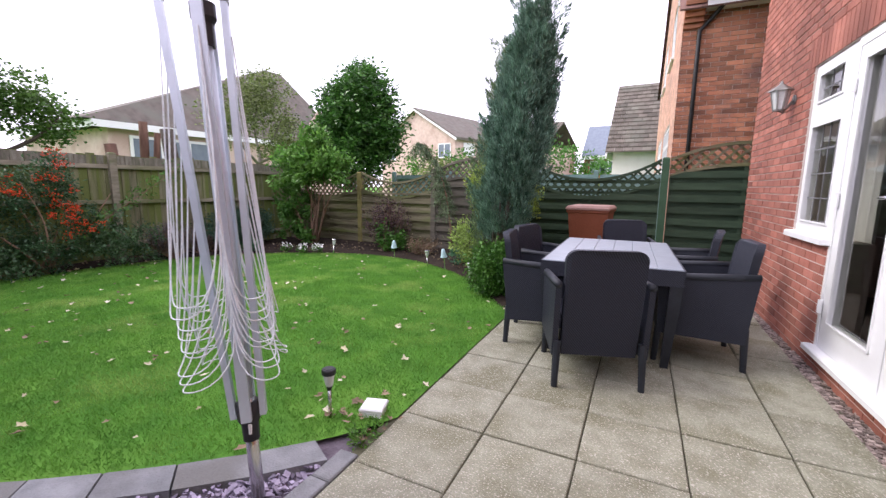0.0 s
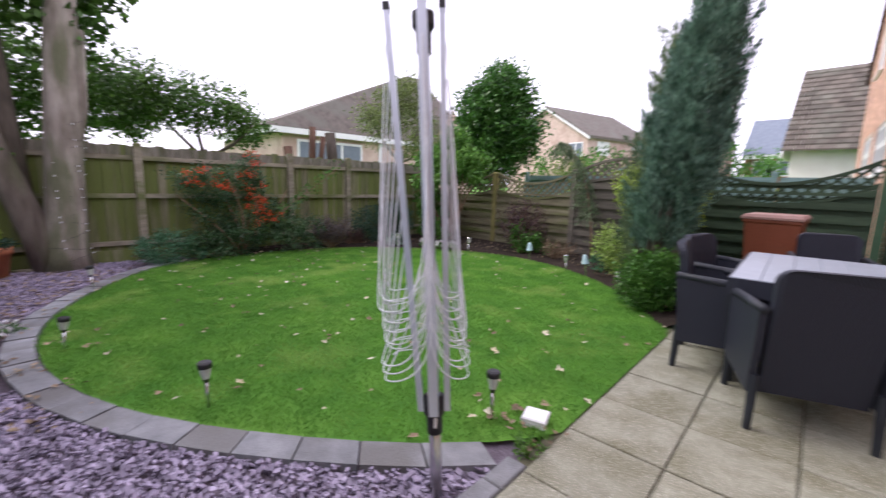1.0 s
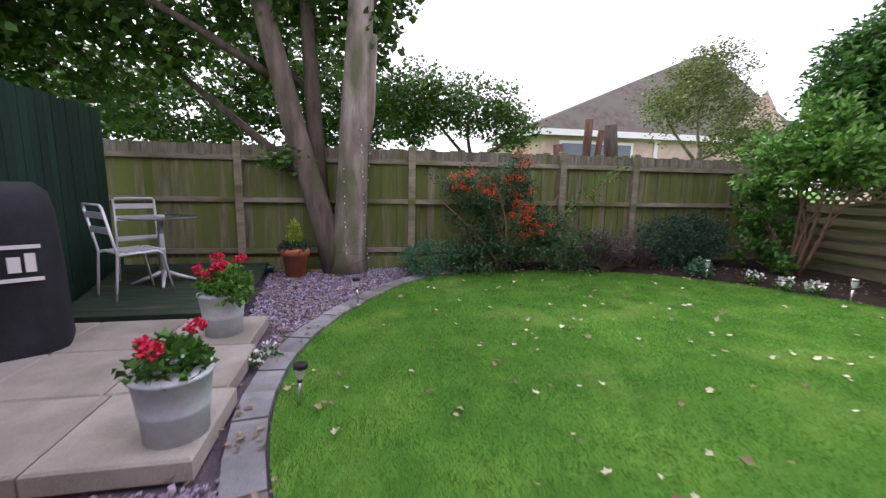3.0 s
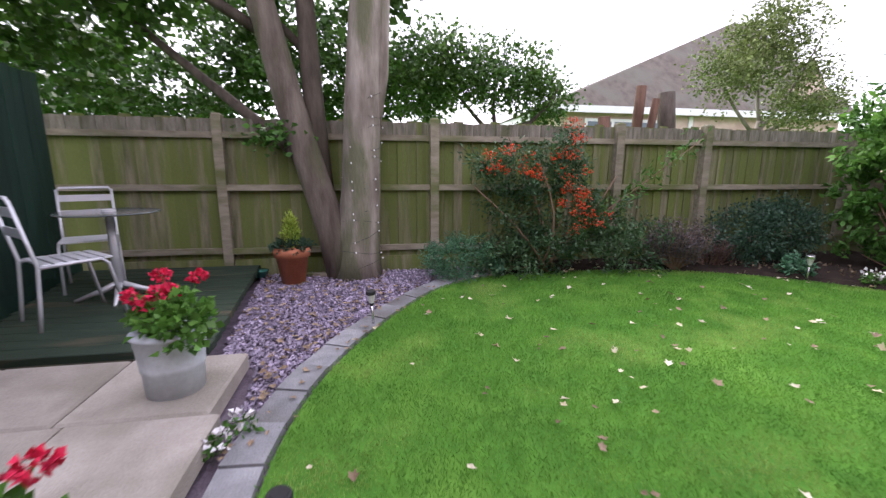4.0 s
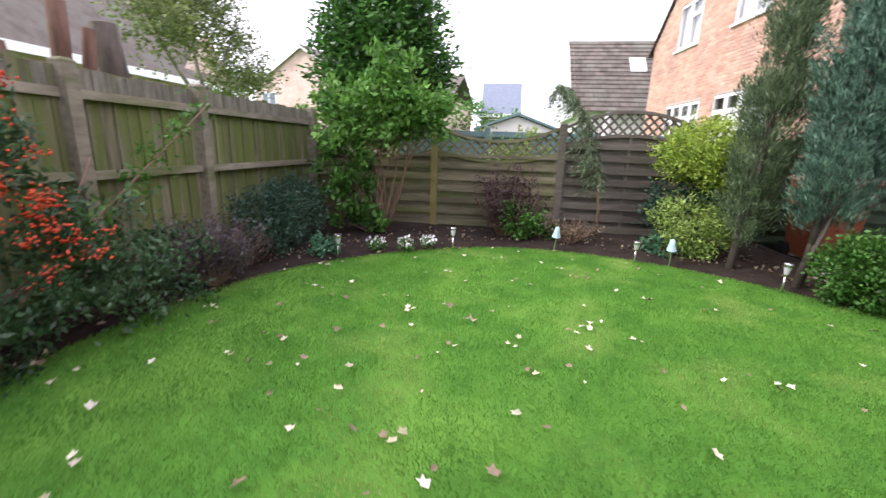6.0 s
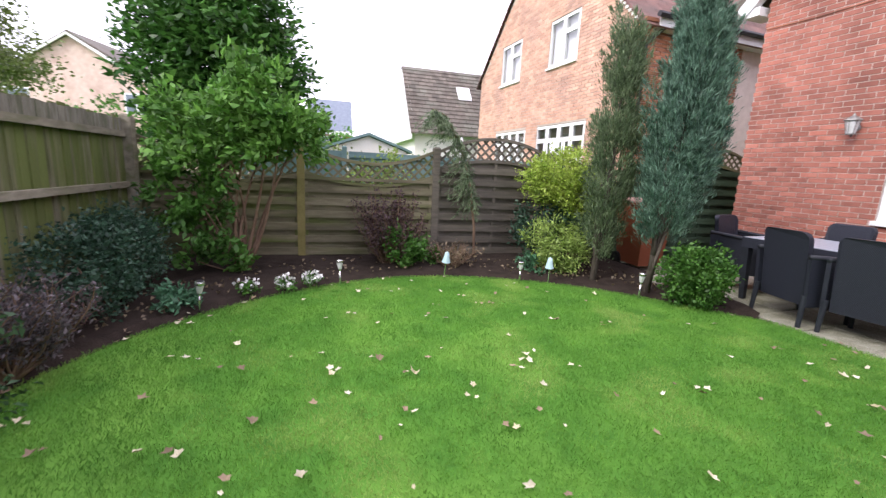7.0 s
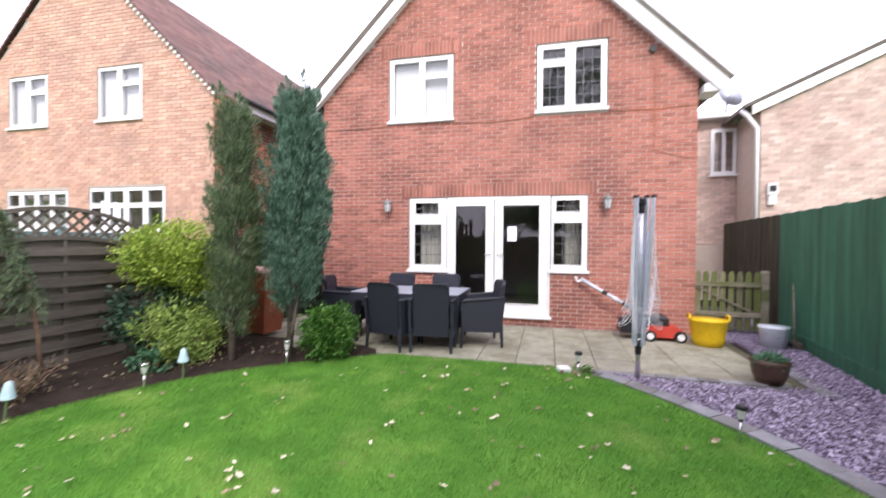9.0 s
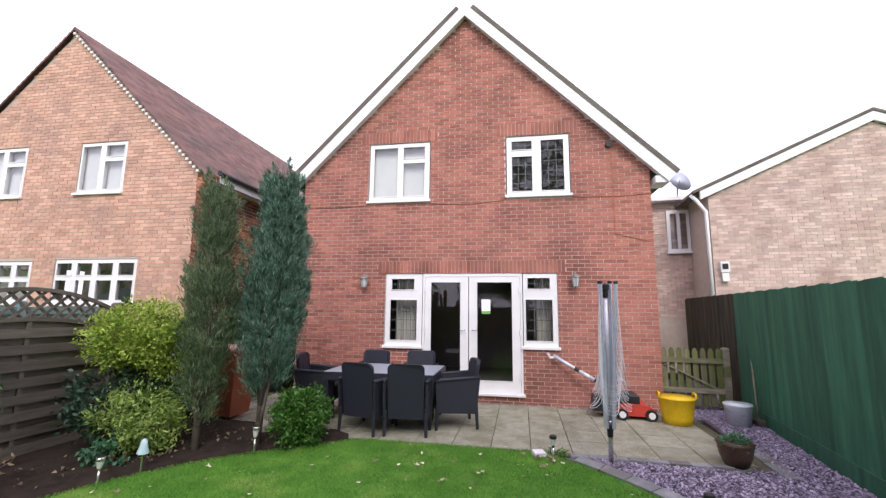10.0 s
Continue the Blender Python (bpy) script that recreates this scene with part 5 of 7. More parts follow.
for k, (x, y, h, w, lf) in enumerate(((-5.5, 12.2, 1.5, 1.2, L_OLIVE), (-3.2, 14.5, 1.5, 1.4, L_MID), (-1.6, 12.2, 1.35, 0.7, L_LIME), (-8.5, 15, 2.3, 1.6, L_OLIVE), (-11, 22, 2.6, 2.4, L_MID), (-7, 33, 4.2, 3.0, L_MID), (-15.5, 30, 4.0, 3.5, L_MID), (-4.6, 10.2, 1.45, 0.7, L_LIME))):
    plant("distant_shrub", "leafy shrub in a neighbouring garden", "shrub", [(0, 0, h * 0.55, w, w, h * 0.5), (w * 0.5, 0, h * 0.7, w * 0.6, w * 0.6, h * 0.4)], lf, 1500, 0.06 * h, 0.04 * h, seed=90 + k, at=(x, y, 0), group="shrubs beyond the fences")

# ---- houses and gardens beyond ----
def roof_rows(m, x0, x1, eave, ridge, n, w=0.33, thick=0.03):
    """Tile courses on a slope that climbs in y: eave (y, z) to ridge (y, z)."""
    (ya, za), (yb, zb) = eave, ridge
    for i in range(n):
        y0, z0 = ya + (yb - ya) * i / n, za + (zb - za) * i / n
        y1, z1 = ya + (yb - ya) * (i + 1.1) / n, za + (zb - za) * (i + 1.1) / n
        x = x0 - (w / 2 if i % 2 else 0)
        while x < x1:
            a, b = max(x + 0.006, x0), min(x + w - 0.006, x1)
            if b > a:
                k = len(m.v)
                m.v += [(a, y0, z0), (b, y0, z0), (b, y0, z0 + thick), (a, y0, z0 + thick), (a, y1, z1), (b, y1, z1)]
                m.f += [(k, k + 1, k + 2, k + 3), (k + 3, k + 2, k + 5, k + 4), (k, k + 3, k + 4), (k + 1, k + 5, k + 2)]
            x += w


h2 = thing("house", "cream rendered house with a steep brown tiled roof", "house")
m = Mesh()
m.box(-2.0, 3.5, 19.1, 24, -0.05, 2.75)
m.prism([(19.1, 2.75), (24, 2.75), (21.6, 5.6)], 0.12, "x", -2.05)
part("wall", m, RENDER_W, h2)
m = Mesh()
m.prism([(18.75, 2.62), (21.4, 5.65), (21.6, 5.65), (24.3, 2.62), (24.3, 2.5), (18.75, 2.5)], 0.06, "x", -2.25)
part("bargeboard", m, UPVC, h2)
m = Mesh()
roof_rows(m, -2.25, 4.0, (18.7, 2.72), (21.5, 5.8), 17, thick=0.055)
tagged(part("roof", m, TILE, h2, "brown interlocking roof tiles"), kind="stuff")
m = Mesh()
m.prism([(21.5, 5.7), (24.4, 2.6), (24.4, 2.7), (21.5, 5.8)], 6.2, "x", -2.25)
part("roof_back", m, TILE, h2)
m = Mesh()
m.prism([(20.15, 4.38), (20.65, 4.93), (20.65, 5.0), (20.15, 4.45)], 0.6, "x", 0.1)
part("rooflight", m, UPVC, h2, "white framed rooflight")
m = Mesh()
m.tube([(-2.07, 20.6, 3.3), (-2.16, 20.6, 3.3)], 0.2, 16)
part("satellite_dish", m, ALU, h2)
# bungalow behind the back fence, hipped roof
h3 = thing("house", "buff brick bungalow with a hipped brown roof and white fascia", "house")
m = Mesh()
m.box(-23, -16, 7.6, 18.5, -0.05, 3.1)
part("wall", m, BRICK_P, h3)
m = Mesh()
a, b, c_, d_ = (-15.7, 6.8, 3.28), (-15.7, 19.0, 3.28), (-23.4, 19.0, 3.28), (-23.4, 7.1, 3.28)
r1, r2 = (-18.6, 15.8, 7.1), (-18.6, 16.8, 7.1)
m.poly([a, b, r2, r1]); m.poly([d_, a, r1]); m.poly([b, c_, r2]); m.poly([c_, d_, r1, r2])
part("roof", m, TILE, h3, "brown tiled hipped roof")
m = Mesh()
m.box(-15.72, -15.68, 7.1, 19.0, 3.05, 3.27)
m.box(-23, -15.7, 7.08, 7.12, 3.05, 3.27)
part("fascia", m, UPVC, h3, "white fascia board")
m = Mesh()
m.box(-15.99, -15.94, 8.2, 11.2, 1.6, 2.9)
m.box(-15.99, -15.94, 12.1, 12.25, 0, 3.05)
part("window_surround", m, UPVC, h3)
for k in range(3):
    m = Mesh()
    m.box(-15.94, -15.92, 8.3 + 0.97 * k, 9.15 + 0.97 * k, 1.7, 2.8)
    part("pane", m, SLATE_ROOF, h3)
m = Mesh()
m.poly([(-15.98, 15.2, 3.1), (-15.98, 18.5, 3.1), (-15.98, 16.9, 5.2)])
part("gable", m, BRICK_P, h3)
# far pair of houses
for k, (x, y, w, dp, e, r, mat) in enumerate(((-18.6, 30, 8.4, 8, 5.0, 7.4, BRICK_P), (-11.2, 34, 4.5, 6, 4.6, 6.6, BRICK_P), (-5.2, 38, 3.0, 5, 4.0, 6.6, BRICK_D))):
    t = thing("house", "distant brick house with a brown pitched roof" if k != 2 else "distant brick house with a blue-grey roof", "house", pose(x, y, 0, 0, 0, (-12, -12, 0, 25)[k]), "houses beyond the gardens")
    m = Mesh()
    m.box(-w / 2, w / 2, 0, dp, -0.05, e)
    m.prism([(-w / 2, e), (w / 2, e), (0, r)] if k in (0, 3) else [(-w / 2, e), (w / 2, e), (w / 2, e + 0.05), (-w / 2, e + 0.05)], 0.15, "y", 0)
    part("wall", m, mat, t)
    m = Mesh()
    if k in (0, 3):
        for s in (1, -1):
            m.prism([(s * (w / 2 + 0.3), e - 0.2), (0, r), (0, r + 0.18), (s * (w / 2 + 0.3), e)], dp + 0.4, "y", -0.2)
    else:
        m.prism([(-0.3, e - 0.1), (dp / 2, r), (dp + 0.3, e - 0.1), (dp / 2, r + 0.15)], w + 0.4, "x", -w / 2 - 0.2)
    part("roof", m, SLATE_ROOF if k == 2 else TILE, t)
    m = Mesh()
    if k in (0, 3):
        for s in (1, -1):
            m.prism([(s * (w / 2 + 0.3), e - 0.28), (0, r - 0.06), (0, r + 0.06), (s * (w / 2 + 0.3), e - 0.1)], 0.06, "y", -0.28)
    else:
        m.box(-w / 2, w / 2, -0.34, -0.3, e - 0.3, e)
    part("fascia", m, UPVC, t)
    for j in range(2):
        m = Mesh()
        x0 = -w / 2 + 0.5 + j * (w - 2.2)
        m.box(x0, x0 + 1.3, -0.03, 0.02, e - 1.5, e - 0.4)
        wd = part("window", m, UPVC, t)
        m = Mesh()
        m.box(x0 + 0.08, x0 + 0.6, -0.035, -0.03, e - 1.42, e - 0.48)
        part("pane", m, SLATE_ROOF, wd)
        m = Mesh()
        m.box(x0 + 0.7, x0 + 1.22, -0.035, -0.03, e - 1.42, e - 0.48)
        part("pane", m, SLATE_ROOF, wd)
    if k == 0:
        m = Mesh()
        m.box(w / 2 + 0.02, w / 2 + 0.03, 1, 2.4, e - 1.3, e - 0.3)
        part("side_window", m, UPVC, t)
tf = thing("fence", "teal painted fence in the garden next door", "fence")
for k in range(5):
    m = Mesh()
    m.box(-6.9 + 1.9 * k, -5.08 + 1.9 * k, 11.0, 11.03, 0, 1.62)
    part("panel", m, TEAL, tf)
    m = Mesh()
    m.slab(-7.04 + 1.9 * k, -6.94 + 1.9 * k, 10.95, 11.05, 0, 1.72, 0.02)
    part("post", m, TEAL, tf)
    m = Mesh()
    m.box(-6.9 + 1.9 * k, -5.08 + 1.9 * k, 10.96, 11.0, 1.5, 1.56)
    part("rail", m, TEAL, tf)
sh = thing("summerhouse", "cream painted summerhouse with a low pitched roof", "shed", pose(-4.4, 13.2, 0))
m = Mesh()
m.box(-1.0, 1.0, 0, 1.8, 0, 1.75)
m.prism([(-1.0, 1.75), (1.0, 1.75), (0, 2.1)], 0.1, "y", 0)
part("wall", m, RENDER_W, sh)
m = Mesh()
m.prism([(-1.15, 1.72), (0, 2.12), (1.15, 1.72), (1.15, 1.78), (0, 2.19), (-1.15, 1.78)], 2.0, "y", -0.1)
part("roof", m, TEAL, sh)
um = thing("closed_parasol", "closed white garden parasol next door", "parasol", pose(-2.75, 10.4, 0))
m = Mesh()
m.lathe([(0.02, 2.0), (0.05, 1.9), (0.09, 1.5), (0.1, 1.1), (0.06, 0.95), (0.02, 0.94)], 10)
part("canopy", m, UPVC, um, smooth=True)
m = Mesh()
m.tube([(0, 0, 0), (0, 0, 2.02)], 0.02, 8)
part("pole", m, ALU, um)


# ---- dining set ----
def weave(name, a, b):
    """Dark resin weave: crossing ribs in the relief."""
    m = bpy.data.materials.new(name)
    m.use_nodes = True
    nt = m.node_tree
    bs = nt.nodes["Principled BSDF"]
    bs.inputs["Roughness"].default_value = 0.5
    bs.inputs["Specular IOR Level"].default_value = 0.3
    co = nt.nodes.new("ShaderNodeTexCoord")
    waves = []
    for d in ("Z", "DIAGONAL"):
        w = nt.nodes.new("ShaderNodeTexWave")
        w.bands_direction = d
        w.inputs["Scale"].default_value = 58 if d == "Z" else 40
        w.inputs["Distortion"].default_value = 0.3
        nt.links.new(co.outputs["Object"], w.inputs[0])
        waves.append(w)
    mu = nt.nodes.new("ShaderNodeMath")
    mu.operation = "MULTIPLY"
    nt.links.new(waves[0].outputs[1], mu.inputs[0])
    nt.links.new(waves[1].outputs[1], mu.inputs[1])
    mx = nt.nodes.new("ShaderNodeMixRGB")
    mx.inputs[1].default_value, mx.inputs[2].default_value = (*a, 1), (*b, 1)
    nt.links.new(mu.outputs[0], mx.inputs[0])
    nt.links.new(mx.outputs[0], bs.inputs["Base Color"])
    bp = nt.nodes.new("ShaderNodeBump")
    bp.inputs["Strength"].default_value, bp.inputs["Distance"].default_value = 0.35, 0.004
    nt.links.new(mu.outputs[0], bp.inputs["Height"])
    nt.links.new(bp.outputs[0], bs.inputs["Normal"])
    return m


WEAVE = weave("graphite_woven_resin", (0.016, 0.018, 0.027), (0.046, 0.052, 0.072))


def rounded(w, h, r, n=4, x0=0.0, z0=0.0):
    """Outline of a rounded rectangle, width w centred on x0, rising from z0."""
    pts = []
    for cx, cz, a0 in ((x0 + w / 2 - r, z0 + h - r, 0), (x0 - w / 2 + r, z0 + h - r, 90), (x0 - w / 2 + 0.005, z0 + 0.005, 180), (x0 + w / 2 - 0.005, z0 + 0.005, 270)):
        rr = r if a0 < 180 else 0.005
        for i in range(n + 1):
            a = radians(a0 + 90 * i / n)
            pts.append((cx + rr * math.cos(a), cz + rr * math.sin(a)))
    return pts


def dining_chair(m_):
    """A tub chair facing +y: woven back, closed sides with arms, four legs."""
    c = thing("dining_chair", "dark graphite woven resin tub chair with closed arms", "chair", m_, "chairs round the garden table")
    b = Mesh()
    b.prism(rounded(0.46, 0.68, 0.07, 5, 0, 0.2), 0.05, "y", 0)
    k = len(b.v) // 2
    b.v = [(x * (1 + 0.06 * (z - 0.5)), y - 0.24 * max(0, z - 0.42) ** 1.2 - 0.03 * (1 - (x / 0.25) ** 2), z) for x, y, z in b.v]
    ob = part("backrest", b, WEAVE, c)
    ob.matrix_basis = pose(0, -0.22, 0)
    b = Mesh()
    b.slab(-0.24, 0.24, -0.2, 0.29, 0.36, 0.43, 0.02)
    part("seat", b, WEAVE, c)
    b = Mesh()
    b.box(-0.24, 0.24, 0.25, 0.28, 0.22, 0.36)
    part("front_apron", b, WEAVE, c)
    for s in (1, -1):
        b = Mesh()
        b.prism([(-0.25, 0.2), (0.28, 0.22), (0.3, 0.6), (0.26, 0.625), (-0.1, 0.645), (-0.3, 0.66)], 0.035, "x", s * 0.27 - 0.0175)
        sd = part("side_panel", b, WEAVE, c)
        b = Mesh()
        pts = [(s * 0.272, 0.3, 0.6), (s * 0.275, 0.24, 0.632), (s * 0.275, -0.05, 0.65), (s * 0.27, -0.3, 0.665)]
        b.tube(pts, [0.018, 0.026, 0.026, 0.024], 8)
        part("armrest", b, RATTAN, c, smooth=True)
        for y in (-0.25, 0.27):
            b = Mesh()
            b.tube([(s * 0.255, y, 0.3), (s * 0.262, y * 1.06, 0.0)], [0.026, 0.02], 8)
            part("leg", b, RATTAN, c)
    return c


BIG = Matrix.Scale(1.055, 4)
chair = dining_chair(pose(-0.11, 3.88, 0, 0, 0, 22) @ BIG)
for x, y, r in ((-0.6, 4.42, -80), (-0.67, 4.99, -100), (0.56, 4.66, 97), (0.42, 5.5, 86), (-0.1, 6.1, 194)):
    copy_thing(chair, pose(x, y, 0, 0, 0, r))
tb = thing("garden_table", "grey slatted resin garden table with woven edge", "table", pose(-0.12, 4.94, 0, 0, 0, 5) @ Matrix.Scale(1.01, 4))
for k in range(6):
    b = Mesh()
    x0 = -0.485 + k * 0.162
    b.slab(x0 + 0.001, x0 + 0.161, -0.8, 0.8, 0.705, 0.74, 0.003)
    part("tabletop_slat", b, TABLETOP, tb)
for x0, x1, y0, y1 in ((-0.49, 0.49, -0.815, -0.79), (-0.49, 0.49, 0.79, 0.815), (-0.5, -0.475, -0.79, 0.79), (0.475, 0.5, -0.79, 0.79)):
    b = Mesh()
    b.box(x0, x1, y0, y1, 0.62, 0.733)
    part("apron", b, WEAVE, tb)
for sx in (1, -1):
    for sy in (1, -1):
        b = Mesh()
        mt = pose(sx * 0.45, sy * 0.77, 0)
        k = len(b.v)
        for z, w, o in ((0.0, 0.026, -0.03), (0.62, 0.042, 0.0)):
            b.v += [(sx * 0.45 + sx * o + dx * w, sy * 0.77 + sy * o + dy * w, z) for dx, dy in ((-1, -1), (1, -1), (1, 1), (-1, 1))]
        b.f += [(k, k + 1, k + 5, k + 4), (k + 1, k + 2, k + 6, k + 5), (k + 2, k + 3, k + 7, k + 6), (k + 3, k, k + 4, k + 7), (k + 3, k + 2, k + 1, k), (k + 4, k + 5, k + 6, k + 7)]
        part("leg", b, RATTAN, tb)

# ---- rotary clothes dryer, folded ----
dry = thing("rotary_dryer", "folded aluminium rotary clothes dryer with hanging white lines", "clothes dryer", pose(-1.07, 1.88, -0.05, 0, -4.5, 0))
b = Mesh()
b.tube([(0, 0, 0.02), (0, 0, 0.5)], 0.026, 14)
part("ground_pole", b, CHROME, dry, smooth=True)
b = Mesh()
b.tube([(0, 0, 0.5), (0, 0, 2.02)], 0.022, 14)
part("mast", b, ALU, dry, smooth=True)
b = Mesh()
b.lathe([(0.0, 0.325), (0.032, 0.325), (0.034, 0.395), (0.045, 0.415), (0.046, 0.485), (0.0, 0.49)], 14)
part("collar", b, BLACKP, dry, "black plastic locking collar", smooth=True)
b = Mesh()
b.tube([(0.022, -0.018, 0.36), (0.03, -0.02, 0.44)], 0.008, 6)
part("latch", b, UPVC, dry)
b = Mesh()
b.lathe([(0.0, 1.86), (0.03, 1.86), (0.032, 1.94), (0.045, 1.96), (0.045, 2.01), (0.0, 2.03)], 14)
part("hub", b, BLACKP, dry, "black plastic top hub")
DIRS = []
for k in range(4):
    a = radians(45 + 90 * k)
    dx, dy = math.cos(a), math.sin(a)
    DIRS.append((dx, dy))
    out = (0.02, 0.03, 0.085, 0.03)[k]
    base, top = Vector((dx * 0.055, dy * 0.055, 0.425)), Vector((dx * (0.055 + out), dy * (0.055 + out), 2.03))
    b = Mesh()
    side = Vector((-dy, dx, 0))
    n_ = Vector((dx, dy, 0))
    q = []
    for p in (base, top):
        q += [p - side * 0.019 - n_ * 0.012, p + side * 0.019 - n_ * 0.012, p + side * 0.019 + n_ * 0.012, p - side * 0.019 + n_ * 0.012]
    i = len(b.v)
    b.v += [tuple(v) for v in q]
    b.f += [(0, 1, 5, 4), (1, 2, 6, 5), (2, 3, 7, 6), (3, 0, 4, 7), (3, 2, 1, 0), (4, 5, 6, 7)]
    arm = part("arm", b, ALU, dry)
    b = Mesh()
    b.box(-0.021, 0.021, -0.014, 0.014, 0, 0.03)
    cap = part("end_cap", b, BLACKP, arm, "black end cap")
    cap.matrix_basis = pose(top.x, top.y, top.z - 0.01, 0, 0, math.degrees(a) + 90)
# the slack lines hang in loops between neighbouring arms
rnd = random.Random(4)
for k in range(4):
    a0, a1 = radians(45 + 90 * k), radians(135 + 90 * k)
    o0, o1 = (0.02, 0.03, 0.085, 0.03)[k], (0.02, 0.03, 0.085, 0.03)[(k + 1) % 4]
    for j in range(9):
        z = 1.9 - 0.135 * j
        u = (z - 0.46) / 1.57
        p0 = Vector((math.cos(a0) * (0.07 + o0 * u), math.sin(a0) * (0.07 + o0 * u), z))
        p1 = Vector((math.cos(a1) * (0.07 + o1 * u), math.sin(a1) * (0.07 + o1 * u), z))
        low = 0.62 + 0.036 * (8 - j) + rnd.uniform(-0.01, 0.015)
        mid = (a0 + a1) / 2
        push = (0.08 + 0.1 * (1 - u) + rnd.uniform(-0.02, 0.03)) * (1.1 if k in (1, 2) else 0.85)
        pts = []
        for i in range(17):
            s = i / 16
            w = (2 * s - 1)
            drop = 1 - abs(w) ** 4
            q = p0.lerp(p1, 0.5 + 0.5 * math.copysign(abs(w) ** 1.0, w))
            q = (p0 + p1) / 2 + (q - (p0 + p1) / 2) * (1 + 1.1 * drop)
            rad = math.sin(math.pi * s)
            pts.append((q.x + math.cos(mid) * push * rad * (0.5 + 0.5 * drop), q.y + math.sin(mid) * push * rad * (0.5 + 0.5 * drop), z + (low - z) * drop))
        b = Mesh()
        b.tube(pts, 0.0027, 5, caps=False)
        part("line", b, CORD, dry, smooth=True)

# ---- solar lights ----
def solar(x, y, h, lean=0.0, az=0.0, cap=None):
    t = thing("solar_light", "small steel stake light with a clear funnel lens", "garden light", pose(x, y, 0.0, lean, 0, az), "solar stake lights")
    b = Mesh()
    b.tube([(0, 0, -0.02), (0, 0, h * 0.6)], 0.011, 10)
    part("stake", b, CHROME, t, smooth=True)
    b = Mesh()
    b.lathe([(0.013, h * 0.55), (0.016, h * 0.6), (0.02, h * 0.64)], 12)
    part("neck", b, cap or CHROME, t, smooth=True)
    b = Mesh()
    b.lathe([(0.019, h * 0.63), (0.028, h * 0.76), (0.035, h * 0.89)], 14)
    part("lens", b, CLEARP, t, smooth=True)
    b = Mesh()
    b.lathe([(0.035, h * 0.87), (0.04, h * 0.88), (0.04, h * 0.96), (0.036, h * 0.985), (0.028, h * 0.99)], 16)
    part("cap", b, cap or CHROME, t)
    b = Mesh()
    b.lathe([(0.0285, h * 0.988), (0.026, h), (0.0, h)], 16)
    part("panel", b, BLACKP, t, "dark solar cell")
for x, y, h, lean, az, cap in ((-1.28, 2.5, 0.29, 0, 0, BLACKP), (-2.45, 1.36, 0.28, 3, 40, BLACKP), (-3.97, 0.79, 0.26, -4, 0, BLACKP), (-5.97, 1.1, 0.28, 3, 0, BLACKP), (-6.5, 5.88, 0.31, 9, 40, None), (-5.28, 6.66, 0.29, -8, 10, None), (-3.11, 6.56, 0.28, 3, 0, None), (-1.98, 5.79, 0.31, 2, 50, None)):
    solar(x, y, h, lean, az, cap)
PALE = surface("pale_blue_glass", (0.42, 0.62, 0.68), (0.55, 0.72, 0.76), 0.2, 8, 0, 40)
for x, y, az in ((-4.0, 6.88, 20), (-2.74, 6.5, -30)):
    t = thing("glass_bell_light", "pale blue glass bell shaped stake light", "garden light", pose(x, y, 0, 8, 0, az), "blue glass stake lights")
    b = Mesh()
    b.tube([(0, 0, -0.02), (0, 0, 0.24)], 0.009, 8)
    part("stake", b, CHROME, t)
    b = Mesh()
    b.lathe([(0.055, 0.21), (0.046, 0.24), (0.034, 0.29), (0.025, 0.335), (0.0, 0.35)], 14)
    part("bell", b, PALE, t, smooth=True)
# white plastic junction box by the patio corner
t = thing("plastic_box", "square white plastic box lying at the lawn corner", "box", pose(-1.09, 2.66, 0.0, 0, 0, 20) @ Matrix.Scale(0.72, 4))
b = Mesh()
b.slab(-0.09, 0.09, -0.09, 0.09, 0.0, 0.04, 0.008)
part("base", b, UPVC, t)
b = Mesh()
b.slab(-0.095, 0.095, -0.095, 0.095, 0.042, 0.07, 0.01)
part("lid", b, UPVC, t)

# ---- bins, tubs and tools by the house ----
wb = thing("wheelie_bin", "brown wheelie bin with a faded pinkish lid", "bin", pose(-0.72, 7.3, 0, 0, 0, 180))
b = Mesh()
k = 0
for z, w, dd in ((0.06, 0.2, 0.24), (0.95, 0.27, 0.33), (0.97, 0.29, 0.35), (1.0, 0.29, 0.35)):
    b.v += [(-w, -dd, z), (w, -dd, z), (w, dd, z), (-w, dd, z)]
for r_ in range(3):
    for i in range(4):
        j = (i + 1) % 4
        b.f.append((r_ * 4 + i, r_ * 4 + j, r_ * 4 + 4 + j, r_ * 4 + 4 + i))
b.f += [(3, 2, 1, 0), (12, 13, 14, 15)]
part("body", b, BIN, wb)
b = Mesh()
b.slab(-0.3, 0.3, -0.34, 0.37, 1.005, 1.06, 0.03)
part("lid", b, LID, wb, "faded pinkish lid")
b = Mesh()
b.tube([(-0.24, -0.4, 0.98), (0.24, -0.4, 0.98)], 0.018, 8)
part("handle", b, BIN, wb)
for s in (1, -1):
    b = Mesh()
    b.tube([(s * 0.2, -0.24, 0.1), (s * 0.25, -0.24, 0.1)], 0.1, 16)
    part("wheel", b, BLACKP, wb)
YEL = surface("yellow_rubber", (0.72, 0.46, 0.01), (0.8, 0.54, 0.02), 0.5, 5, 0.05, 40)
t = thing("yellow_tub", "bright yellow flexible rubber tub with handles", "tub", pose(0.9, 0.68, 0))
b = Mesh()
b.lathe([(0.0, 0.0), (0.19, 0.0), (0.21, 0.1), (0.25, 0.36), (0.262, 0.37), (0.262, 0.385), (0.245, 0.385), (0.2, 0.1), (0.18, 0.03), (0.0, 0.03)], 28)
part("body", b, YEL, t, smooth=True)
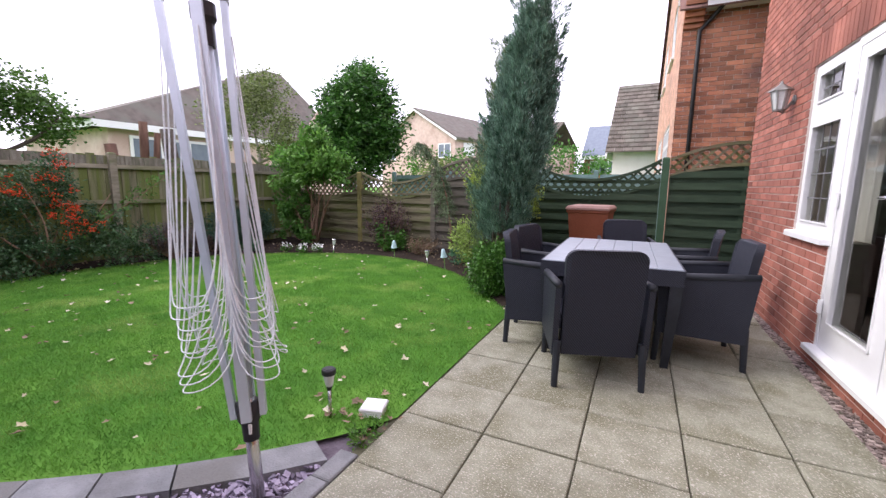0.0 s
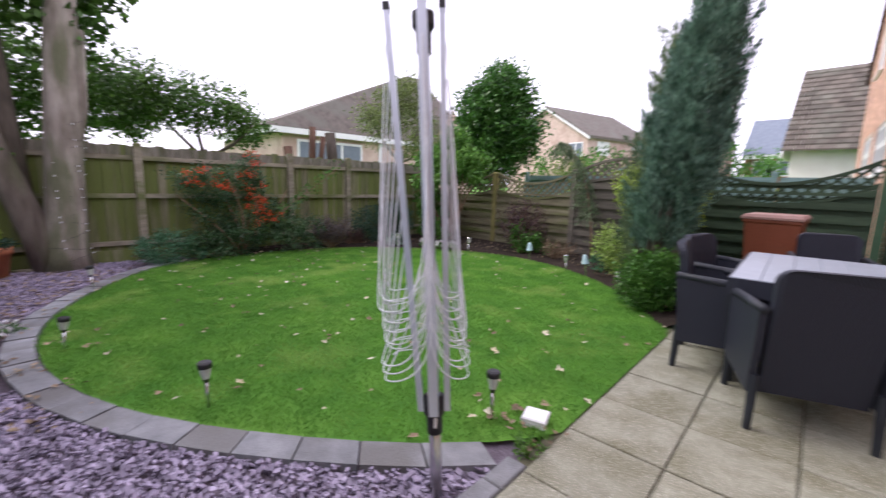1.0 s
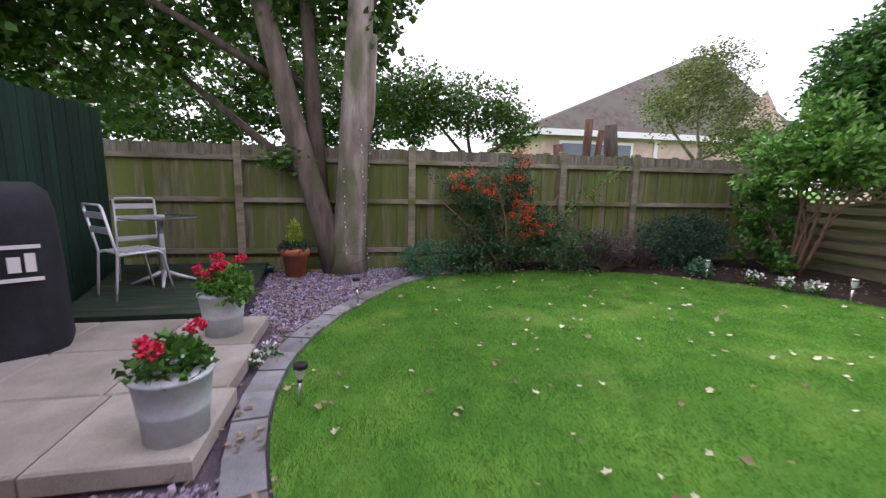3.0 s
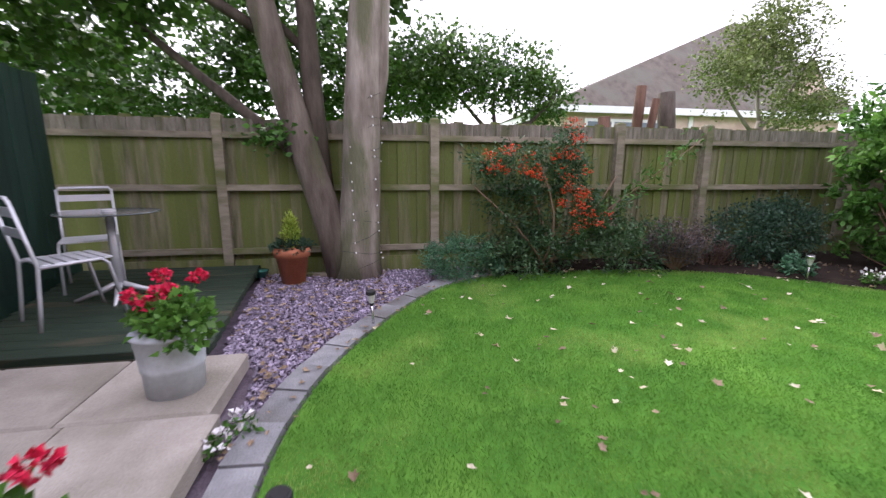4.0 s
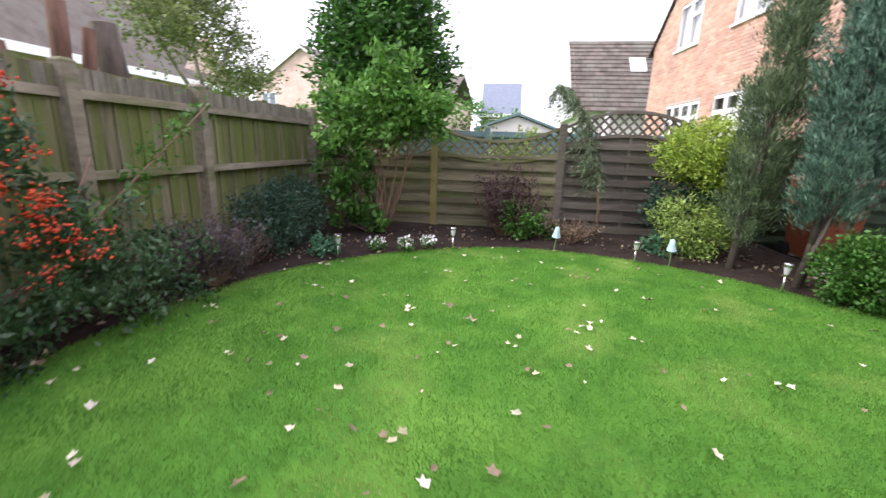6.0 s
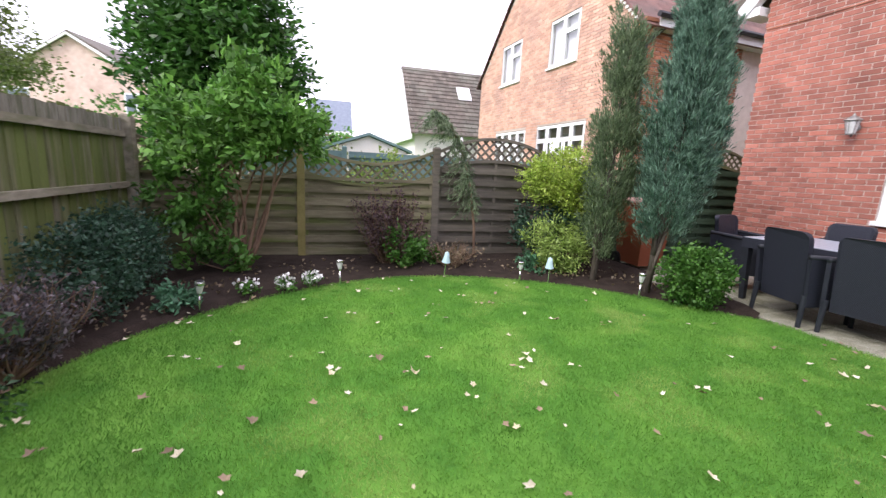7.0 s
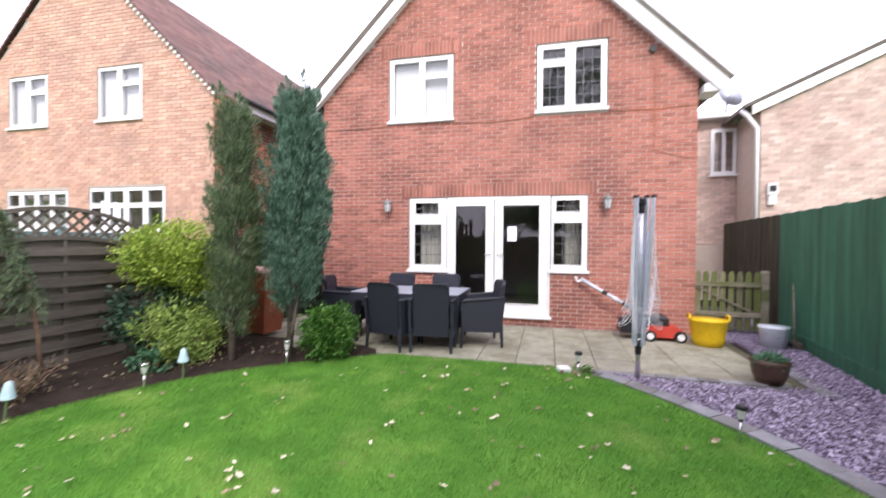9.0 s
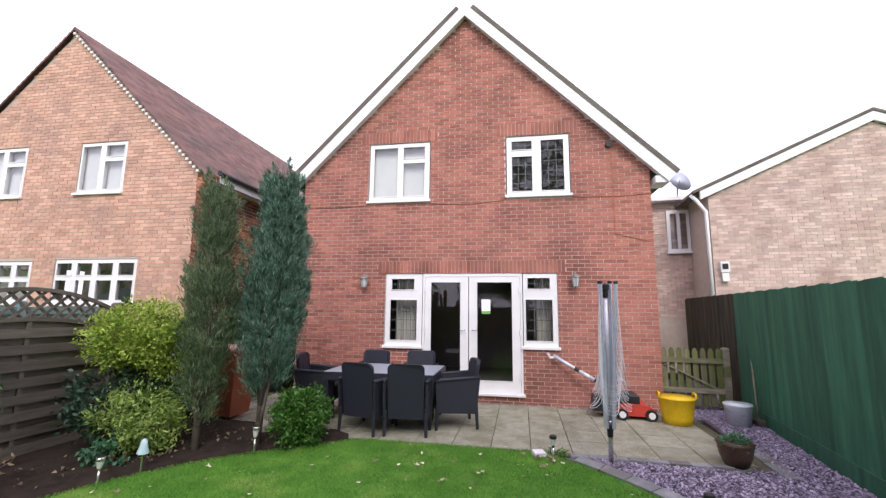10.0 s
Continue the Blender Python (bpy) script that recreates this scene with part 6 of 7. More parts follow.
for s in (1, -1):
    b = Mesh()
    b.tube([(-0.08, s * 0.25, 0.38), (-0.06, s * 0.25, 0.44), (0.06, s * 0.25, 0.44), (0.08, s * 0.25, 0.38)], 0.016, 8)
    part("handle", b, YEL, t, smooth=True)
BUCKET = surface("pale_blue_plastic", (0.7, 0.77, 0.83), (0.76, 0.82, 0.86), 0.45, 5, 0.05, 40)
t = thing("bucket", "pale blue-white plastic bucket on the slate chips", "bucket", pose(1.1, -0.2, 0))
b = Mesh()
b.lathe([(0.0, 0.0), (0.15, 0.0), (0.18, 0.27), (0.19, 0.28), (0.19, 0.3), (0.17, 0.3), (0.14, 0.03), (0.0, 0.03)], 24)
part("body", b, BUCKET, t, smooth=True)
b = Mesh()
b.tube([(0, -0.185, 0.28), (-0.1, -0.15, 0.2), (-0.17, 0, 0.16), (-0.1, 0.15, 0.2), (0, 0.185, 0.28)], 0.005, 6)
part("handle", b, CHROME, t)
BROWNP = surface("brown_glazed_pot", (0.075, 0.045, 0.03), (0.11, 0.07, 0.045), 0.4, 6, 0.1, 40)
t = thing("planter", "brown glazed pot with a small leafy plant", "plant pot", pose(-0.8, 0.56, 0) @ Matrix.Scale(0.88, 4))
b = Mesh()
b.lathe([(0.0, 0.0), (0.13, 0.0), (0.18, 0.12), (0.2, 0.25), (0.215, 0.27), (0.2, 0.285), (0.18, 0.24), (0.0, 0.235)], 22)
part("pot", b, BROWNP, t, smooth=True)
p, d_ = blob_points([(0, 0, 0.27, 0.16, 0.16, 0.06)], 380, 71, 0.3)
ob = new("foliage", leaf_mesh("foliage", L_TEAL, p, d_, 0.09, 0.022, seed=71))
ob.parent = t
MRED = surface("red_mower_shell", (0.5, 0.05, 0.035), (0.58, 0.075, 0.05), 0.4, 5, 0.05, 40)
t = thing("lawn_mower", "red and black electric lawn mower", "lawn mower", pose(1.08, 1.27, 0, 0, 0, -86))
b = Mesh()
b.prism([(-0.26, 0.06), (0.26, 0.06), (0.28, 0.14), (0.2, 0.22), (-0.18, 0.24), (-0.28, 0.15)], 0.38, "y", -0.19)
part("deck", b, MRED, t)
b = Mesh()
b.slab(-0.2, 0.08, -0.14, 0.14, 0.22, 0.38, 0.04)
part("motor_cover", b, BLACKP, t)
b = Mesh()
b.prism([(-0.62, 0.1), (-0.26, 0.1), (-0.22, 0.34), (-0.58, 0.3)], 0.34, "y", -0.17)
part("grass_box", b, BLACKP, t)
for sx in (0.22, -0.2):
    for s in (1, -1):
        b = Mesh()
        b.tube([(sx, s * 0.19, 0.085), (sx, s * 0.235, 0.085)], 0.085, 18)
        w = part("wheel", b, BLACKP, t)
        b = Mesh()
        b.tube([(sx, s * 0.234, 0.085), (sx, s * 0.24, 0.085)], 0.05, 16)
        part("hub_cap", b, UPVC, w, "white hub cap")
# taped metal arm propped against the wall under the window
t = thing("metal_pole", "white and grey taped metal pole leaning on the sill", "pole", SKEW @ Matrix.Translation((0.155, -0.06, -0.03)))
b = Mesh()
b.tube([(1.2, 2.4, 0.9), (1.14, 2.2, 0.78), (0.95, 1.3, 0.28)], 0.03, 10)
part("shaft", b, ALU, t, smooth=True)
for k in range(4):
    b = Mesh()
    u = 0.15 + 0.17 * k
    p = Vector((1.14, 2.2, 0.78)).lerp(Vector((0.95, 1.3, 0.28)), u)
    q = Vector((1.14, 2.2, 0.78)).lerp(Vector((0.95, 1.3, 0.28)), u + 0.08)
    b.tube([p, q], 0.032, 10)
    part("tape_band", b, UPVC if k % 2 else BLACKP, t)
b = Mesh()
b.tube([(1.2, 2.32, 0.88), (1.2, 2.46, 0.86), (1.2, 2.5, 0.94)], 0.022, 8)
part("bracket", b, UPVC, t)
# picket gate in the side passage
t = thing("picket_gate", "weathered timber picket gate with a diagonal brace", "gate", pose(1.95, 0.16, 0))
for k in range(8):
    b = Mesh()
    y = 0.4 - 0.122 * k
    b.prism([(y - 0.042, 0.06), (y + 0.042, 0.06), (y + 0.042, 0.97), (y + 0.025, 1.02), (y, 1.035), (y - 0.025, 1.02), (y - 0.042, 0.97)], 0.02, "x", 0)
    part("picket", b, FENCE, t)
for z in (0.28, 0.78):
    b = Mesh()
    b.box(-0.035, 0.0, -0.5, 0.46, z, z + 0.08)
    part("rail", b, RAIL, t)
b = Mesh()
b.prism([(0.4, 0.74), (0.44, 0.78), (-0.44, 0.36), (-0.48, 0.3)], 0.03, "x", -0.032)
part("brace", b, RAIL, t)
b = Mesh()
b.slab(-0.05, 0.05, -0.6, -0.5, 0, 1.05, 0.015)
part("gate_post", b, RAIL, t)
t = thing("broom", "long-handled broom leaning on the green fence", "broom", pose(0.1, 0.15, 0))
b = Mesh()
b.tube([(1.05, -0.62, 0.08), (1.5, -0.78, 1.05)], 0.014, 8)
part("handle", b, RAIL, t, smooth=True)
b = Mesh()
b.slab(0.93, 1.15, -0.68, -0.56, 0.0, 0.09, 0.02)
part("head", b, BARK_D, t)

# ---- deck corner ----
DECKM = surface("dark_green_deck_stain", (0.018, 0.034, 0.021), (0.034, 0.055, 0.034), 0.75, 4, 0.4, 40, c=(0.09, 0.076, 0.048), stain=1.4, cover=0.56, vary=0.15, stretch=(5, 0.8, 5))
dk = thing("deck", "low dark green stained timber deck", "deck")
for k in range(16):
    b = Mesh()
    x0 = -7.72 + 0.143 * k
    b.slab(x0, x0 + 0.137, -1.95 + 0.04 * k, -0.15 + 0.016 * k, 0.07, 0.12, 0.005)
    part("deck_board", b, DECKM, dk)
b = Mesh()
b.box(-7.7, -5.44, -0.2, -0.17, -0.03, 0.069)
b.box(-5.46, -5.43, -1.3, -0.17, -0.03, 0.069)
part("skirt", b, BLACKWOOD, dk)
st = thing("stone_terrace", "raised terrace of pale sandstone paving slabs", "paving")
for i in range(3):
    for j in range(3):
        b = Mesh()
        x0, y0 = -5.36 + 0.65 * i, -1.57 + 0.64 * j + 0.05 * i
        b.slab(x0, x0 + 0.64, y0, y0 + 0.63, 0.0, 0.1, 0.012)
        part("slab", b, SLAB_S, st)
ALUW = surface("pale_aluminium", (0.6, 0.62, 0.65), (0.7, 0.72, 0.75), 0.35, 8, 0.03, 60, metal=0.3, even=0.04)


def bistro_chair(m_):
    c = thing("bistro_chair", "silver aluminium slatted bistro chair", "chair", m_, "bistro chairs on the deck")
    for s in (1, -1):
        b = Mesh()
        b.tube([(s * 0.2, -0.22, 0.0), (s * 0.2, -0.2, 0.2), (s * 0.2, -0.18, 0.44), (s * 0.2, -0.26, 0.88)], 0.0125, 8)
        part("rear_leg", b, ALUW, c, smooth=True)
        b = Mesh()
        b.tube([(s * 0.21, 0.27, 0.0), (s * 0.205, 0.2, 0.4), (s * 0.2, 0.16, 0.44), (s * 0.2, -0.18, 0.43)], 0.0125, 8)
        part("front_leg", b, ALUW, c, smooth=True)
    b = Mesh()
    b.tube([(-0.2, -0.26, 0.86), (-0.18, -0.265, 0.895), (0.18, -0.265, 0.895), (0.2, -0.26, 0.86)], 0.0125, 8)
    part("top_rail", b, ALUW, c, smooth=True)
    for k in range(6):
        b = Mesh()
        y = -0.16 + 0.068 * k
        b.slab(-0.2, 0.2, y, y + 0.05, 0.435, 0.45, 0.004)
        part("seat_slat", b, ALUW, c)
    for z in (0.8, 0.66):
        b = Mesh()
        yy = -0.18 - 0.18 * (z - 0.44)
        b.box(-0.2, 0.2, yy - 0.008, yy + 0.004, z - 0.03, z + 0.03)
        part("back_slat", b, ALUW, c)
    return c


bc = bistro_chair(pose(-6.15, -1.08, 0.12, 0, 0, 48))
copy_thing(bc, pose(-7.1, -1.45, 0.12, 0, 0, -62))
bt = thing("bistro_table", "round glass-topped bistro table with a silver column", "table", pose(-6.62, -1.0, 0.12))
b = Mesh()
b.lathe([(0.0, 0.72), (0.35, 0.72), (0.36, 0.726), (0.35, 0.733), (0.0, 0.733)], 36)
part("tabletop", b, surface("smoked_glass", (0.1, 0.115, 0.115), (0.13, 0.145, 0.145), 0.08, 6, 0, 40), bt, "smoked glass top")
b = Mesh()
b.tube([(0, 0, 0.1), (0, 0, 0.72)], [0.035, 0.03], 14)
part("column", b, ALUW, bt, smooth=True)
b = Mesh()
b.lathe([(0.0, 0.75), (0.05, 0.75), (0.05, 0.69), (0.0, 0.69)], 16)
part("boss", b, ALUW, bt)
for k in range(4):
    a = radians(20 + 90 * k)
    b = Mesh()
    b.tube([(0, 0, 0.13), (0.14 * math.cos(a), 0.14 * math.sin(a), 0.07), (0.3 * math.cos(a), 0.3 * math.sin(a), 0.012)], [0.03, 0.022, 0.014], 8)
    part("foot", b, ALUW, bt, smooth=True)
COVER = surface("black_fabric_cover", (0.014, 0.015, 0.02), (0.026, 0.028, 0.036), 0.75, 4, 0.4, 25)
t = thing("covered_barbecue", "barbecue under a fitted black fabric cover with white stripes", "barbecue", pose(-5.0, -1.26, 0.1, 0, 0, 30))
b = Mesh()
rings = ((0.0, 0.44, 0.3), (0.5, 0.42, 0.285), (0.9, 0.4, 0.27), (1.05, 0.37, 0.24), (1.12, 0.28, 0.17))
for z, w, dd in rings:
    for j in range(20):
        a = 2 * math.pi * j / 20
        f = 1 + 0.02 * math.sin(j * 3 + z * 4)
        cx, sy = math.cos(a), math.sin(a)
        b.v.append((w * f * math.copysign(abs(cx) ** 0.5, cx), dd * f * math.copysign(abs(sy) ** 0.5, sy), z))
for r_ in range(len(rings) - 1):
    for j in range(20):
        l = (j + 1) % 20
        b.f.append((r_ * 20 + j, r_ * 20 + l, r_ * 20 + 20 + l, r_ * 20 + 20 + j))
b.f.append(tuple(range((len(rings) - 1) * 20, len(rings) * 20)))
part("cover", b, COVER, t, smooth=True)
for z0, z1, y0, y1 in ((0.5, 0.525, -0.2, 0.2), (0.71, 0.735, -0.2, 0.2), (0.56, 0.68, -0.17, -0.1), (0.56, 0.66, -0.06, 0.0), (0.56, 0.66, 0.04, 0.1), (0.56, 0.68, 0.12, 0.17)):
    b = Mesh()
    b.box(0.432, 0.437, y0, y1, z0, z1)
    part("white_mark", b, UPVC, t, "plain white printed mark")
# terracotta pot with dwarf conifer, geranium tubs
t = thing("terracotta_pot", "terracotta pot with a dwarf yellow conifer and trailing leaves", "plant pot", pose(-7.36, 0.27, 0.0))
b = Mesh()
b.lathe([(0.0, 0.0), (0.12, 0.0), (0.165, 0.29), (0.185, 0.29), (0.19, 0.38), (0.17, 0.38), (0.16, 0.33), (0.0, 0.33)], 24)
part("pot", b, TERRA, t, smooth=True)
p, d_ = blob_points([(0, 0, 0.52, 0.08, 0.08, 0.17), (0, 0, 0.63, 0.05, 0.05, 0.12)], 800, 81, 0.4)
ob = new("conifer", leaf_mesh("conifer", L_YELLOW, p, d_ + np.array([0, 0, 1.0]), 0.05, 0.014, seed=81))
ob.parent = t
p, d_ = blob_points([(0, 0, 0.4, 0.2, 0.2, 0.07)], 700, 82, 0.5)
ob = new("trailing_leaves", leaf_mesh("trailing_leaves", L_DARK, p, d_, 0.045, 0.025, seed=82))
ob.parent = t
ZINC = surface("pale_galvanised_tub", (0.5, 0.54, 0.58), (0.62, 0.66, 0.7), 0.5, 6, 0.15, 40, c=(0.42, 0.46, 0.5))
for k, (x, y, h, r) in enumerate(((-3.64, 0.3, 0.31, 0.165), (-4.98, 0.1, 0.32, 0.16))):
    t = thing("geranium_tub", "pale ribbed tub of red geraniums on the terrace", "plant pot", pose(x, y, 0.1), "geranium tubs")
    b = Mesh()
    b.lathe([(0.0, 0.0), (r * 0.82, 0.0), (r * 0.86, h * 0.4), (r * 0.9, h * 0.42), (r * 0.9, h * 0.48), (r * 0.9, h * 0.5), (r, h * 0.94), (r * 1.06, h * 0.95), (r * 1.06, h), (r * 0.95, h), (r * 0.9, h * 0.85), (0, h * 0.85)], 26)
    part("tub", b, ZINC, t, smooth=True)
    up = 0.1 + 0.05 * k
    p, d_ = blob_points([(0, 0, h + up * 0.4, r * 1.02, r * 1.02, up * 0.85), (0.12 * k, 0.12 * k, h + up * 0.5, r * 0.8, r * 0.8, up * 0.9)], 480 + 260 * k, 83 + k, 0.4)
    ob = new("foliage", leaf_mesh("foliage", L_BRIGHT if k else L_BUSH, p, d_, 0.042, 0.038, seed=83 + k))
    ob.parent = t
    rng = np.random.default_rng(84 + k)
    for j in range(3 + 3 * k):
        a = j * 2.4
        c = np.array([r * 1.1 * math.cos(a) * rng.uniform(0.3, 1.1), r * 1.1 * math.sin(a) * rng.uniform(0.3, 1.1), h + up * rng.uniform(1.0, 1.75)])
        b = Mesh()
        b.tube([(c[0] * 0.4, c[1] * 0.4, h), tuple(c)], 0.004, 5)
        part("flower_stalk", b, L_MID, t)
        p, d_ = blob_points([(*c, 0.035, 0.035, 0.026)], 60, 90 + j, 0.4)
        ob = new("flower_head", leaf_mesh("flower_head", PETAL, p, d_, 0.025, 0.024, seed=j))
        ob.parent = t

# small clutter round the beds
t = thing("plastic_bowl", "small teal plastic bowl on the chippings by the deck", "bowl", pose(-7.62, -0.13, 0.0))
b = Mesh()
b.lathe([(0.0, 0.0), (0.05, 0.0), (0.085, 0.075), (0.092, 0.08), (0.085, 0.083), (0.045, 0.012), (0.0, 0.012)], 18)
part("body", b, surface("teal_plastic", (0.05, 0.22, 0.18), (0.07, 0.28, 0.23), 0.5, 6, 0.05, 40), t, smooth=True)
t = thing("timber_offcut", "short weathered timber offcut lying by the fence", "timber", pose(-7.6, 0.5, -0.02, 0, 0, 78))
b = Mesh()
b.slab(-0.28, 0.28, -0.04, 0.04, 0.0, 0.05, 0.006)
part("plank", b, RAIL, t)
t = thing("stone_block", "pale weathered stone block behind the round shrub", "stone", pose(-1.28, 6.2, 0.0, 0, 0, 25))
b = Mesh()
b.slab(-0.13, 0.13, -0.09, 0.09, -0.02, 0.16, 0.03)
part("stone", b, SLAB_S, t)
plant("weed_tuft", "ragged tuft of weeds at the paving corner", "plant", [(0, 0, 0.02, 0.06, 0.11, 0.03)], L_BRIGHT, 170, 0.04, 0.014, seed=97, at=(-0.98, 2.46, -0.01))
for k, (x, y) in enumerate(((-4.69, 0.49), (-4.55, 0.43))):
    t = plant("white_flowers", "small clump of white bedding flowers", "flower", [(0, 0, 0.04, 0.05, 0.05, 0.03)], L_MID, 60, 0.035, 0.018, seed=150 + k, at=(x, y, 0.0), group="white bedding flowers")
    p, d_ = blob_points([(0, 0, 0.07, 0.055, 0.055, 0.03)], 26, 160 + k)
    ob = new("bloom", leaf_mesh("bloom", PETAL_W, p, d_, 0.03, 0.028, seed=k))
    ob.parent = t
    tagged(ob, kind="stuff")

# ---- slate chips, stray leaves, edging blocks ----
def in_chips(x, y):
    if math.hypot(x - LC[0], y - LC[1]) < lawn_radius(math.atan2(y - LC[1], x - LC[0])) + 0.2:
        return False
    if x > -1.075 - 0.0645 * (y - 3.3) and y > 0.17 and x < 1.3:
        return False
    if -5.4 < x < -3.38 and -1.6 < y < 0.38 + 0.08 * (x + 5.36) or -7.75 < x < -5.4 and y < -0.13 + 0.11 * (x + 7.7):
        return False
    return y > GF(x) + 0.05 if x > -2.6 else y > -1.0


rng = np.random.default_rng(9)
V, F = [], []
n = 0
while n < 34000:
    x, y = rng.uniform(-7.75, 2.6), rng.uniform(-0.85, 2.6)
    if x < -3 and y > 0.9 + 0.5 * max(0, -5.6 - x) * 1.4 or x > -1.0 and y > 0.45 or not in_chips(x, y):
        continue
    n += 1
    s = rng.uniform(0.009, 0.023)
    tilt, az = rng.normal(scale=0.35, size=2), rng.uniform(0, 6.28)
    k = len(V)
    pts = [(math.cos(az + q) * s * rng.uniform(0.7, 1.2), math.sin(az + q) * s * rng.uniform(0.5, 0.9)) for q in (0, 1.4, 2.9, 4.4)]
    z = rng.uniform(-0.045, -0.012) + 0.012
    for h in (0.0, 0.008):
        V += [(x + a, y + b_, z + h + a * tilt[0] + b_ * tilt[1]) for a, b_ in pts]
    F += [(k + 4, k + 5, k + 6, k + 7), (k, k + 1, k + 5, k + 4), (k + 1, k + 2, k + 6, k + 5), (k + 2, k + 3, k + 7, k + 6), (k + 3, k, k + 4, k + 7)]
b = Mesh()
b.v, b.f = V, F
tagged(new("slate_chips", b.data("slate_chips", CHIP)), "plum and grey slate chippings", "gravel", kind="stuff")
b = Mesh()
b.box(-7.85, 2.9, -0.9, 0.2, -0.06, -0.03)
b.box(-7.85, -0.95, 0.2, 2.55, -0.06, -0.032)
b.box(1.3, 5.5, -0.9, 0.5, -0.059, -0.031)
structure("gravel_bed", b, surface("slate_dust", (0.1, 0.08, 0.1), (0.17, 0.14, 0.17), 0.95, 12, 0.8, 70), "fine slate dust under the chippings", "gravel")
# narrow grit strip along the wall
rng = np.random.default_rng(10)
b = Mesh()
for k in range(2600):
    x, y, s = rng.uniform(1.33, 1.45), rng.uniform(-2.7, 4.1), rng.uniform(0.006, 0.014)
    b.box(x - s, x + s, y - s, y + s, -0.02, rng.uniform(-0.012, 0.004), GRID)
tagged(new("wall_gravel", b.data("wall_gravel", GRIT)), "narrow strip of small gravel along the house wall", "gravel", kind="stuff")
# fallen leaves on the lawn: lobed, curled and lying at odd angles
def fallen(m, x, y, z, r, rng):
    k, n = len(m.v), 10
    az, curl = rng.uniform(0, 6.28), rng.uniform(0.15, 0.9)
    tilt = rng.normal(scale=0.25, size=2)
    squash = rng.uniform(0.55, 1.0)
    m.v.append((x, y, z))
    for i in range(n):
        q = 2 * math.pi * i / n
        d = r * ((1.0 if i % 2 else 0.62) * rng.uniform(0.8, 1.15))
        u, v = d * math.cos(q), d * squash * math.sin(q)
        h = curl * v * v / r + max(0.0, tilt[0] * u + tilt[1] * v + 0.1 * r)
        m.v.append((x + u * math.cos(az) - v * math.sin(az), y + u * math.sin(az) + v * math.cos(az), z + h))
    m.f += [(k, k + 1 + i, k + 1 + (i + 1) % n) for i in range(n)]


rng = np.random.default_rng(12)
pale, brown = Mesh(), Mesh()
for k in range(330):
    a, u = rng.uniform(-math.pi, math.pi), rng.random()
    r = lawn_radius(a) * math.sqrt(u) if k < 240 else lawn_radius(a) + rng.uniform(-0.08, 0.35)
    if k >= 240 and not (1.9 < abs(a) < 3.2):
        continue
    x, y = LC[0] + r * math.cos(a), LC[1] + r * math.sin(a)
    for j in range(1 + (k % 6 == 0)):
        fallen(brown if rng.random() < 0.42 else pale, x + 0.05 * j, y - 0.03 * j, 0.022, rng.uniform(0.016, 0.038), rng)
tagged(new("fallen_leaves", pale.data("fallen_leaves", FALLEN)), "pale cream and yellow fallen leaves scattered on the grass", "leaves", kind="stuff")
tagged(new("fallen_leaves", brown.data("fallen_leaves", FALLEN_B)), "curled brown fallen leaves scattered on the grass", "leaves", kind="stuff")
rng = np.random.default_rng(14)
litter = Mesh()
for k in range(820):
    x, y = rng.uniform(-7.7, -3.8), rng.uniform(-0.2, 1.4)
    if in_chips(x, y):
        fallen(litter, x, y, 0.008, rng.uniform(0.014, 0.034), rng)
for k in range(150):
    x, y = lawn_point(rng.uniform(-2.75, -1.1), rng.uniform(-0.03, 0.4))
    fallen(litter, x, y, 0.018, rng.uniform(0.012, 0.03), rng)
for k in range(26):
    fallen(litter, -1.13 + rng.normal(scale=0.1), 2.55 + rng.normal(scale=0.13), 0.02, rng.uniform(0.012, 0.035), rng)
tagged(new("leaf_litter", litter.data("leaf_litter", FALLEN_B)), "curled brown leaf litter on the slate chippings and edging", "leaves", kind="stuff")
rng = np.random.default_rng(16)
P, D = [], []
for k in range(480):
    a, e = rng.uniform(0.45, 3.7), rng.uniform(0.05, 0.9)
    x, y = lawn_point(a, e)
    if -7.8 < x < -1.1 and y < 8.0:
        P.append((x, y, 0.07 + 0.02 * rng.random()))
        D.append((*rng.normal(size=2), rng.uniform(0, 0.5)))
ob = new("bed_litter", leaf_mesh("bed_litter", L_BROWN, P, D, 0.045, 0.03, fold=0.5, seed=17))
tagged(ob, "dry leaves and twig scraps on the bed soil", "leaves", kind="stuff")


# ---- brick facings, slabs and blocks ----
def brick_mesh(rects, x, mat, name, depth=0.02, axis="x", z0=0.0):
    m = Mesh()
    for a, b, c, d in rects:
        if axis == "x":
            m.box(x, x + depth, a, b, c, d)
        else:
            m.box(a, b, x, x + depth, c, d)
    return m


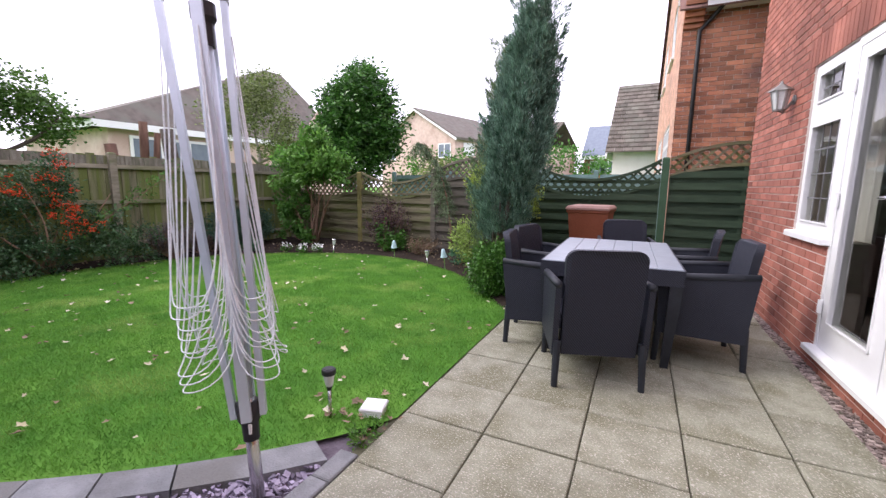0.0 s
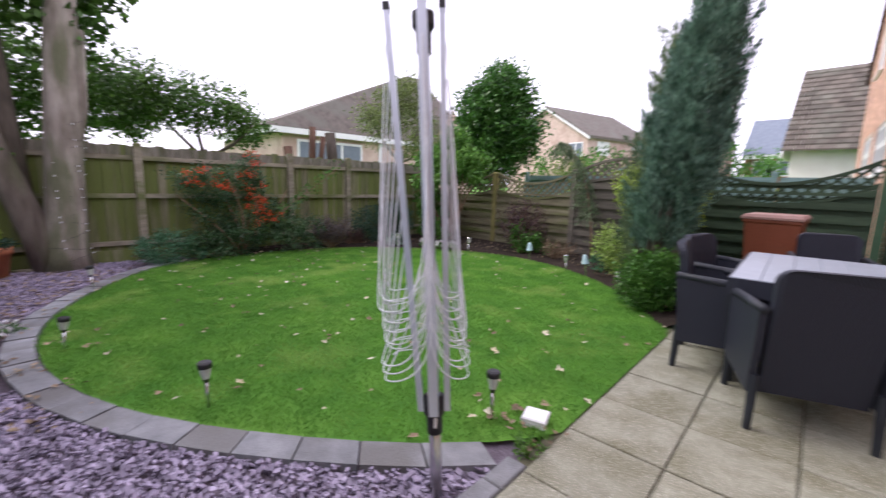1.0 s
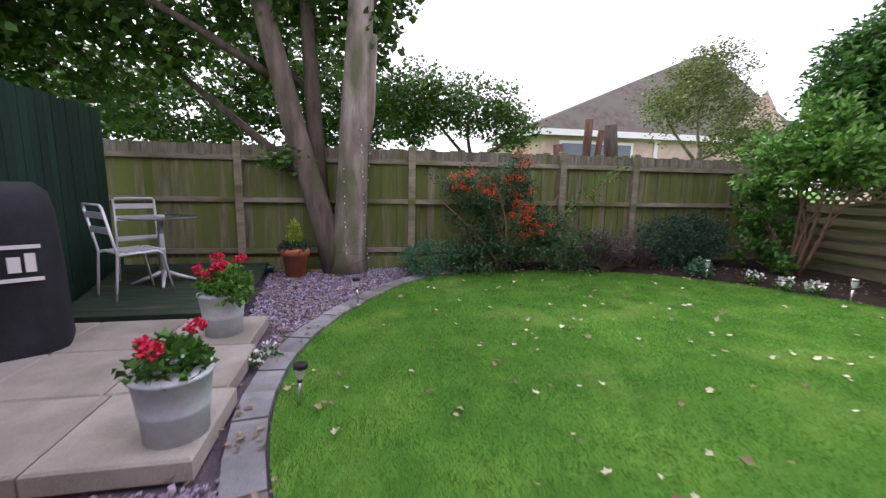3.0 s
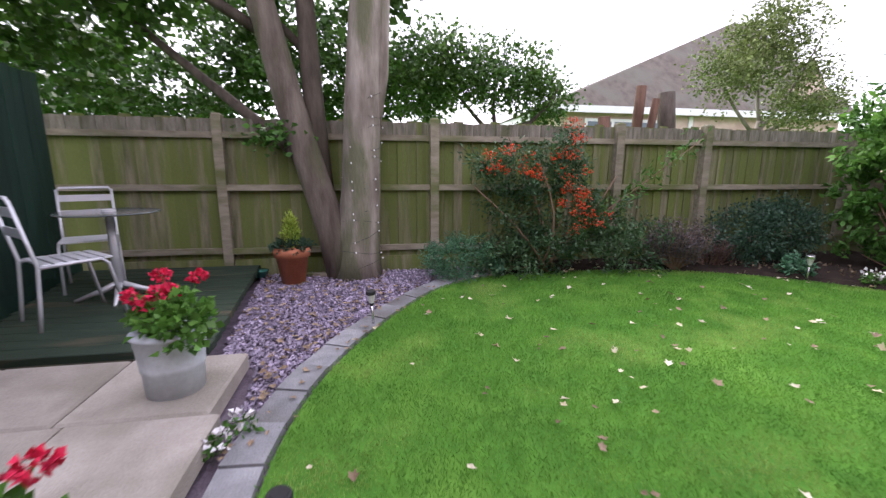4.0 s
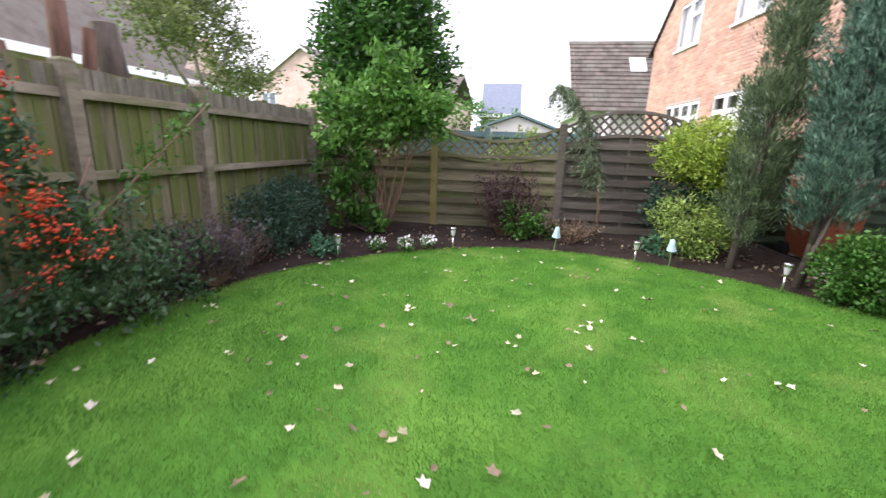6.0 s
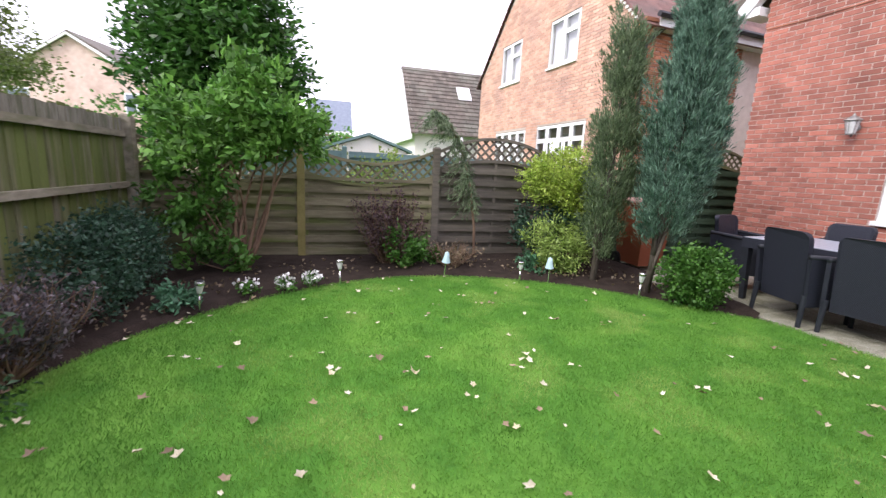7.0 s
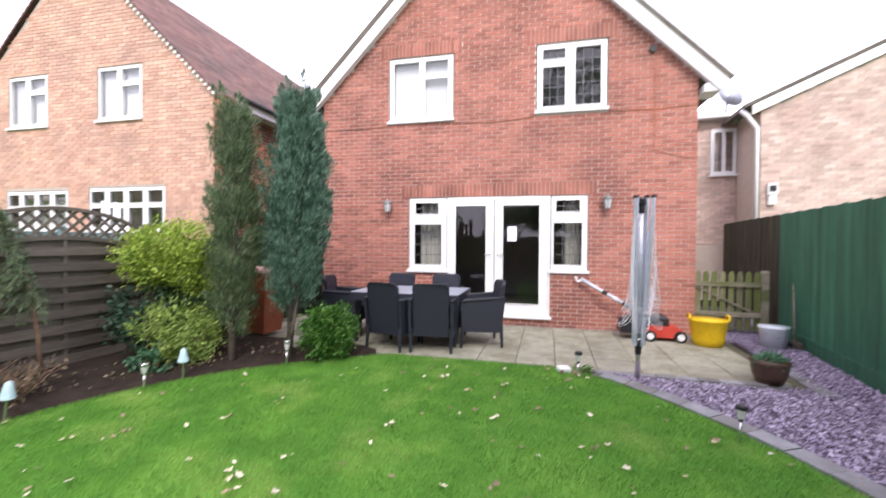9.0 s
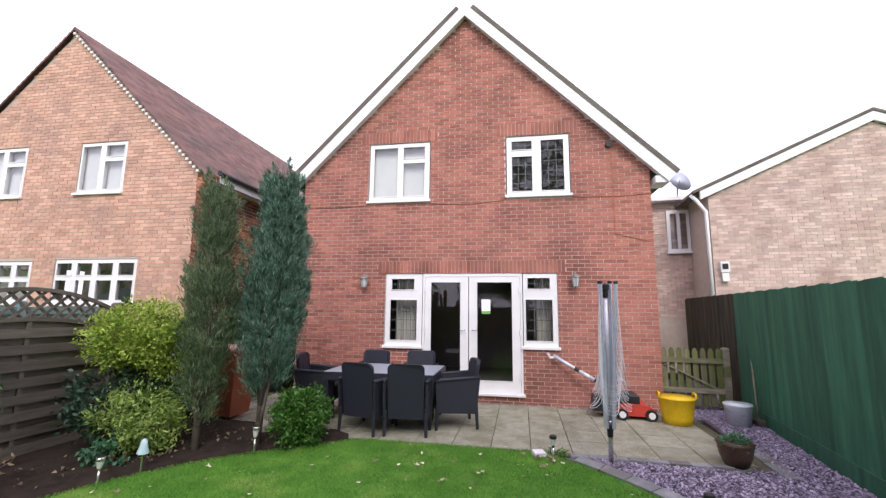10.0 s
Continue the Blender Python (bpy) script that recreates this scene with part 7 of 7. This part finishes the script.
rects = brick_field(YR, YL, top_own, [(a - 0.15, b + 0.15, math.ceil(d / 0.075) * 0.075 - 0.002, math.ceil((d + 0.2) / 0.075) * 0.075 - 0.002) for a, b, c, d in OPEN if d > 3] + [(2.12, 5.79, 2.398, math.ceil(2.57 / 0.075) * 0.075 - 0.002)] + OPEN, seed=5, poke=-0.06, z0=-0.15)
near = [q for q in rects if 5.66 < q[0] < 7.6 and q[3] < 2.3][:290]
rest = [q for q in rects if q not in set(near)]
tagged(part("brickwork", brick_mesh(rest, WX, BRICK_J, "brickwork"), BRICK_J, wall, "red brick courses"), kind="stuff")
unit = {}
for a, b, c, d in near:
    w = round(b - a, 3)
    if w not in unit:
        bm_ = Mesh()
        bm_.box(0, 0.02, -w / 2, w / 2, -(d - c) / 2, (d - c) / 2)
        unit[w] = bm_.data("brick", BRICK)
    ob = new("brick", unit[w])
    ob.parent = wall
    ob.matrix_basis = pose(WX - 0.001 * ((a * 37) % 3), (a + b) / 2, (c + d) / 2)
# soldier courses over the openings
m = Mesh()
for y0, y1, z1 in ((2.27, 5.64, 2.37), (4.75, 6.08, 5.14), (1.96, 3.21, 5.14)):
    y = y0 - 0.15
    while y < y1 + 0.14:
        m.box(WX - 0.003, WX + 0.02, y + 0.004, y + 0.069, z1 + 0.006, math.ceil((z1 + 0.2) / 0.075) * 0.075 - 0.004)
        y += 0.075
tagged(part("soldier_course", m, BRICK_J, wall, "upright brick lintel course"), kind="stuff")
rects = brick_field(NR, NL, top_nb, NOPEN, seed=6)
tagged(part("brickwork", brick_mesh(rects, NX, BRICK_N, "brickwork"), BRICK_N, nb, "orange brick courses"), kind="stuff")
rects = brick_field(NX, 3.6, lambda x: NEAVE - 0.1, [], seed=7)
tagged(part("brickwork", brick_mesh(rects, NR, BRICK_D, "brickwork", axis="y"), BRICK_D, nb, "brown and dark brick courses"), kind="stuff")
rects = brick_field(WX + 0.02, 3.2, lambda x: 4.3, [], seed=8, z0=-0.15)
tagged(part("brickwork", brick_mesh(rects, YL - 0.02, BRICK_J, "brickwork", axis="y"), BRICK_J, house), kind="stuff")
rects = brick_field(-8.4, -1.39, top_pb, [], seed=9, z0=1.5, poke=-0.05)
tagged(part("brickwork", brick_mesh([q for q in brick_field(-1.39, 1.2, lambda y: 4.7, [], seed=10, z0=1.5)], 6.5, BRICK_P, "brickwork"), BRICK_P, pb, "pale buff brick courses"), kind="stuff")
tagged(part("brickwork", brick_mesh(rects, PX, BRICK_P, "brickwork"), BRICK_P, pb, "pale buff brick courses"), kind="stuff")

# patio slabs
patio = bpy.data.objects["patio"]
slabs = []
for k in range(5):
    m = Mesh()
    m.slab(-0.237, 0.237, -0.237, 0.237, -0.03, 0.0, 0.005)
    slabs.append(m.data("slab", SLAB))
m = Mesh()
m.slab(-0.185, 0.185, -0.237, 0.237, -0.03, 0.0, 0.005)
wall_cut = m.data("slab", SLAB)
for i, u in enumerate((-0.73, -0.247, 0.235, 0.717, 1.15), 1):
    for j in range(-6, 10):
        v = 0.241 + 0.482 * j
        c = GRID @ Vector((u, v, 0))
        if c.y < 0.4 or c.y > 7.8:
            continue
        ob = new("slab", wall_cut if i == 5 else slabs[(i * 3 + j) % 5])
        ob.parent = patio
        ob.matrix_basis = GRID @ pose(u, v, 0.003 * math.sin(i * 5.1 + j * 2.7), 0.25 * math.sin(i + j * 3), 0.25 * math.cos(i * 2 + j), 0.4 * math.sin(i * 7 + j * 5))
# grey edging blocks round the lawn
edge = structure("lawn_edging", (lambda b: (b.box(-1.2, -1.05, 1.9, 2.0, -0.06, -0.05), b)[1])(Mesh()), JOINT, "grey block edging round the lawn", "edging")
a, k = -2.75, 0
while a < -0.54:
    w = 0.092
    b = Mesh()
    r0, r1 = 0.02, 0.2
    q = [lawn_point(a + 0.0015, r0), lawn_point(a + w - 0.0015, r0), lawn_point(a + w - 0.0015, r1), lawn_point(a + 0.0015, r1)]
    b.prism(q, 0.05, "z", -0.04 + 0.004 * math.sin(k * 3))
    part("edging_block", b, SLAB_G, edge)
    a, k = a + w, k + 1
# narrow grey blocks along the paving, longer ones across its end
m = Mesh()
m.slab(-0.052, 0.052, -0.104, 0.104, -0.04, 0.004, 0.006)
blk = m.data("edging_block", SLAB_G)
for k in range(9):
    ob = new("edging_block", blk)
    ob.parent = edge
    ob.matrix_basis = GRID @ pose(-1.026 + 0.004 * math.sin(k * 5), -1.03 - 0.213 * k, 0.003 * math.sin(k * 3), 0, 0.6 * math.sin(k * 2), 1.2 * math.sin(k * 4))
m = Mesh()
m.slab(-0.085, 0.085, -0.235, 0.235, -0.04, 0.004, 0.006)
blk = m.data("edging_block", SLAB_G)
for k, (x, y, r) in enumerate(((-0.85, 0.15, 90), (-0.37, 0.14, 90), (0.11, 0.14, 90))):
    ob = new("edging_block", blk)
    ob.parent = edge
    ob.matrix_basis = pose(x, y, 0, 0, 0, r + 1.5 * math.sin(k * 4))
